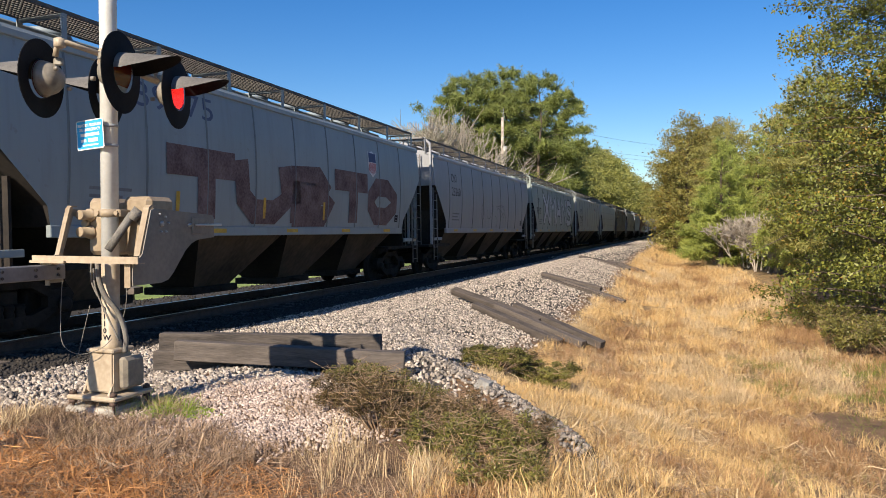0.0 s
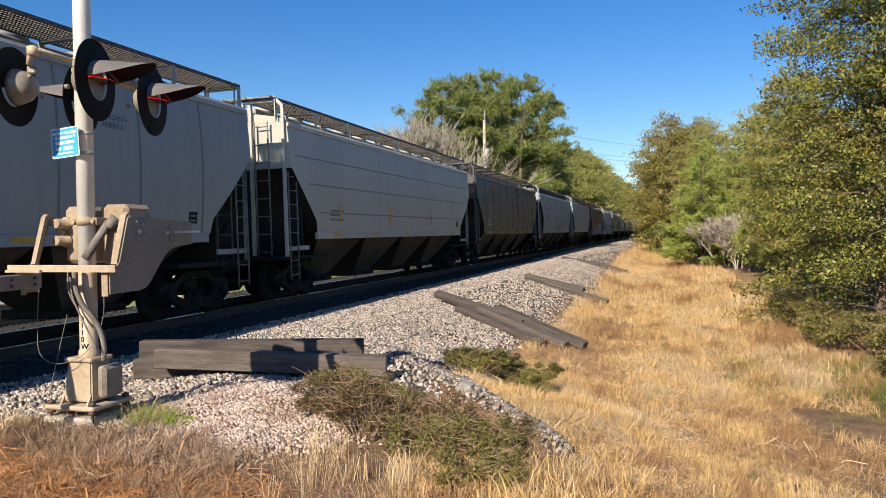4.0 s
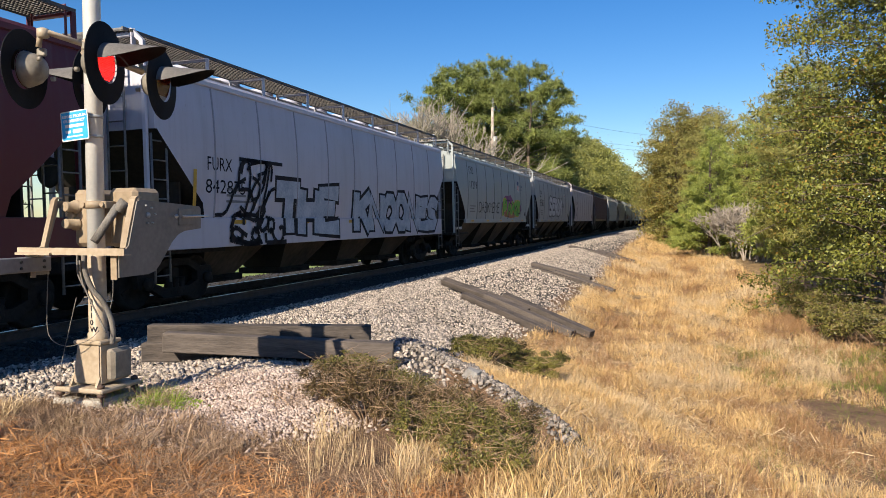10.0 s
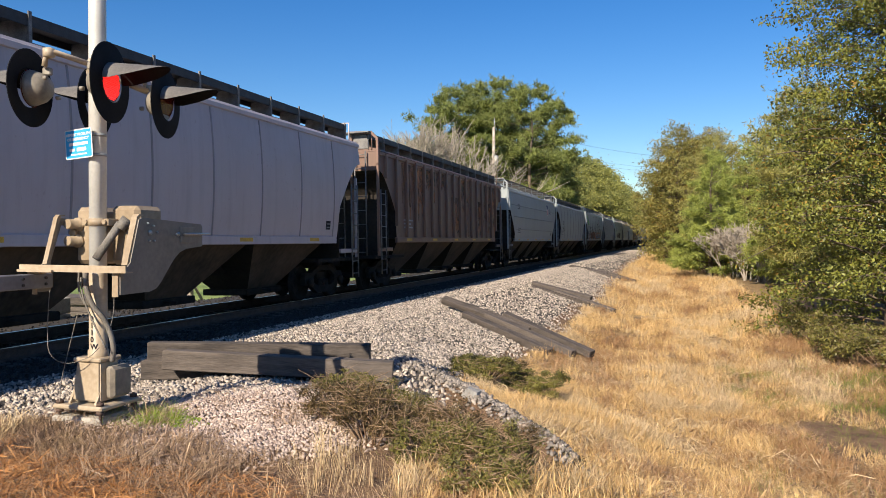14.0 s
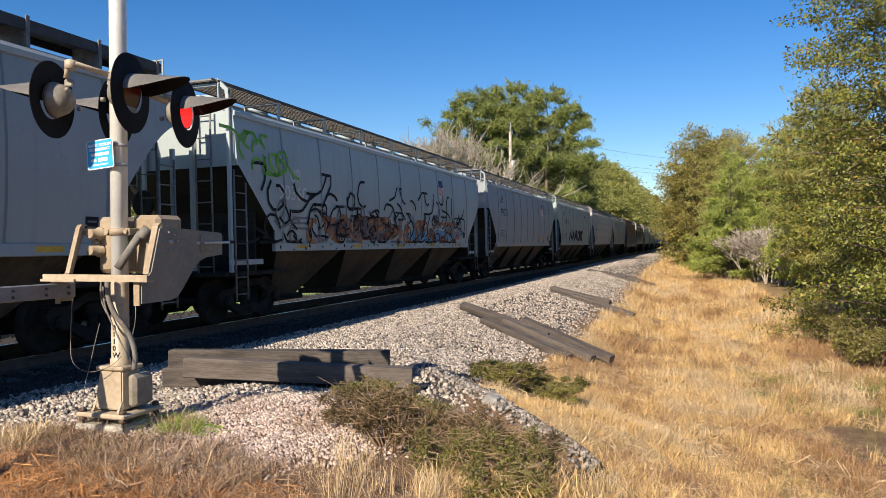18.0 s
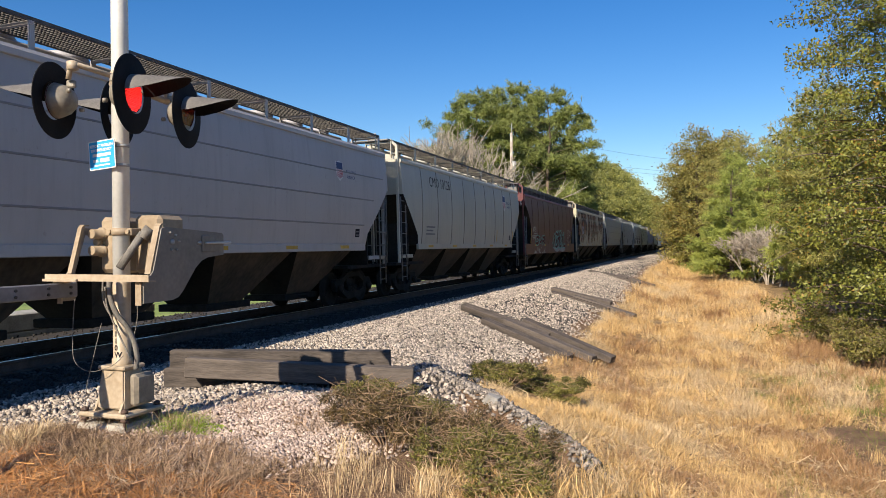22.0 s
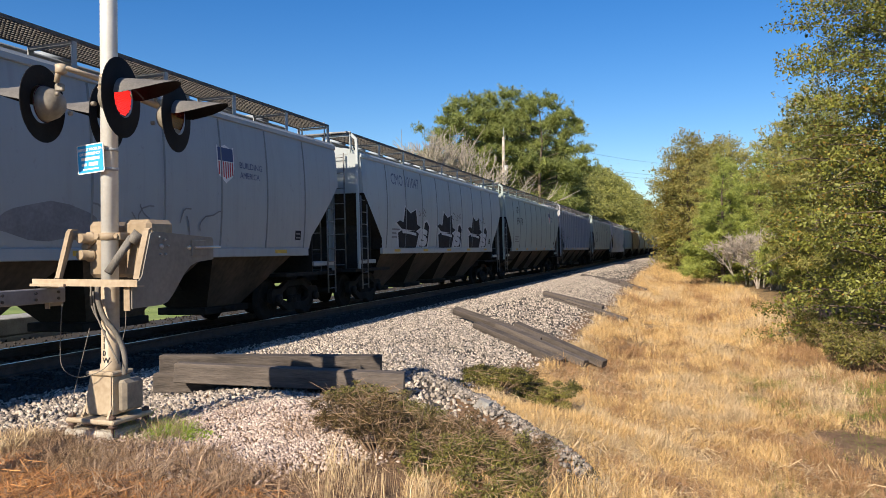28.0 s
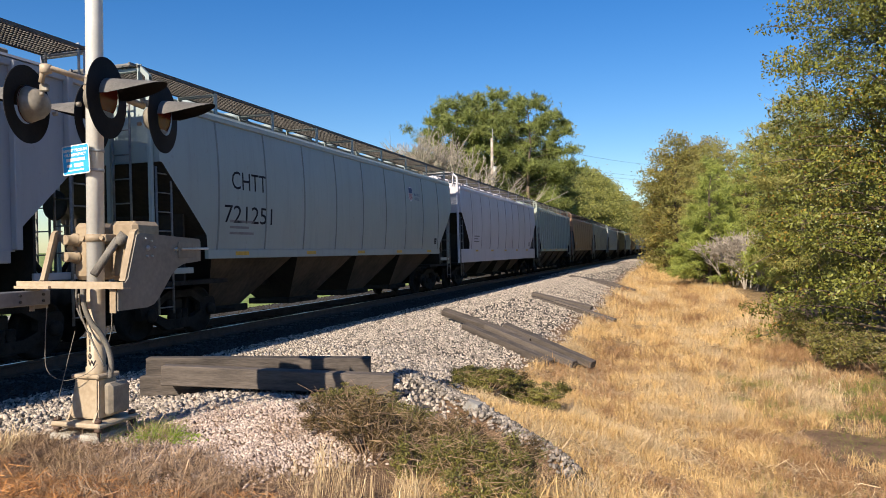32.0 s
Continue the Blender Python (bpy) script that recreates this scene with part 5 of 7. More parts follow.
        for sx in (1, -1):
            bm = bmesh.new()
            x0, x1 = sorted((sx * 0.60, sx * 1.12))
            box(bm, x0, x1, e0 - 0.1, e1 + 0.1, zr - 0.05, zr - 0.02)
            board = part("running_board", bm, M_BLACK, car, "black walkway along the roof")
            for x in (x0, x1):
                bm = bmesh.new()
                box(bm, x - 0.01, x + 0.01, e0 - 0.1, e1 + 0.1, zr - 0.16, zr + 0.01)
                part("walkway_edge", bm, M_BLACK, board)
            for j in range(14):
                y = e0 + (e1 - e0) * j / 13
                bm = bmesh.new()
                box(bm, x0, x1, y - 0.03, y + 0.03, EAVE + 0.10, zr - 0.05)
                x = sx * 1.135
                box(bm, x - 0.012, x + 0.012, y - 0.03, y + 0.03, EAVE + 0.08, zr + 0.06)
                part("walkway_bracket", bm, M_LADDER, car)
    if roof == "mesh":
        bm = bmesh.new()
        box(bm, -0.4, 0.4, e0 + 0.5, e1 - 0.5, EAVE + 0.26, EAVE + 0.5, 0.03)
        part("hatch_coaming", bm, PAINT, car)
        for k in range(10):
            bm = bmesh.new()
            y = e0 + 1.4 + (e1 - e0 - 2.8) * k / 9
            turned(bm, [(0.38, 0), (0.40, 0.04), (0.36, 0.12), (0.2, 0.16), (0.02, 0.17)], 16, pose(0, y, EAVE + 0.5))
            part("round_hatch", bm, PAINT, car)
        # hand rail hoop at the lead end of the roof
    for end in (0, 1):
        bm = bmesh.new()
        y = e0 if end == 0 else e1
        bent(bm, [(1.25, y, EAVE + 0.05), (1.25, y, EAVE + 0.62), (0.6, y, EAVE + 0.62), (0.6, y, EAVE + 0.2)], 0.022)
        part("grab_rail", bm, PAINT, car)
    return car


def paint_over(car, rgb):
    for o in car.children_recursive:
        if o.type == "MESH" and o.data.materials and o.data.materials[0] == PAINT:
            # seams darkened for dirt and their shadow line; chords and corner posts lighter
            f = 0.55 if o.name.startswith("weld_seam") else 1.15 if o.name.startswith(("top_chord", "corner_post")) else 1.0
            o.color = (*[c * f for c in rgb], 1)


PROTO = {}


def car_kind(*key):
    if key not in PROTO:
        PROTO[key] = hopper_car(*key)
        PROTO[key].location = (TRACK, 2000, 0)
        return PROTO[key], True
    return PROTO[key], False


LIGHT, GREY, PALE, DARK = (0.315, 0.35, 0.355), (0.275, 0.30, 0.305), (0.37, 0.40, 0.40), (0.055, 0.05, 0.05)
WHITE = (0.52, 0.53, 0.53)
RED, TAN, BROWN = (0.10, 0.013, 0.018), (0.50, 0.42, 0.31), (0.20, 0.12, 0.085)
# lead coupler's place at 0 s, colour, shape, roof, bays, deep sill, words
TRAIN = [
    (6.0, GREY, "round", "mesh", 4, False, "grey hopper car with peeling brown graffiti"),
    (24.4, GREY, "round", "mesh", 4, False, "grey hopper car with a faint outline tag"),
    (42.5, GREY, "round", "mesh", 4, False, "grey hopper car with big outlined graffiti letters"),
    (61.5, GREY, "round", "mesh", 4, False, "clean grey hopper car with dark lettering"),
    (81.0, (0.43, 0.425, 0.40), "long", "mesh", 4, False, "light grey hopper car with yellow marks"),
    (99.3, DARK, "round", "mesh", 4, False, "black weathered hopper car with rusty streaks"),
    (117.7, LIGHT, "round", "black", 4, False, "light grey hopper car with a black roof walk"),
    (136.9, LIGHT, "long", "mesh", 4, False, "pale grey hopper car with horizontal seams"),
    (154.7, RED, "round", "mesh", 4, True, "oxide red hopper car with silver graffiti"),
    (173.6, WHITE, "round", "mesh", 4, True, "white hopper car with blue and black graffiti"),
    (192.2, LIGHT, "round", "mesh", 4, False, "grey hopper car with coloured graffiti"),
    (210.3, LIGHT, "round", "mesh", 4, False, "light grey hopper car with white bubble graffiti"),
    (229.0, (0.47, 0.46, 0.445), "round", "black", 4, False, "pale grey hopper car with black roof hatches"),
    (248.4, BROWN, "flat", "black", 4, False, "rusty brown hopper car with outside posts"),
    (266.8, LIGHT, "long", "mesh", 4, False, "pale green grey hopper car with seams"),
    (284.2, LIGHT, "round", "black", 4, False, "light grey hopper car with a black roof walk"),
    (303.6, PALE, "round", "mesh", 4, False, "white hopper car covered in black and brown tags"),
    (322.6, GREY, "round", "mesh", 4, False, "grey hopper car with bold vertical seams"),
    (340.2, LIGHT, "round", "mesh", 4, False, "light grey hopper car with black outlined graffiti"),
    (358.3, (0.43, 0.415, 0.38), "long", "mesh", 4, False, "light grey hopper car with small lettering"),
    (375.5, (0.44, 0.42, 0.385), "round", "mesh", 4, False, "light grey hopper car with dark car numbers"),
    (393.1, RED, "round", "black", 4, True, "oxide red hopper car with teal and white graffiti"),
    (411.5, TAN, "round", "black", 4, False, "cream hopper car streaked with rust"),
    (430.3, LIGHT, "long", "mesh", 4, False, "clean light grey hopper car"),
    (448.5, LIGHT, "round", "mesh", 4, False, "grey hopper car with a shield and dark tag"),
    (466.8, PALE, "round", "mesh", 4, False, "pale hopper car with three dark painted shapes"),
    (484.0, LIGHT, "round", "mesh", 4, False, "light grey hopper car with seams"),
    (501.6, LIGHT, "flat", "mesh", 4, False, "light grey hopper car with outside posts"),
    (520.4, LIGHT, "round", "mesh", 4, False, "light grey hopper car with dark lettering"),
    (539.6, WHITE, "round", "mesh", 4, True, "white hopper car with a plain side"),
    (558.4, (0.34, 0.38, 0.34), "flat", "mesh", 4, False, "pale green hopper car with outside posts"),
    (575.8, BROWN, "round", "mesh", 4, False, "brown hopper car far down the line"),
]
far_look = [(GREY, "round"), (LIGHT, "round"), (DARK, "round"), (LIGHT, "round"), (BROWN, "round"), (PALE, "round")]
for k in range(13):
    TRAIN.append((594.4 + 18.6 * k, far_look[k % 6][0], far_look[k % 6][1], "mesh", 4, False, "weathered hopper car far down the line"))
CARS = []
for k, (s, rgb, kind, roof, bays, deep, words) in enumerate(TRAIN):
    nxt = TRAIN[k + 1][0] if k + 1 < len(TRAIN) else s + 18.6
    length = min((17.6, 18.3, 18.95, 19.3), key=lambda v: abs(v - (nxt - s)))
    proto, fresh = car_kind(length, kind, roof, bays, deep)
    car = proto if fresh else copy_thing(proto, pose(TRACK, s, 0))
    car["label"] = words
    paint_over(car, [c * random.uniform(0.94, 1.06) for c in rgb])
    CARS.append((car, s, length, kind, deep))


# ---- lettering and graffiti on the near side of the cars ----
def fitted(text, wide, high, bold=0.0, spread=1.0, warp=0.0):
    """Letters stretched to a width and a height; the left foot is at 0, 0."""
    me = letters(text, 1.0, spread, bold)
    xs, zs = [v.co.x for v in me.vertices], [v.co.y for v in me.vertices]
    x0, w, z0, h = min(xs), max(xs) - min(xs), min(zs), max(zs) - min(zs)
    for v in me.vertices:
        x, y = (v.co.x - x0) / w * wide, (v.co.y - z0) / h * high
        if warp:
            x, y = x + warp * high * math.sin(2.6 * y / high + 1.7 * x), y * (1 + 0.8 * warp * math.sin(2.3 * x + 1)) + 0.5 * warp * high * math.sin(3.1 * x)
        v.co = Vector((x, y, 0))
    return me


def strokes(seed, wide, high, count, r):
    """Loose hand-drawn strokes, as flat ribbons."""
    rng = random.Random(seed)
    bm = bmesh.new()
    for k in range(count):
        x = wide * (k + rng.uniform(0.0, 0.6)) / count
        a = Vector((x, high * rng.uniform(0, 0.8), 0))
        way = rng.uniform(0, math.tau)
        curl = rng.uniform(-0.9, 0.9)
        for _ in range(rng.randint(4, 9)):
            b = a + Vector((math.cos(way), math.sin(way), 0)) * high * rng.uniform(0.12, 0.3)
            b.y = min(high, max(0, b.y))
            if (b - a).length > 0.01:
                n = (b - a).normalized().cross(Vector((0, 0, 1))) * r
                bm.faces.new([bm.verts.new(p) for p in (a - n, b - n, b + n, a + n)])
            a, way = b, way + curl + rng.uniform(-0.5, 0.5)
    return bm


def blob(seed, wide, high, n=16):
    rng = random.Random(seed)
    bm = bmesh.new()
    bm.faces.new([bm.verts.new((wide * (0.5 + 0.5 * math.cos(k * math.tau / n) * rng.uniform(0.75, 1)), high * (0.5 + 0.5 * math.sin(k * math.tau / n) * rng.uniform(0.7, 1)), 0)) for k in range(n)])
    return bm


def bars(rows):
    bm = bmesh.new()
    for x, y, w, h in rows:
        bm.faces.new([bm.verts.new(p) for p in ((x, y, 0), (x + w, y, 0), (x + w, y + h, 0), (x, y + h, 0))])
    return bm


def shield(car, y, z, h, kind, words=True):
    w = h * 0.78
    out = [(0, h), (0.12 * w, 0.93 * h), (0.3 * w, 0.97 * h), (0.5 * w, 1.03 * h), (0.7 * w, 0.97 * h), (0.88 * w, 0.93 * h), (w, h), (w, 0.4 * h), (0.92 * w, 0.18 * h), (0.5 * w, -0.02 * h), (0.08 * w, 0.18 * h), (0, 0.4 * h)]
    bm = bmesh.new()
    bm.faces.new([bm.verts.new((a, b, 0)) for a, b in out])
    side_piece("shield_emblem", bm, M_WHITE, car, y, z, kind, "faded shield emblem in blue, red and white", lift=0.006)
    bm = bars([(0.05 * w, 0.58 * h, 0.9 * w, 0.36 * h)])
    side_piece("shield_field", bm, M_NAVY, car, y, z, kind, "navy blue upper field", lift=0.009)
    side_piece("shield_stripes", bars([(w * (0.07 + 0.13 * k), h * (0.2 - 0.1 * (2.9 - abs(k - 3)) / 3), w * 0.07, h * (0.36 + 0.1 * (2.9 - abs(k - 3)) / 3)) for k in range(7)]), M_REDPAINT, car, y, z, kind, "faded red stripes", lift=0.009)
    if words:
        side_piece("lettering", fitted("BUILDING", 1.15 * h, 0.17 * h), M_NAVY, car, y + w + 0.2, z + h * 0.46, kind, "small dark blue words")
        side_piece("lettering", fitted("AMERICA", 1.0 * h, 0.17 * h), M_NAVY, car, y + w + 0.2, z + h * 0.18, kind, "small dark blue words")


def mark(k, text, y, z, h, wide=0.72, mat=None):
    side_piece("lettering", fitted(text, h * wide * len(text), h), mat or M_LETTER, CARS[k][0], y, z, CARS[k][3], "lettering of the car")


def end_mark(k, lines, mat=None):
    """Small lettering high on the sheet at the lead end."""
    for j, text in enumerate(lines):
        me = fitted(text, 0.13 * len(text), 0.2)
        for v in me.vertices:
            v.co = Vector((0.62 + v.co.x, 0.86 - 0.005, 4.0 - 0.3 * j + v.co.y))
        me.materials.append(mat or M_LETTER)
        ob = new("end_lettering", me)
        ob.parent = CARS[k][0]


# hand-drawn letters: strokes parted by /, points as pairs of digits on a grid of 9 by 9
HAND = {"A": "004990/2474", "B": "000969876505/65937000", "C": "9769290603206092", "D": "00095997925000", "E": "99090090/0575", "G": "97692906032060939555",
        "H": "0900/9990/0595", "I": "5950", "K": "0900/9904/3690", "L": "090090", "M": "0009459990", "N": "00099099", "O": "290603206093966929",
        "P": "000969876404", "R": "000969876404/4490", "S": "98692907257492702001", "T": "0999/5950", "U": "090320609399", "V": "095099",
        "X": "0990/9900", "Y": "0954/9954/5450", "Z": "09990090", " ": ""}


def ribbon(bm, pts, r, lift):
    """One flat painted stroke of even width along points."""
    P = [Vector((*p, 0)) for p in pts]
    shut = (P[0] - P[-1]).length < 1e-4
    left, right = [], []
    for k, p in enumerate(P):
        a = P[k - 1] if k else (P[-2] if shut else p)
        b = P[k + 1] if k + 1 < len(P) else (P[1] if shut else p)
        way = ((p - a).normalized() if a != p else Vector()) + ((b - p).normalized() if b != p else Vector())
        way = way.normalized() if way.length > 0.05 else (p - a).normalized()
        n = Vector((-way.y, way.x, 0))
        end = Vector() if shut or 0 < k < len(P) - 1 else way * (r * 0.6 * (-1 if k == 0 else 1))
        left.append(bm.verts.new((*(p + end + n * r).xy, lift)))
        right.append(bm.verts.new((*(p + end - n * r).xy, lift)))
    for k in range(len(P) - 1):
        bm.faces.new((left[k], left[k + 1], right[k + 1], right[k]))


def hand_letters(words, wide, high, r, seed, curvy, inset=None, only=None, fill=0.8):
    rng = random.Random(seed)
    bm = bmesh.new()
    cell, rise, inset = wide / len(words), 0.0, inset or r
    for i, ch in enumerate(words):
        drop, tall, turn = rng.uniform(0, 0.08), rng.uniform(0.88, 1.0), rng.uniform(-0.10, 0.10)
        if only not in (None, i):
            continue
        for stroke in filter(None, HAND[ch].split("/")):
            pts = [(int(stroke[j]) / 9, int(stroke[j + 1]) / 9) for j in range(0, len(stroke), 2)]
            pts = [((i + 0.5 + fill * (x - 0.5)) * cell + turn * (v - 0.5) * high, inset + (high - 2 * inset) * (drop * (1 - v) + tall * v)) for x, v in pts]
            for _ in range(curvy):
                cut = [pts[0]]
                for p, q in zip(pts, pts[1:]):
                    cut += [(p[0] * 0.75 + q[0] * 0.25, p[1] * 0.75 + q[1] * 0.25), (p[0] * 0.25 + q[0] * 0.75, p[1] * 0.25 + q[1] * 0.75)]
                pts = cut + [pts[-1]]
            rise += 0.0001
            ribbon(bm, pts, r, rise)
    return bm


def tag(k, name, words, y, z, wide, high, r, fill, edge=None, rim=0.05, seed=1, curvy=1, shear=0.0):
    """Graffiti letters drawn with broad strokes over a wider outline."""
    car, kind = CARS[k][0], CARS[k][3]
    for i in range(len(words)):
        if words[i] == " ":
            continue
        if edge:
            side_piece("letter_outline", hand_letters(words, wide, high, r + rim, seed, curvy, None, i), edge, car, y, z, kind, "outline of a graffiti letter", shear, lift=0.005 + 0.0003 * i)
        side_piece("graffiti_letter", hand_letters(words, wide, high, r, seed, curvy, r + rim if edge else None, i), fill, car, y, z, kind, name, shear, lift=0.011 + 0.0003 * i)


def scrawl(k, name, seed, y, z, wide, high, count, r, mat):
    side_piece("graffiti", strokes(seed, wide, high, count, r), mat, CARS[k][0], y, z, CARS[k][3], name, lift=0.015)["kind"] = "stuff"


def spot(k, name, seed, y, z, wide, high, mat, lift=0.005):
    side_piece("graffiti_patch", blob(seed, wide, high), mat, CARS[k][0], y, z, CARS[k][3], name, lift=lift)


def tone(name, a, b):
    return material(name, a, b, 2.5, 0.75, 0, 0, 20, spec=0.15)


G_BROWN = tone("maroon_spray", (0.10, 0.06, 0.055), (0.24, 0.175, 0.165))
G_SILVER = tone("silver_spray", (0.24, 0.25, 0.265), (0.46, 0.47, 0.48))
G_BLUE = tone("pale_blue_spray", (0.18, 0.34, 0.46), (0.42, 0.58, 0.66))
G_DEEP = tone("blue_spray", (0.10, 0.22, 0.38), (0.25, 0.42, 0.60))
G_GREEN = tone("green_spray", (0.10, 0.35, 0.06), (0.30, 0.55, 0.10))
G_PURPLE = tone("purple_spray", (0.18, 0.07, 0.16), (0.32, 0.14, 0.26))
G_GOLD = tone("yellow_spray", (0.45, 0.33, 0.04), (0.62, 0.50, 0.12))
G_WHITE = tone("white_spray", (0.55, 0.55, 0.54), (0.72, 0.72, 0.71))
G_TEAL = tone("teal_spray", (0.12, 0.40, 0.40), (0.35, 0.60, 0.58))
G_BLACK = tone("black_spray", (0.012, 0.012, 0.014), (0.03, 0.03, 0.034))
G_ORANGE = tone("orange_spray", (0.32, 0.13, 0.06), (0.48, 0.25, 0.14))
G_RUST = material("rust_streaks", (0.24, 0.10, 0.045), (0.46, 0.23, 0.12), 1.2, 0.9, 0, 0.1, 9)
alpha_noise, alpha_map = G_RUST.node_tree.nodes.new("ShaderNodeTexNoise"), G_RUST.node_tree.nodes.new("ShaderNodeMapRange")
alpha_noise.inputs["Scale"].default_value, alpha_noise.inputs["Detail"].default_value = 2.2, 6
alpha_map.inputs["From Min"].default_value, alpha_map.inputs["From Max"].default_value, alpha_map.inputs["To Max"].default_value = 0.30, 0.62, 0.85
G_RUST.node_tree.links.new(alpha_noise.outputs[0], alpha_map.inputs["Value"])
G_RUST.node_tree.links.new(alpha_map.outputs[0], G_RUST.node_tree.nodes["Principled BSDF"].inputs["Alpha"])
G_MAROON = tone("maroon_fill", (0.07, 0.02, 0.02), (0.11, 0.03, 0.03))
G_GHOST = tone("faded_outline", (0.16, 0.16, 0.17), (0.24, 0.24, 0.25))

G_CHROME = tone("grey_white_spray", (0.46, 0.47, 0.48), (0.60, 0.61, 0.62))
G_ICE = tone("ice_blue_spray", (0.27, 0.33, 0.40), (0.50, 0.55, 0.60))
G_FADEBLUE = tone("faded_blue_lettering", (0.08, 0.10, 0.16), (0.15, 0.17, 0.24))
G_FADEWHITE = tone("faded_white_lettering", (0.2, 0.2, 0.2), (0.34, 0.34, 0.33))


def stencil_box(k, y, z):
    side_piece("stencil_box", bars([(0, 0, 0.28, 0.02), (0, 0.26, 0.28, 0.02), (0, 0.02, 0.02, 0.24), (0.26, 0.02, 0.02, 0.24), (0.10, 0.06, 0.09, 0.02), (0.10, 0.08, 0.02, 0.07)]), M_LETTER, CARS[k][0], y, z, CARS[k][3], "small stencilled box")


def upright_strip(k, y, z, h, mat=None):
    side_piece("reflective_strip", bars([(0, 0, 0.1, h)]), mat or M_YELLOW, CARS[k][0], y, z, CARS[k][3], "upright yellow reflective strip", lift=0.016)


mark(0, "39075", 4.05, 3.62, 0.42, 1.0, G_FADEBLUE)
tag(0, "peeling maroon block graffiti", "TUBTO", 4.7, 1.64, 10.8, 1.50, 0.27, G_BROWN, None, 0, 3, 0)
spot(0, "worn maroon patch of the old graffiti", 7, 5.3, 2.6, 1.7, 0.5, G_BROWN)
spot(0, "worn maroon patch of the old graffiti", 8, 9.0, 1.75, 1.8, 0.6, G_BROWN)
shield(CARS[0][0], 13.4, 3.09, 0.72, "round", False)
stencil_box(0, 4.9, 2.64)
for y in (5.0, 7.85, 10.6):
    upright_strip(0, y, 1.82, 0.44)
mark(1, "CMO", 2.9, 3.42, 0.32)
mark(1, "23260", 2.9, 2.9, 0.32)
scrawl(1, "thin faded outline tag", 5, 7.0, 1.75, 5.5, 1.0, 9, 0.016, G_GHOST)
mark(2, "UP", 2.42, 3.13, 0.41)
mark(2, "93392", 2.06, 2.56, 0.41, 0.70)
end_mark(2, ("UP", "93392"))
tag(2, "large pale block graffiti with dark outlines", "XMANS", 4.3, 1.78, 12.0, 2.25, 0.20, G_CHROME, G_BLACK, 0.07, 2, 0)
mark(3, "CHTT", 2.9, 3.0, 0.36)
mark(3, "720922", 2.75, 2.38, 0.38)
for y in (3.6, 7.4, 11.8):
    upright_strip(4, y, 1.9, 0.5)
mark(5, "NCUX", 3.2, 2.7, 0.26, 0.72, G_FADEWHITE)
mark(5, "450108", 3.2, 2.3, 0.26, 0.72, G_FADEWHITE)
scrawl(5, "long dark scratches in the paint", 12, 5, 2.6, 8, 1.0, 4, 0.012, G_BLACK)
mark(6, "CHTT", 3.3, 3.0, 0.30)
mark(6, "720229", 3.3, 2.5, 0.30)
scrawl(6, "grey scribbled tags", 21, 6.5, 1.75, 8.5, 1.0, 14, 0.022, G_GHOST)
scrawl(6, "dark scribbled tags", 24, 8.2, 1.7, 6.4, 0.8, 16, 0.018, G_BLACK)
mark(7, "CMO", 2.4, 3.1, 0.30)
mark(7, "104904", 2.4, 2.62, 0.30)
end_mark(7, ("CMO", "104904"))
mark(8, "NDYX", 2.64, 2.28, 0.28, 0.82, G_CHROME)
mark(8, "843333", 2.50, 1.90, 0.24, 0.72, G_CHROME)
end_mark(8, ("843333",), G_CHROME)
tag(8, "angular silver graffiti", "KNZS", 4.25, 1.06, 4.2, 1.30, 0.19, G_SILVER, None, 0, 4, 0)
tag(8, "pale blue jagged graffiti", "ATHOS", 9.2, 1.10, 5.0, 1.45, 0.17, G_BLUE, G_SILVER, 0.05, 5, 0, 0.1)
for j in range(3):
    scrawl(8, "white scribbled letters", 31 + j, 0.98 + 0.04 * j, 3.62 - 0.26 * j, 0.85, 0.22, 8, 0.014, G_CHROME)
scrawl(8, "white scribbled letters", 35, 8.2, 1.5, 0.6, 0.5, 6, 0.02, G_CHROME)
side_piece("paint_patch", bars([(0, 0, 0.55, 0.4)]), G_CHROME, CARS[8][0], 3.55, 1.1, "round", "pale stencil panel on the sill")
upright_strip(8, 2.1, 1.65, 0.8)
mark(9, "FURX", 2.35, 2.56, 0.26, 0.8)
mark(9, "842875", 2.30, 2.12, 0.27, 0.85)
scrawl(9, "black scribbles", 38, 3.5, 1.1, 1.3, 0.8, 14, 0.05, G_BLACK)
tag(9, "ice blue lettered graffiti with black outlines", "THE KNOONES", 4.95, 1.06, 11.8, 1.56, 0.20, G_ICE, G_BLACK, 0.10, 6, 0)
scrawl(9, "black scribbles", 37, 3.5, 1.7, 1.4, 1.15, 12, 0.04, G_BLACK)
upright_strip(9, 1.9, 1.65, 0.9)
mark(10, "CMO", 2.85, 3.62, 0.34)
mark(10, "11219", 2.90, 2.98, 0.34)
tag(10, "thin dark hand lettering", "DASKMEME", 4.5, 1.92, 4.2, 0.56, 0.028, G_BLACK, None, 0, 7, 0)
spot(10, "purple cloud behind the graffiti", 3, 9.1, 1.68, 3.4, 1.35, G_PURPLE)
spot(10, "purple cloud behind the graffiti", 9, 11.4, 1.68, 3.3, 1.0, G_PURPLE, 0.0053)
spot(10, "orange glow low in the graffiti", 6, 9.6, 1.66, 4.2, 0.5, G_ORANGE, 0.0056)
tag(10, "green bubble graffiti with yellow rims", "PAKS", 9.5, 1.72, 4.4, 1.05, 0.15, G_GREEN, G_GOLD, 0.05, 8, 2)
scrawl(10, "black accents on the green letters", 43, 9.7, 1.75, 4.0, 0.9, 10, 0.018, G_BLACK)
shield(CARS[10][0], 13.15, 3.15, 0.68, "round")
mark(11, "UP", 2.6, 3.12, 0.44, 0.8)
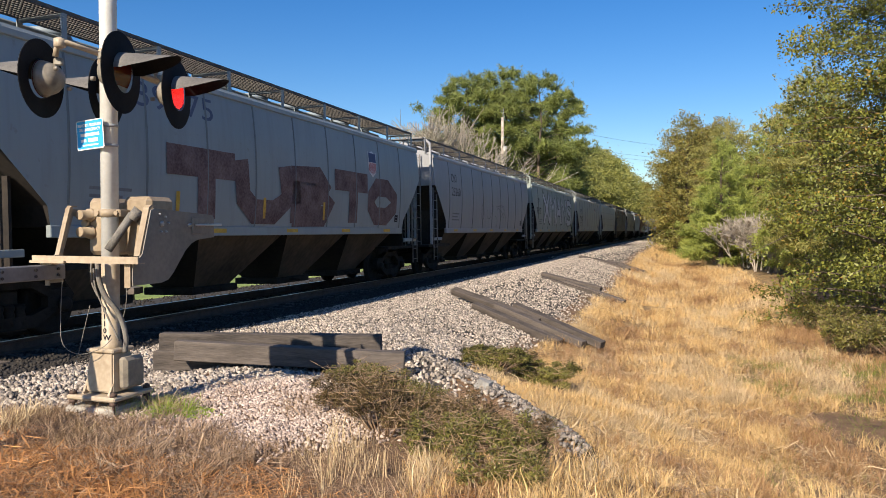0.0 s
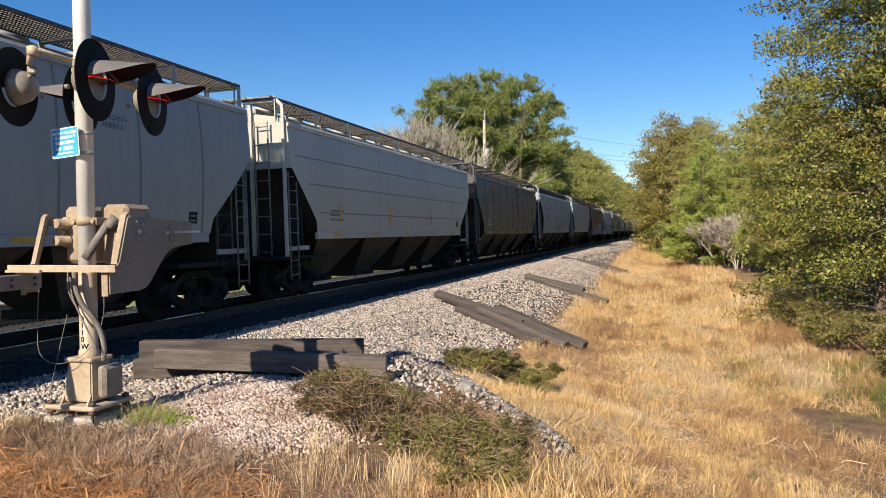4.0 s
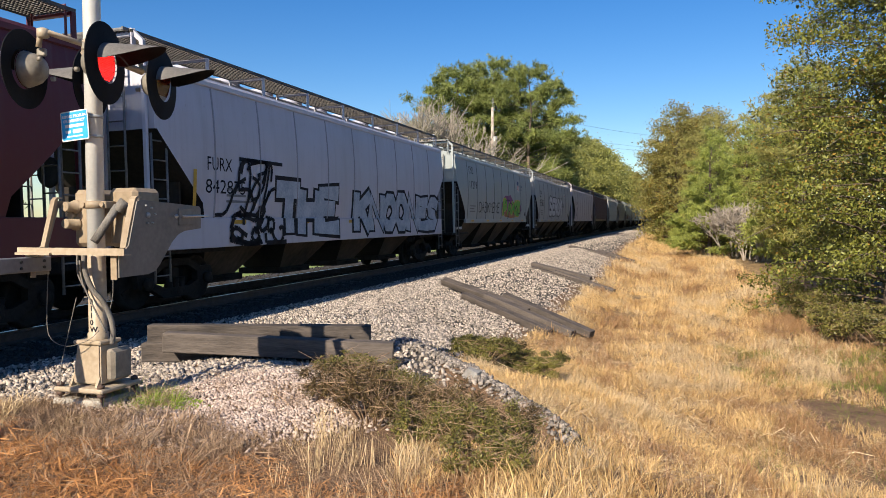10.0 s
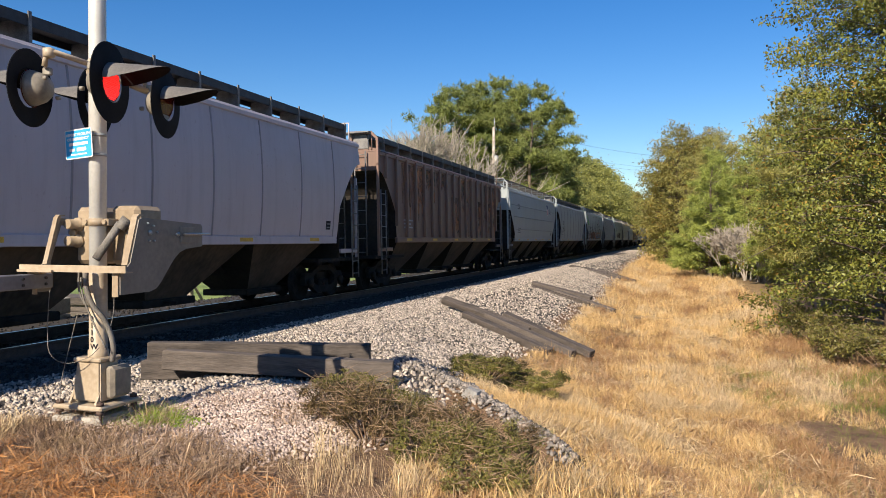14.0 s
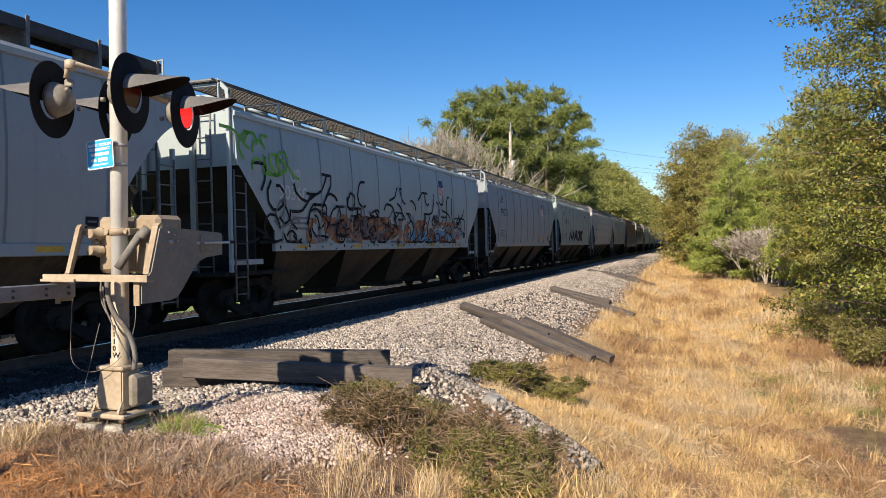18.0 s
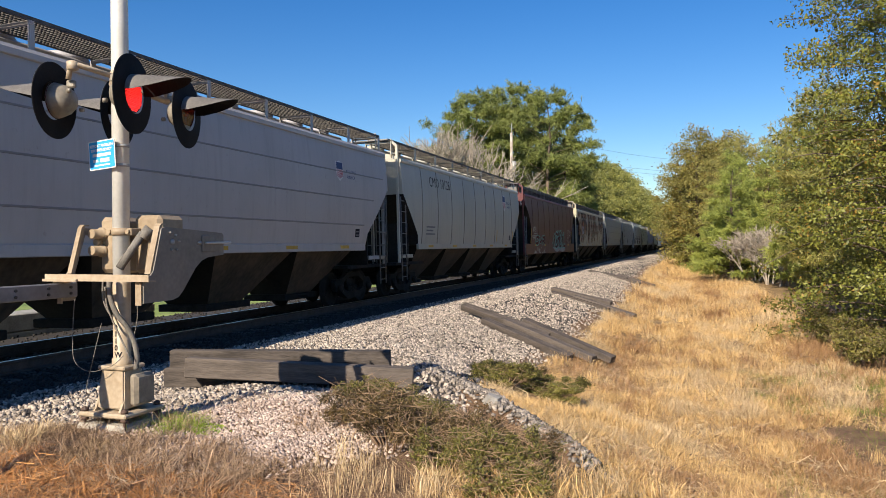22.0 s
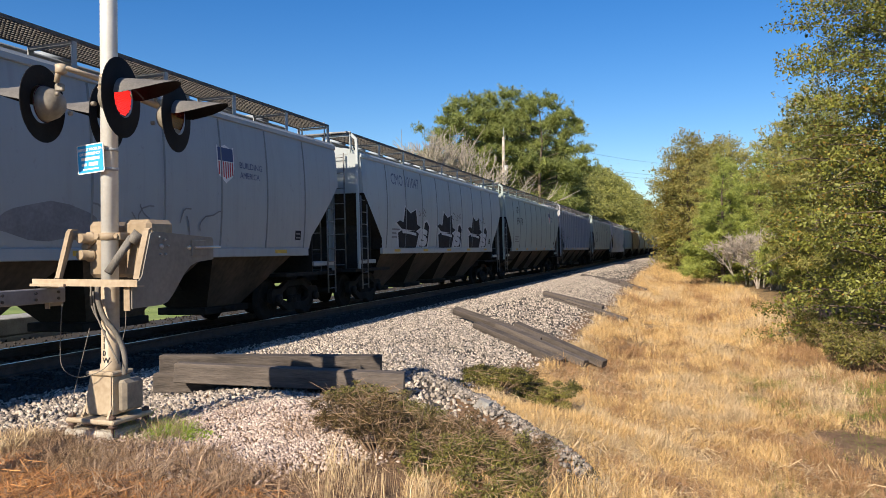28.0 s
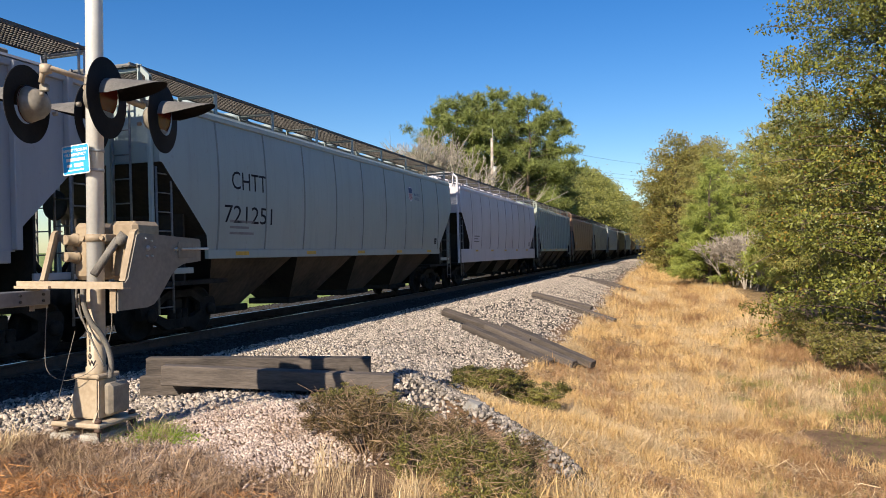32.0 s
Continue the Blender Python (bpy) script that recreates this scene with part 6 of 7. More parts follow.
mark(11, "95861", 2.69, 2.50, 0.46, 0.62)
end_mark(11, ("UP", "95861"))
tag(11, "white bubble graffiti with thick black outline", "SEROK", 6.5, 1.72, 6.3, 1.72, 0.19, G_CHROME, G_BLACK, 0.07, 9, 2)
shield(CARS[11][0], 13.9, 3.35, 0.5, "round")
scrawl(11, "small black tag", 41, 12.9, 2.3, 0.9, 0.5, 5, 0.02, G_BLACK)
scrawl(11, "black scribbles along the sill", 42, 3.6, 1.49, 2.2, 0.12, 9, 0.012, G_BLACK)
scrawl(11, "black scribbles along the sill", 44, 6.6, 1.49, 9.0, 0.12, 22, 0.012, G_BLACK)
mark(12, "CITX", 3.3, 2.95, 0.28)
mark(12, "702210", 3.3, 2.45, 0.28)
end_mark(12, ("CITX", "702210"))
mark(14, "CMO", 3.0, 3.3, 0.32)
shield(CARS[14][0], 13.0, 3.2, 0.8, "long")
mark(15, "CEFX", 3.25, 2.75, 0.30)
mark(15, "350730", 3.2, 2.28, 0.32, 0.75)
end_mark(15, ("CEFX", "350730"))
scrawl(16, "black outlined tags over the side", 51, 1.6, 2.35, 14.8, 0.95, 26, 0.035, G_BLACK)
scrawl(16, "dense orange and brown tags", 53, 4.0, 1.68, 11.6, 0.65, 44, 0.06, G_ORANGE)
scrawl(16, "dense black tags", 54, 1.6, 1.66, 7.0, 0.9, 36, 0.03, G_BLACK)
scrawl(16, "dense black tags", 56, 8.8, 1.66, 7.2, 0.9, 38, 0.026, G_BLACK)
scrawl(16, "grey white tags", 57, 2.2, 1.68, 13.0, 0.9, 26, 0.03, G_GHOST)
scrawl(16, "yellow green scribble", 55, 1.15, 3.1, 1.35, 0.8, 11, 0.035, G_GREEN)
scrawl(16, "black scribbles along the sill", 60, 2.4, 1.49, 13.4, 0.12, 30, 0.016, G_BLACK)
spot(16, "dull brown cloud along the lower side", 58, 4.0, 1.64, 6.0, 0.75, G_BROWN)
spot(16, "dull blue cloud along the lower side", 59, 9.5, 1.64, 6.6, 0.5, G_DEEP, 0.0053)
mark(16, "UP", 2.9, 3.0, 0.3, 0.72, G_WHITE)
mark(16, "90360", 2.4, 2.6, 0.32, 0.78, G_WHITE)
shield(CARS[16][0], 13.1, 3.2, 0.7, "round", False)
shield(CARS[17][0], 12.67, 3.18, 0.78, "round")
mark(17, "UP", 3.0, 3.5, 0.36)
mark(17, "99073", 3.0, 2.9, 0.36)
for y in (12.9, 15.3):
    side_piece("reflective_strip", bars([(0, 0, 0.42, 0.17)]), M_YELLOW, CARS[17][0], y, 1.78, "round", "yellow reflective panel")
mark(18, "UP", 3.12, 3.49, 0.36, 0.85)
mark(18, "112112", 3.44, 2.94, 0.33, 0.9)
tag(18, "black bubble graffiti with pale rims", "NARGE", 5.5, 1.64, 6.5, 1.10, 0.15, G_BLACK, G_CHROME, 0.055, 10, 1, 0.15)
shield(CARS[18][0], 13.4, 3.2, 0.7, "round")
mark(19, "CMO", 2.5, 3.15, 0.32)
mark(19, "104667", 2.5, 2.68, 0.32)
mark(20, "CMO 10128", 3.4, 3.6, 0.34)
shield(CARS[20][0], 13.45, 3.18, 0.74, "round")
for y in (12.3, 15.3):
    upright_strip(20, y, 1.75, 0.5)
mark(21, "NDYX", 2.61, 2.32, 0.28, 0.85, G_CHROME)
mark(21, "843415", 2.50, 1.88, 0.25, 0.78, G_CHROME)
end_mark(21, ("NDYX", "843415"), G_CHROME)
tag(21, "thin pale outline of a signature", "CVR", 3.4, 1.5, 2.9, 0.68, 0.08, G_MAROON, G_TEAL, 0.05, 11, 1, 0.25)
tag(21, "maroon letters with a pale teal outline", "ASHOAL", 8.9, 1.25, 4.5, 1.35, 0.085, G_MAROON, G_TEAL, 0.09, 12, 1, 0.1)
spot(21, "silver drips under the graffiti", 64, 8.9, 1.09, 2.6, 0.42, G_SILVER)
spot(21, "silver drips under the graffiti", 65, 11.0, 1.09, 2.6, 0.34, G_SILVER, 0.0053)
scrawl(21, "white hand lettering along the sill", 61, 3.0, 1.12, 3.4, 0.3, 14, 0.022, G_CHROME)
scrawl(21, "white flecks on the side", 63, 13.9, 1.7, 1.6, 0.9, 9, 0.012, G_CHROME)
upright_strip(21, 2.15, 1.7, 0.8)
upright_strip(21, 16.0, 1.7, 0.8)
def streaks(k, seed, count, y0, y1, mat, lo, hi):
    """Rust that runs down from the eave in ragged bands."""
    rng = random.Random(seed)
    car, kind = CARS[k][0], CARS[k][3]
    for j in range(count):
        w, top = rng.uniform(0.3, 1.6), rng.choice((4.12, 4.12, 3.3))
        long = rng.uniform(lo, hi)
        n = max(3, int(w / 0.07))
        pts = [(w * q / n, 0.0) for q in range(n + 1)] + [(w * (1 - q / n), -min(long * rng.uniform(0.55, 1.0), top - SILL - 0.05)) for q in range(n + 1)]
        bm = bmesh.new()
        up = [bm.verts.new((x, y, 0)) for x, y in pts[:n + 1]]
        dn = [bm.verts.new((x, y, 0)) for x, y in reversed(pts[n + 1:])]
        for q in range(n):
            bm.faces.new((dn[q], dn[q + 1], up[q + 1], up[q]))
        side_piece("rust_streak", bm, mat, car, rng.uniform(y0, y1), top, kind, "ragged brown rust streak", lift=0.0022 + 0.00007 * j)


streaks(22, 5, 42, 1.2, 16.8, G_RUST, 1.0, 2.45)
mark(22, "UP", 3.5, 2.53, 0.32, 0.85, G_BLACK)
mark(22, "100220", 3.1, 2.1, 0.22, 0.8, G_BLACK)
side_piece("paint_patch", bars([(0, 0, 0.95, 0.62)]), tone("pale_patch", (0.30, 0.33, 0.37), (0.38, 0.41, 0.45)), CARS[22][0], 3.35, 2.42, "round", "pale grey repainted patch", lift=0.0042)
streaks(13, 9, 18, 2.2, 15.6, G_RUST, 0.5, 2.3)
streaks(5, 11, 10, 1.6, 16, G_RUST, 0.3, 0.9)
mark(24, "CHTT", 2.7, 3.1, 0.38)
mark(24, "721005", 2.6, 2.45, 0.40)
shield(CARS[24][0], 12.39, 2.92, 0.72, "round")
spot(24, "dark smeared tag low on the side", 81, 7.4, 1.72, 2.1, 0.6, G_GHOST)
scrawl(24, "thin dark tag low on the side", 82, 9.6, 1.75, 2.4, 0.6, 8, 0.014, G_GHOST)
mark(25, "CMO 101047", 3.0, 3.6, 0.34, 0.72, G_FADEBLUE)


def polygon(pts, sx, sy):
    bm = bmesh.new()
    bm.faces.new([bm.verts.new((x * sx, y * sy, 0)) for x, y in pts])
    return bm


HAT = [(0.26, 0.62), (0.34, 1.0), (0.55, 0.86), (0.78, 0.96), (0.84, 0.60), (1.0, 0.52), (0.80, 0.42), (0.20, 0.46), (0.0, 0.60), (0.12, 0.66)]
FACE = [(0.14, 0.0), (0.84, 0.0), (0.92, 0.36), (0.80, 0.42), (0.20, 0.42), (0.06, 0.36)]
for j in range(3):
    y = 3.35 + 3.95 * j
    for shape, high, mat, lift in ((HAT, 1.30, G_BLACK, 0.009), (FACE, 1.30, G_BLACK, 0.010)):
        mid = (sum(q[0] for q in shape) / len(shape), sum(q[1] for q in shape) / len(shape))
        rim = [(mid[0] + (q[0] - mid[0]) * 1.13, mid[1] + (q[1] - mid[1]) * 1.16) for q in shape]
        rim = [(a, max(0.0, b)) for a, b in rim]
        side_piece("graffiti_outline", polygon(rim, 2.2, high), G_CHROME, CARS[25][0], y, 1.64, "round", "pale rim of a dark painted shape", lift=lift - 0.004)
        side_piece("graffiti", polygon(shape, 2.2, high), mat, CARS[25][0], y, 1.645, "round", "dark painted hat and face", lift=lift)
    side_piece("graffiti", polygon([(0.22, 0.44), (0.80, 0.38), (0.82, 0.30), (0.50, 0.35), (0.24, 0.36)], 2.2, 1.3), G_CHROME, CARS[25][0], y, 1.64, "round", "pale bar on the painted shape", lift=0.013)
    side_piece("graffiti_outline", polygon([(0.0, 0.0), (0.9, 0.0), (1.0, 0.75), (0.72, 0.98), (0.42, 0.90), (0.30, 0.50), (0.05, 0.30)], 1.1, 1.0), G_CHROME, CARS[25][0], y + 2.05, 1.64, "round", "pale rim of a dark painted shape", lift=0.0054)
    side_piece("graffiti", polygon([(0.1, 0.04), (0.82, 0.04), (0.92, 0.72), (0.70, 0.90), (0.5, 0.84), (0.40, 0.44), (0.14, 0.24)], 1.1, 1.0), G_BLACK, CARS[25][0], y + 2.05, 1.64, "round", "dark painted shape", lift=0.0092)
    side_piece("graffiti", hand_letters("S", 0.8, 0.62, 0.09, 3, 2), G_CHROME, CARS[25][0], y + 2.1, 1.68, "round", "pale letter on the painted shape", lift=0.013)
    scrawl(25, "small dark tag above the painted shapes", 90 + j, y + 2.0, 2.72, 0.8, 0.26, 6, 0.018, G_GHOST)
mark(26, "UP", 3.4, 3.46, 0.36)
mark(26, "99474", 3.38, 2.87, 0.38, 0.8)
shield(CARS[26][0], 13.0, 3.2, 0.72, "round")
for text, y, z in (("U", 3.62, 2.79), ("P", 4.36, 2.79), ("89", 3.42, 2.20), ("98", 4.36, 2.20), ("6", 5.32, 2.20)):
    mark(27, text, y, z, 0.40, 0.88)
shield(CARS[27][0], 8.78, 2.85, 0.66, "flat", False)
scrawl(27, "black scribbled tags", 73, 1.3, 2.05, 1.5, 0.8, 9, 0.02, G_BLACK)
mark(28, "CHTT", 3.06, 2.87, 0.37, 0.9)
mark(28, "721251", 2.80, 2.18, 0.36, 0.85)
# shields that stand small on plain cars
for k in (2, 3, 7, 19, 28):
    shield(CARS[k][0], 13.6, 3.25, 0.5, "long" if CARS[k][3] == "long" else "round")
# small data panels and reflective strips on every near car
for k in range(32):
    car, s, length, kind, deep = CARS[k]
    pale = k in (5, 8, 13, 21, 31)
    ink = G_SILVER if pale else G_GHOST
    side_piece("data_line", bars([(0, 0.24 - 0.12 * j, 0.9 - 0.2 * (j % 2), 0.05) for j in range(3)]), ink, car, 3.0, 1.95, kind, "small lines of data")["kind"] = "stuff"
    side_piece("data_panel", bars([(0, 0, 0.26, 0.22)]), G_BLACK, car, length - 2.9, 1.82, kind, "small dark stencil panel", lift=0.006)
    side_piece("data_line", bars([(0.04, 0.04, 0.18, 0.03), (0.04, 0.13, 0.18, 0.03)]), G_GHOST, car, length - 2.9, 1.82, kind, "white stencil lines", lift=0.009)["kind"] = "stuff"
    w = side_x(SILL, kind) + 0.0475
    for j in range(5):
        bm = bars([(0, 0, 0.5, 0.08)])
        for v in bm.verts:
            v.co = Vector((w, 3.2 + (length - 7.0) * j / 4 + v.co.x, SILL - 0.10 + v.co.y))
        part("reflective_strip", bm, M_YELLOW, car, "yellow reflective strip")


# ---- crossing signal with its gate ----
MX, MY, MZ = 4.79, 4.95, 0.10
sig = thing("crossing_signal", "crossing signal mast with flashing red lamps and a gate", "crossing signal", pose(MX + 0.03, MY, MZ))


def at(x, y, z):
    return Vector((x - MX, y - MY, z - MZ))


bm = bmesh.new()
turned(bm, [(0.068, 0.50), (0.068, 4.95), (0.05, 4.99), (0.01, 5.0)], 28)
mast = part("mast", bm, M_ALU, sig, "bright aluminium pole")
bm = bmesh.new()
turned(bm, [(0.080, 0.48), (0.080, 0.60), (0.070, 0.61), (0.0705, 1.22), (0.068, 1.25)], 28)
part("mast_sleeve", bm, M_BEIGE, sig, "beige painted lower mast")
for k, ch in enumerate("0110W"):
    me = letters(ch, 0.060, 1, 0.002)
    c0 = 0.021
    ob = new("stencil_character", me)
    me.materials.append(M_LETTER)
    for v in me.vertices:
        a = radians(-84) + (v.co.x - c0) / 0.0712
        v.co = Vector((0.0722 * math.cos(a), 0.0722 * math.sin(a), v.co.y))
    ob.parent = sig
    ob.location = (0, 0, 0.845 - k * 0.057)
M_CAST = material("cast_housing", (0.15, 0.13, 0.10), (0.30, 0.27, 0.22), 4, 0.5, 0.1, 0.1, 25)
M_OLD = material("weathered_enamel", (0.16, 0.135, 0.105), (0.30, 0.26, 0.20), 5, 0.7, 0, 0.2, 30)
# cast base and junction box
bm = bmesh.new()
lo = [(-0.16, -0.13), (0.13, -0.13), (0.13, 0.14), (-0.16, 0.14)]
hi = [(-0.125, -0.10), (0.105, -0.10), (0.105, 0.11), (-0.125, 0.11)]
a = [bm.verts.new((x, y, 0.20)) for x, y in lo]
b = [bm.verts.new((x, y, 0.52)) for x, y in hi]
bm.faces.new(a[::-1])
bm.faces.new(b)
for k in range(4):
    bm.faces.new((a[k], a[(k + 1) % 4], b[(k + 1) % 4], b[k]))
bmesh.ops.bevel(bm, geom=bm.edges[:], offset=0.012, segments=2, affect="EDGES")
box(bm, -0.15, 0.125, -0.12, 0.13, 0.515, 0.55, 0.01)
for x in (-0.155, 0.10):
    plate(bm, [(-0.16, 0.185), (-0.10, 0.185), (-0.10, 0.30)], 0.02, "x", x)
part("mast_base", bm, M_BEIGE, sig, "cast beige mast base")
bm = bmesh.new()
box(bm, 0.125, 0.20, -0.07, 0.15, 0.22, 0.48, 0.02)
box(bm, 0.20, 0.212, -0.055, 0.135, 0.24, 0.46, 0.006)
part("junction_box", bm, M_OLD, sig, "weathered junction box with a hinged door")
bm = bmesh.new()
box(bm, -0.26, 0.22, -0.22, 0.24, 0.145, 0.185, 0.012)
part("base_plate", bm, M_BEIGE, sig)
for x, y in ((-0.22, -0.18), (0.18, -0.18), (-0.22, 0.2), (0.18, 0.2)):
    bm = bmesh.new()
    tube(bm, (x, y, 0.0), (x, y, 0.222), 0.012, n=8)
    turned(bm, [(0.03, 0.186), (0.03, 0.212)], 6, pose(x, y, 0))
    turned(bm, [(0.032, 0.115), (0.032, 0.143)], 6, pose(x, y, 0))
    part("anchor_bolt", bm, M_RAIL, sig)
foot = thing("concrete_footing", "weathered concrete footing under the signal mast", "footing", pose(MX, MY, 0))
bm = bmesh.new()
box(bm, -0.25, 0.22, -0.22, 0.24, -0.35, 0.19, 0.02)
part("footing_block", bm, material("old_concrete", (0.30, 0.27, 0.22), (0.52, 0.48, 0.41), 6, 0.95, 0, 0.6), foot)
# emergency sign
sg = part("emergency_sign", plate(bmesh.new(), [(-0.135, -0.12), (-0.145, -0.11), (-0.145, 0.11), (-0.135, 0.12), (0.135, 0.12), (0.145, 0.11), (0.145, -0.11), (0.135, -0.12)], 0.004, "z"), M_WHITE, sig, "blue emergency notice plate with a white rim",
          m=Matrix.Translation(at(4.69, 4.855, 2.385)) @ pose(0, 0, 0, 90, 0, -4) @ pose(0, 0, 0, 0, 0, 4))
bm = bmesh.new()
plate(bm, [(-0.135, -0.104), (-0.129, -0.11), (0.129, -0.11), (0.135, -0.104), (0.135, 0.104), (0.129, 0.11), (-0.129, 0.11), (-0.135, 0.104)], 0.002, "z", 0.004)
part("blue_field", bm, material("sign_blue", (0.03, 0.33, 0.66), (0.06, 0.42, 0.78), 6, 0.85, 0, 0, spec=0.15), sg)
for body, y, size in (("REPORT PROBLEM", 0.066, 0.031), ("OR EMERGENCY", 0.030, 0.031)):
    me = letters(body, size, 1.0, 0.0012)
    w = max(v.co.x for v in me.vertices)
    for v in me.vertices:
        v.co = Vector(((v.co.x - w / 2), v.co.y + y, 0.0068))
    me.materials.append(M_WHITE)
    ob = new("sign_lettering", me)
    ob.parent = sg
for y, w, h, x in ((0.0, 0.20, 0.024, 0), (-0.046, 0.055, 0.022, -0.07), (-0.046, 0.10, 0.03, 0.03), (-0.085, 0.17, 0.012, 0)):
    bm = bmesh.new()
    box(bm, x - w / 2, x + w / 2, y - h / 2, y + h / 2, 0.006, 0.0066)
    part("sign_bar", bm, M_WHITE, sg)
bm = bmesh.new()
for z in (2.30, 2.46):
    turned(bm, [(0.067, z - MZ - 0.012), (0.072, z - MZ - 0.012), (0.072, z - MZ + 0.012), (0.068, z - MZ + 0.012)], 20)
    box(bm, -0.14, 0.0, -0.082, -0.072, z - MZ - 0.01, z - MZ + 0.01)
part("sign_band", bm, M_GALV, sig)

# crossbuck boards at the top of the mast
for lean in (45, -45):
    bm = bmesh.new()
    box(bm, -0.012, 0.012, -0.61, 0.61, -0.115, 0.115, 0.004)
    part("crossbuck_board", bm, M_WHITE, sig, "white crossbuck board", m=Matrix.Translation((0.09 + (0.03 if lean > 0 else 0), 0, 4.42)) @ pose(0, 0, 0, lean, 0, 15))
# lamps: face along local z, up along local y
YAW = 15.0


def lamp(x, y, z, turn, lit):
    m = Matrix.Translation(at(x, y, z)) @ Matrix.Rotation(radians(turn), 4, "Z") @ Matrix.Rotation(radians(90), 4, "Y") @ Matrix.Rotation(radians(90), 4, "Z")
    bm = bmesh.new()
    n = 40
    ro, ri = 0.305, 0.15
    rings = []
    for r, zz in ((ri, 0.0), (ro, -0.015), (ro, -0.021), (ri + 0.005, -0.006)):
        rings.append([bm.verts.new((r * math.cos(k * math.tau / n), r * math.sin(k * math.tau / n), zz)) for k in range(n)])
    for a, b in zip(rings, rings[1:] + rings[:1]):
        for k in range(n):
            bm.faces.new((a[k], a[(k + 1) % n], b[(k + 1) % n], b[k]))
    lp = part("lamp_background", bm, M_HOOD, sig, "round black background disc", m=m)
    bm = bmesh.new()
    turned(bm, [(0.02, -0.175), (0.08, -0.165), (0.115, -0.12), (0.135, -0.06), (0.145, -0.022)], 24)
    box(bm, -0.02, 0.02, 0.10, 0.16, -0.19, -0.12, 0.008)
    turned(bm, [(0.018, 0), (0.018, 0.03)], 8, pose(0.09, 0.06, -0.205))
    turned(bm, [(0.018, 0), (0.018, 0.03)], 8, pose(-0.09, -0.06, -0.205))
    part("lamp_housing", bm, M_CAST, lp, "grey beige cast lamp housing")
    bm = bmesh.new()
    # sloped hood: upper half round, long at the top
    rows = []
    for j in range(25):
        ang = radians(4 + 172 * j / 24)
        reach = 0.44 * max(0.04, math.sin((ang - radians(4)) / radians(172) * math.pi)) ** 0.6
        rows.append([((0.163 + 0.012 * f) * math.cos(ang), (0.150 - 0.035 * f) * math.sin(ang), reach * f) for f in (0, 0.25, 0.5, 0.75, 1)])
    sheet(bm, rows)
    sheet(bm, [[(x * 0.975, y * 0.965, z) for x, y, z in r] for r in rows])
    for f in bm.faces:
        f.smooth = True
    hood = part("hood", bm, M_HOODTOP, lp, "weathered grey black hood")
    hood.data.materials.append(M_HOOD)
    for p in hood.data.polygons:
        if p.index >= len(hood.data.polygons) // 2:
            p.material_index = 1
    bm = bmesh.new()
    turned(bm, [(0.149, -0.03), (0.12, -0.034), (0.02, -0.036)], 24)
    part("lens", bm, plain("dark_red_lens", (0.10, 0.012, 0.008), 0.25) if "dark_red_lens" not in bpy.data.materials else bpy.data.materials["dark_red_lens"], lp, "dark red lens")
    if lit:
        bm = bmesh.new()
        # lit element: rows of small round lights on a pivoting disc
        turned(bm, [(0.142, -0.004), (0.142, 0.0)], 24)
        el = part("lamp_element", bm, bpy.data.materials["dark_red_lens"], lp, "pivoting disc with glowing red points", m=pose(0, 0, -0.012))
        vv, ff = [], []
        for i in range(-9, 10):
            for j in range(-9, 10):
                px, py = 0.0152 * (i + 0.5 * (j % 2)), 0.0138 * j
                if math.hypot(px, py) < 0.134:
                    b0 = len(vv)
                    vv += [(px + 0.0072 * math.cos(q * math.tau / 6), py + 0.0072 * math.sin(q * math.tau / 6), 0.0035) for q in range(6)] + [(px, py, 0.006)]
                    ff += [(b0 + q, b0 + (q + 1) % 6, b0 + 6) for q in range(6)]
        me = mesh_of("red_points", vv, ff, M_GLOW)
        bmj = bmesh.new()
        bmj.from_mesh(el.data)
        nf = len(bmj.faces)
        bmj.from_mesh(me)
        bmj.faces.ensure_lookup_table()
        for f in bmj.faces[nf:]:
            f.material_index = 1
        bmj.to_mesh(el.data)
        bmj.free()
        el.data.materials.append(M_GLOW)
        LAMPS.append(el)
    return lp


M_GLOW = plain("red_signal_light", (1.0, 0.025, 0.02), 0.4, 0, 1.25)
LAMPS = []
lamp(5.23, 4.62, 2.80, YAW, True)
lamp(5.07, 5.47, 2.80, YAW, True)
lamp(4.44, 4.60, 2.80, 180 + YAW, False)
lamp(4.44, 5.29, 2.81, 180 + YAW, False)
# cross arms
bm = bmesh.new()
bent(bm, [at(4.80, 4.92, 3.02), at(4.68, 4.62, 3.07), at(4.62, 4.60, 3.07), at(4.60, 4.60, 2.96)], 0.022, 10)
turned(bm, [(0.02, -0.04), (0.045, -0.03), (0.045, 0.03), (0.02, 0.04)], 14, Matrix.Translation(at(4.64, 4.605, 3.065)))
part("lamp_arm", bm, M_BEIGE, sig, "beige pipe arm")
bm = bmesh.new()
bent(bm, [at(4.80, 4.98, 3.02), at(4.72, 5.40, 3.05), at(4.86, 5.42, 3.05), at(4.88, 5.42, 2.93)], 0.022, 10)
turned(bm, [(0.02, -0.04), (0.045, -0.03), (0.045, 0.03), (0.02, 0.04)], 14, Matrix.Translation(at(4.80, 5.40, 3.05)))
part("lamp_arm", bm, M_BEIGE, sig, "beige pipe arm")
bm = bmesh.new()
turned(bm, [(0.068, 2.80), (0.080, 2.82), (0.080, 2.96), (0.068, 2.98)], 20)
bent(bm, [(0.06, -0.06, 2.86), (0.2, -0.30, 2.80)], 0.03, 8)
bent(bm, [(0.06, 0.06, 2.86), (0.12, 0.44, 2.80)], 0.03, 8)
part("arm_clamp", bm, M_BEIGE, sig, "cast clamp on the mast")

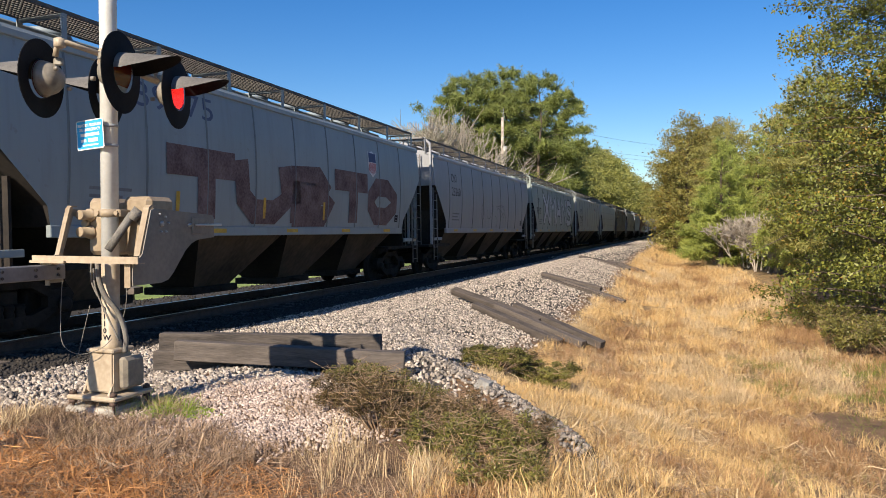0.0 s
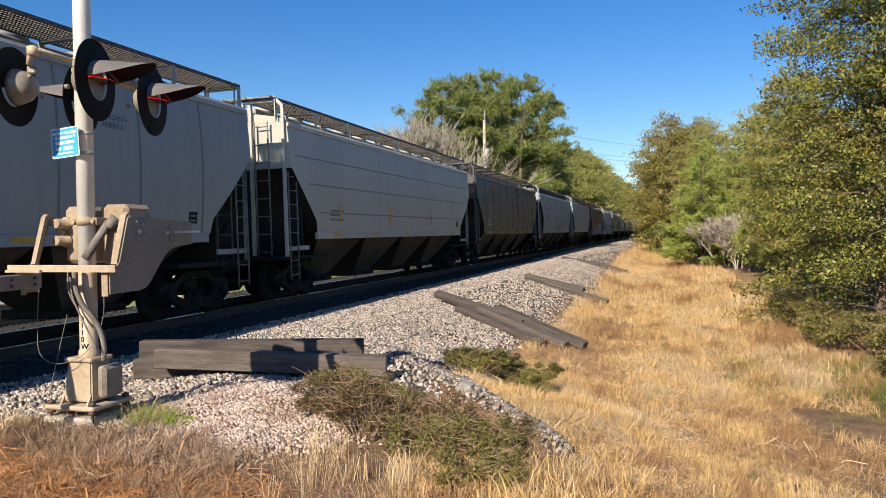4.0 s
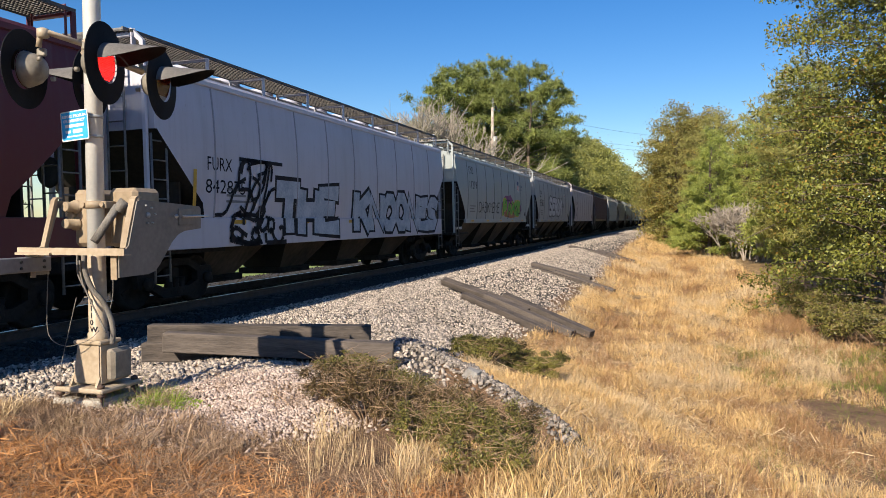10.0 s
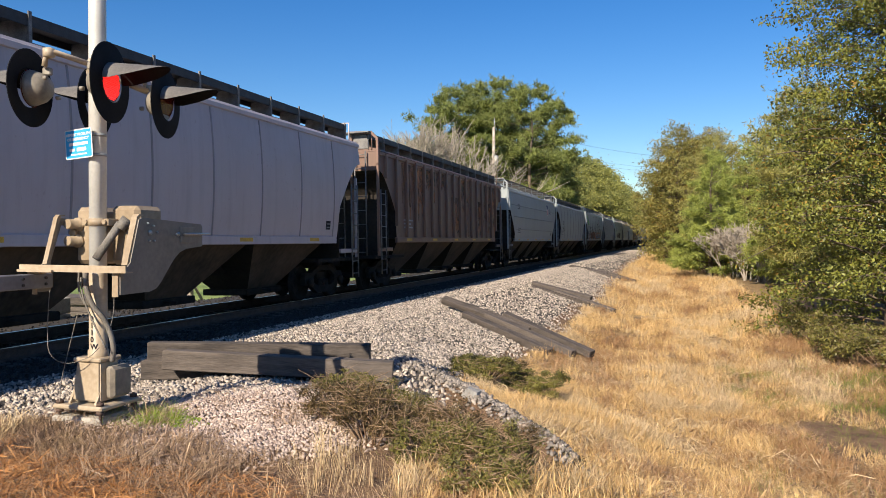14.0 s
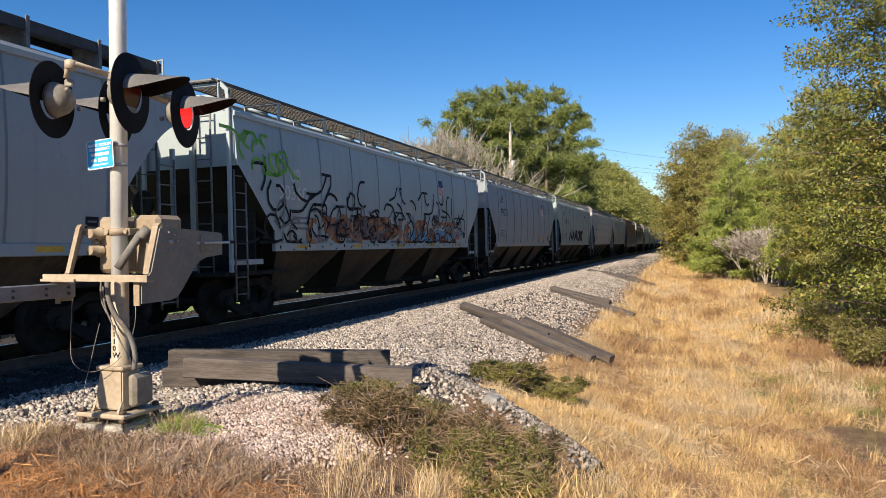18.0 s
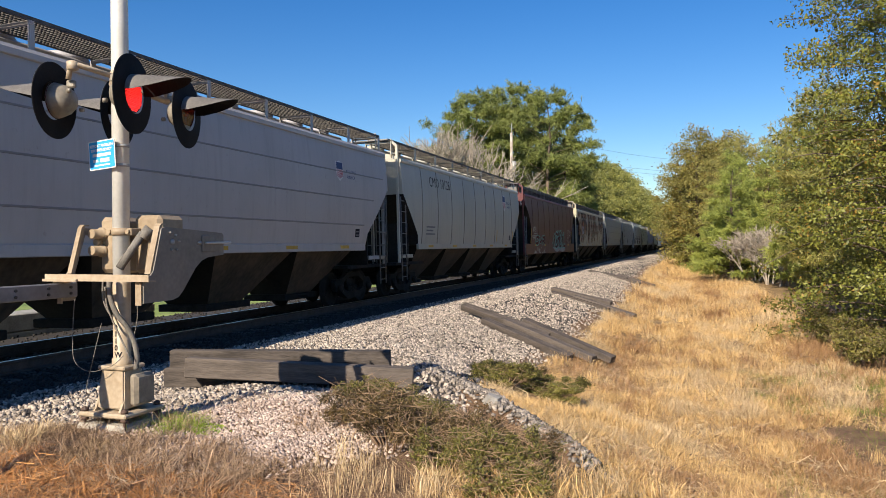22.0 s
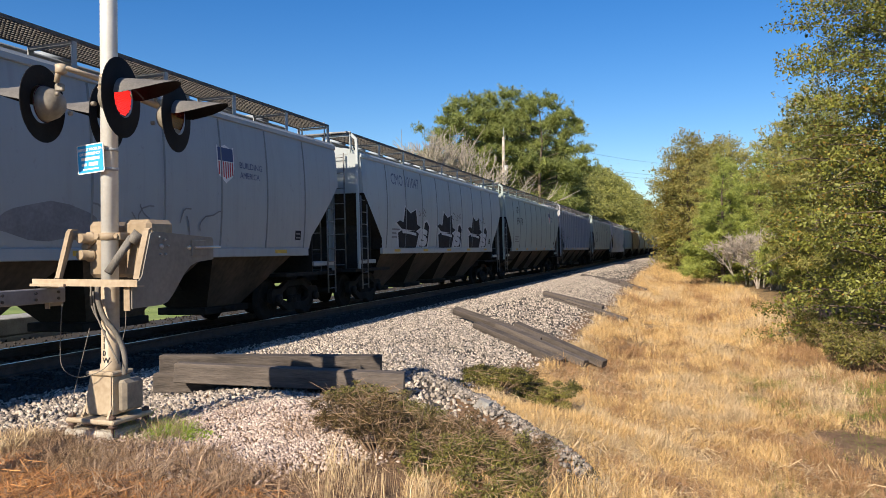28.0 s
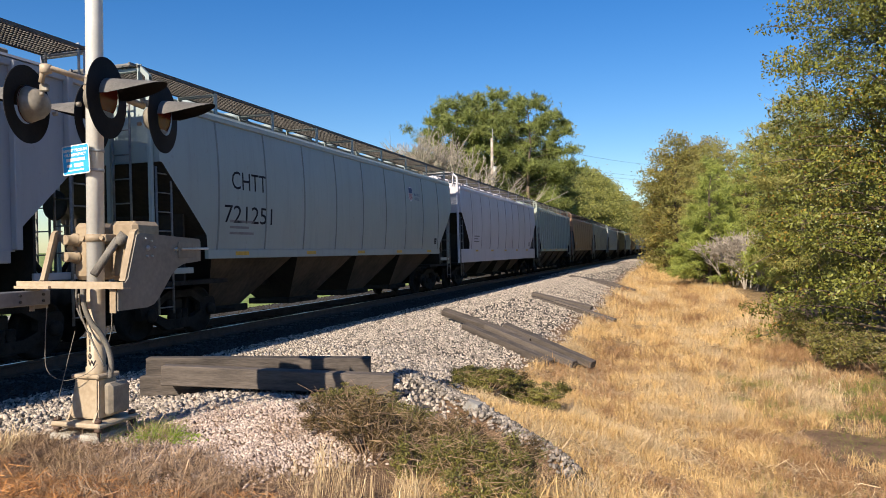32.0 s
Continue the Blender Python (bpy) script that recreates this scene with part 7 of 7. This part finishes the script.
# gate mechanism
bm = bmesh.new()
box(bm, *(at(4.46, 5.05, 1.40)[0], at(4.70, 5.05, 1.4)[0]), 0.10, 0.40, 1.30, 1.78, 0.035)
box(bm, *(at(4.82, 5.05, 1.40)[0], at(5.10, 5.05, 1.4)[0]), 0.10, 0.42, 1.30, 1.79, 0.035)
box(bm, *(at(4.69, 5.05, 1.40)[0], at(4.83, 5.05, 1.4)[0]), 0.14, 0.38, 1.32, 1.74, 0.01)
part("gate_motor_box", bm, M_TAN, sig, "beige gate motor housing")
for z in (1.735, 1.595):
    bm = bmesh.new()
    turned(bm, [(0.058, 0.0), (0.058, 0.02), (0.042, 0.022), (0.042, 0.12), (0.036, 0.128)], 18, Matrix.Translation(at(4.50, 5.05, z)) @ pose(0, 0, 0, 90))
    part("buffer_knob", bm, M_TAN, sig)
bm = bmesh.new()
turned(bm, [(0.03, 0.0), (0.03, 0.05)], 12, Matrix.Translation(at(4.475, 5.05, 1.665)) @ pose(0, 0, 0, 90))
part("buffer_knob", bm, M_TAN, sig)
bm = bmesh.new()
turned(bm, [(0.068, 1.62), (0.078, 1.62), (0.078, 1.68), (0.068, 1.68)], 20)
box(bm, -0.15, -0.07, -0.02, 0.10, 1.62, 1.68, 0.006)
box(bm, 0.07, 0.12, -0.02, 0.10, 1.62, 1.68, 0.006)
for x in (-0.10, 0.09):
    turned(bm, [(0.02, 0), (0.02, 0.02)], 6, pose(x, -0.02, 1.65, 90))
part("mast_clamp", bm, M_TAN, sig)
SIDE = [(4.86, 1.77), (4.90, 1.785), (5.66, 1.745), (5.68, 1.72), (5.68, 1.55), (5.45, 1.53), (5.36, 1.50), (5.28, 1.44), (5.12, 1.26), (5.06, 1.21), (4.98, 1.19), (4.65, 1.185), (4.65, 1.39), (4.73, 1.40), (4.76, 1.43)]
STRAP = [(4.86, 1.77), (4.90, 1.785), (5.10, 1.78), (5.10, 1.72), (4.93, 1.725), (4.82, 1.42), (4.82, 1.185), (4.65, 1.185), (4.65, 1.39), (4.73, 1.40), (4.76, 1.43)]
for x, name in ((5.26, "near"), (4.42, "far")):
    bm = bmesh.new()
    plate(bm, [(y - MY, z - MZ) for y, z in (SIDE if x > 5 else STRAP)], 0.012, "x", x - MX)
    # plate colour is the flange's tan darkened as its shaded side
    sp = part("gate_arm_plate", bm, M_SHADETAN, sig, "steel side plate with bolts, tan with painted shade")
    # front flange along the slanted edge
    bm = bmesh.new()
    pts = [(4.635, 1.17), (4.645, 1.17), (4.645, 1.36), (4.635, 1.36)]
    w0, w1 = (x - MX - 0.055, x - MX) if x > 5 else (x - MX + 0.012, x - MX + 0.055)
    plate(bm, [(y - MY, z - MZ) for y, z in pts], w1 - w0, "x", w0)
    pts = [(4.735, 1.41), (4.76, 1.41), (4.885, 1.80), (4.93, 1.80), (4.93, 1.812), (4.875, 1.812), (4.85, 1.79)]
    plate(bm, [(y - MY, z - MZ) for y, z in pts], w1 - w0, "x", w0)
    part("flange", bm, M_TAN, sp, "beige sunlit flange")
    if x > 5:
        for y, z, r in ((4.98, 1.665, 0.022), (5.02, 1.72, 0.009), (5.06, 1.67, 0.009), (4.97, 1.60, 0.009), (5.03, 1.60, 0.009), (4.95, 1.74, 0.009)):
            bm = bmesh.new()
            turned(bm, [(r, 0), (r, 0.012), (r * 0.5, 0.02)], 8, Matrix.Translation(at(x + 0.012, y, z)) @ pose(0, 0, 0, 0, 90, 0))
            part("bolt", bm, M_GALV, sp)
bm = bmesh.new()
box(bm, at(5.273, 0, 0)[0], at(5.285, 0, 0)[0], 5.36 - MY, 5.56 - MY, 1.58 - MZ, 1.72 - MZ, 0.004)
part("rod_bracket", bm, M_SHADETAN, sig)
bm = bmesh.new()
tube(bm, at(5.305, 5.38, 1.655), at(5.305, 5.74, 1.66), 0.010, n=8)
turned(bm, [(0.02, 0), (0.006, 0.03)], 8, Matrix.Translation(at(5.305, 5.30, 1.655)) @ pose(0, 0, 0, 90))
part("steel_rod", bm, M_SHINE, sig, "bright threaded rod")
bm = bmesh.new()
plate(bm, [(4.60 - MY, 1.355 - MZ), (4.68 - MY, 1.355 - MZ), (4.68 - MY, 1.363 - MZ), (4.61 - MY, 1.363 - MZ), (4.61 - MY, 1.41 - MZ), (4.60 - MY, 1.41 - MZ)], 1.02, "x", at(4.34, 0, 0)[0])
box(bm, at(4.34, 0, 0)[0], at(4.68, 0, 0)[0], 4.575 - MY, 4.60 - MY, 1.352 - MZ, 1.372 - MZ)
for x in (4.56, 4.72):
    plate(bm, [(4.605 - MY, 1.364 - MZ), (4.67 - MY, 1.364 - MZ), (4.605 - MY, 1.41 - MZ)], 0.006, "x", x - MX)
part("cross_bar", bm, M_BEIGE, sig, "beige angle bar")
bm = bmesh.new()
tube(bm, at(4.95, 5.02, 1.74), at(4.85, 4.86, 1.45), 0.034, n=12)
tube(bm, at(5.0, 5.05, 1.78), at(4.95, 5.02, 1.70), 0.048, n=10)
part("flexible_conduit", bm, M_HOSE, sig, "grey flexible conduit")
# lowered gate arm out over the road
bm = bmesh.new()
box(bm, at(4.42, 0, 0)[0], at(4.48, 0, 0)[0], -0.6 - MY, 4.80 - MY, 1.215 - MZ, 1.335 - MZ, 0.008)
ga = part("gate_arm", bm, M_GREYBOX, sig, "grey gate arm lowered across the road")
for y, z in ((4.72, 1.30), (4.72, 1.25), (4.50, 1.30), (4.50, 1.25), (4.2, 1.30), (4.2, 1.25)):
    bm = bmesh.new()
    turned(bm, [(0.012, 0), (0.012, 0.012)], 6, Matrix.Translation(at(4.48, y, z)) @ pose(0, 0, 0, 0, 90, 0))
    part("bolt", bm, M_BLACK, ga)
bm = bmesh.new()
box(bm, at(4.39, 0, 0)[0], at(4.51, 0, 0)[0], 4.63 - MY, 4.70 - MY, 1.335 - MZ, 1.36 - MZ)
part("arm_shoe", bm, M_BEIGE, sig)
# hoses and loose wires


def hang(name, pts, r, mat, label=""):
    bm = bmesh.new()
    fine = []
    P = [Vector(p) for p in pts]
    P = [P[0]] + P + [P[-1]]
    for i in range(1, len(P) - 2):
        for k in range(5):
            t = k / 5
            a, b, c, d = P[i - 1], P[i], P[i + 1], P[i + 2]
            fine.append(0.5 * ((2 * b) + (c - a) * t + (2 * a - 5 * b + 4 * c - d) * t * t + (3 * b - a - 3 * c + d) * t ** 3))
    bent(bm, fine + [P[-1]], r, 6)
    return part(name, bm, mat, sig, label)


hang("black_hose", [at(4.80, 4.80, 1.38), at(4.81, 4.80, 1.22), at(4.85, 4.825, 1.08), at(4.915, 4.87, 0.97), at(4.95, 4.905, 0.85), at(4.965, 4.92, 0.73), at(4.955, 4.92, 0.62)], 0.021, M_HOSE, "thick dark grey hose down the mast")
hang("white_cable", [at(4.69, 4.85, 1.36), at(4.70, 4.84, 1.2), at(4.76, 4.84, 1.08)], 0.008, M_HOSE)
hang("white_cable", [at(4.72, 4.84, 1.30), at(4.74, 4.83, 1.18), at(4.79, 4.83, 1.05), at(4.96, 4.85, 0.72)], 0.007, M_HOSE)
hang("loose_wire", [at(4.52, 4.72, 1.20), at(4.52, 4.70, 0.9), at(4.56, 4.68, 0.70), at(4.68, 4.72, 0.62), at(4.82, 4.80, 0.66), at(4.90, 4.84, 0.74)], 0.0032, M_HOSE)
hang("loose_wire", [at(4.70, 4.82, 1.0), at(4.66, 4.78, 0.75), at(4.60, 4.75, 0.45), at(4.60, 4.74, 0.30)], 0.0032, M_HOSE)
hang("loose_wire", [at(5.06, 4.82, 1.25), at(5.06, 4.82, 1.05), at(5.03, 4.82, 0.92)], 0.0032, M_HOSE)


def motions():
    """The train runs towards the camera and slows a little."""
    for car, s, length, kind, deep in CARS:
        rows = []
        for k in range(17):
            t = 2.0 * k
            rows.append((t, pose(TRACK, s - 16.557 * t + 0.019 * t * t, 0, 0, -1.2, 0)))
        walk(car, rows)
    # wheels roll; all wheelsets at one end of a truck share one turning
    first = {}
    for ob in bpy.data.objects:
        if ob.name.startswith("wheelset"):
            end = ob.location.y > 0
            if end not in first:
                first[end] = ob
                base = ob.location.copy()
                rows = []
                for k in range(961):
                    t = k / 30
                    rolled = math.degrees((16.557 * t - 0.019 * t * t) / 0.457)
                    rows.append((t, Matrix.Translation(base) @ Matrix.Rotation(radians(rolled % 360), 4, "X")))
                walk(ob, rows)
            else:
                lead = first[end].animation_data
                ob.rotation_mode = "QUATERNION"
                ob.animation_data_create()
                ob.animation_data.action = lead.action
                ob.animation_data.action_slot = lead.action_slot
    # the two lamps flash in turn: each lit element swings flat under its hood while dark
    period, on = 1.19, 0.52
    for el, first in zip(LAMPS, (0.475 - period, 1.05 - period)):
        rows = []
        shut, half, lit = pose(0, 0, -0.012, -172), pose(0, 0, -0.012, -86), pose(0, 0, -0.012)
        rows.append((0.0, lit if first + on > 0.05 else shut))
        t = first
        while t < 32:
            for a, m in ((t - 0.067, shut), (t - 0.034, half), (t, lit), (t + on, lit), (t + on + 0.034, half), (t + on + 0.067, shut)):
                if 0.03 < a < 31.95:
                    rows.append((a, m))
            t += period
        rows.append((32.0, shut))
        walk(el, rows)


motions()
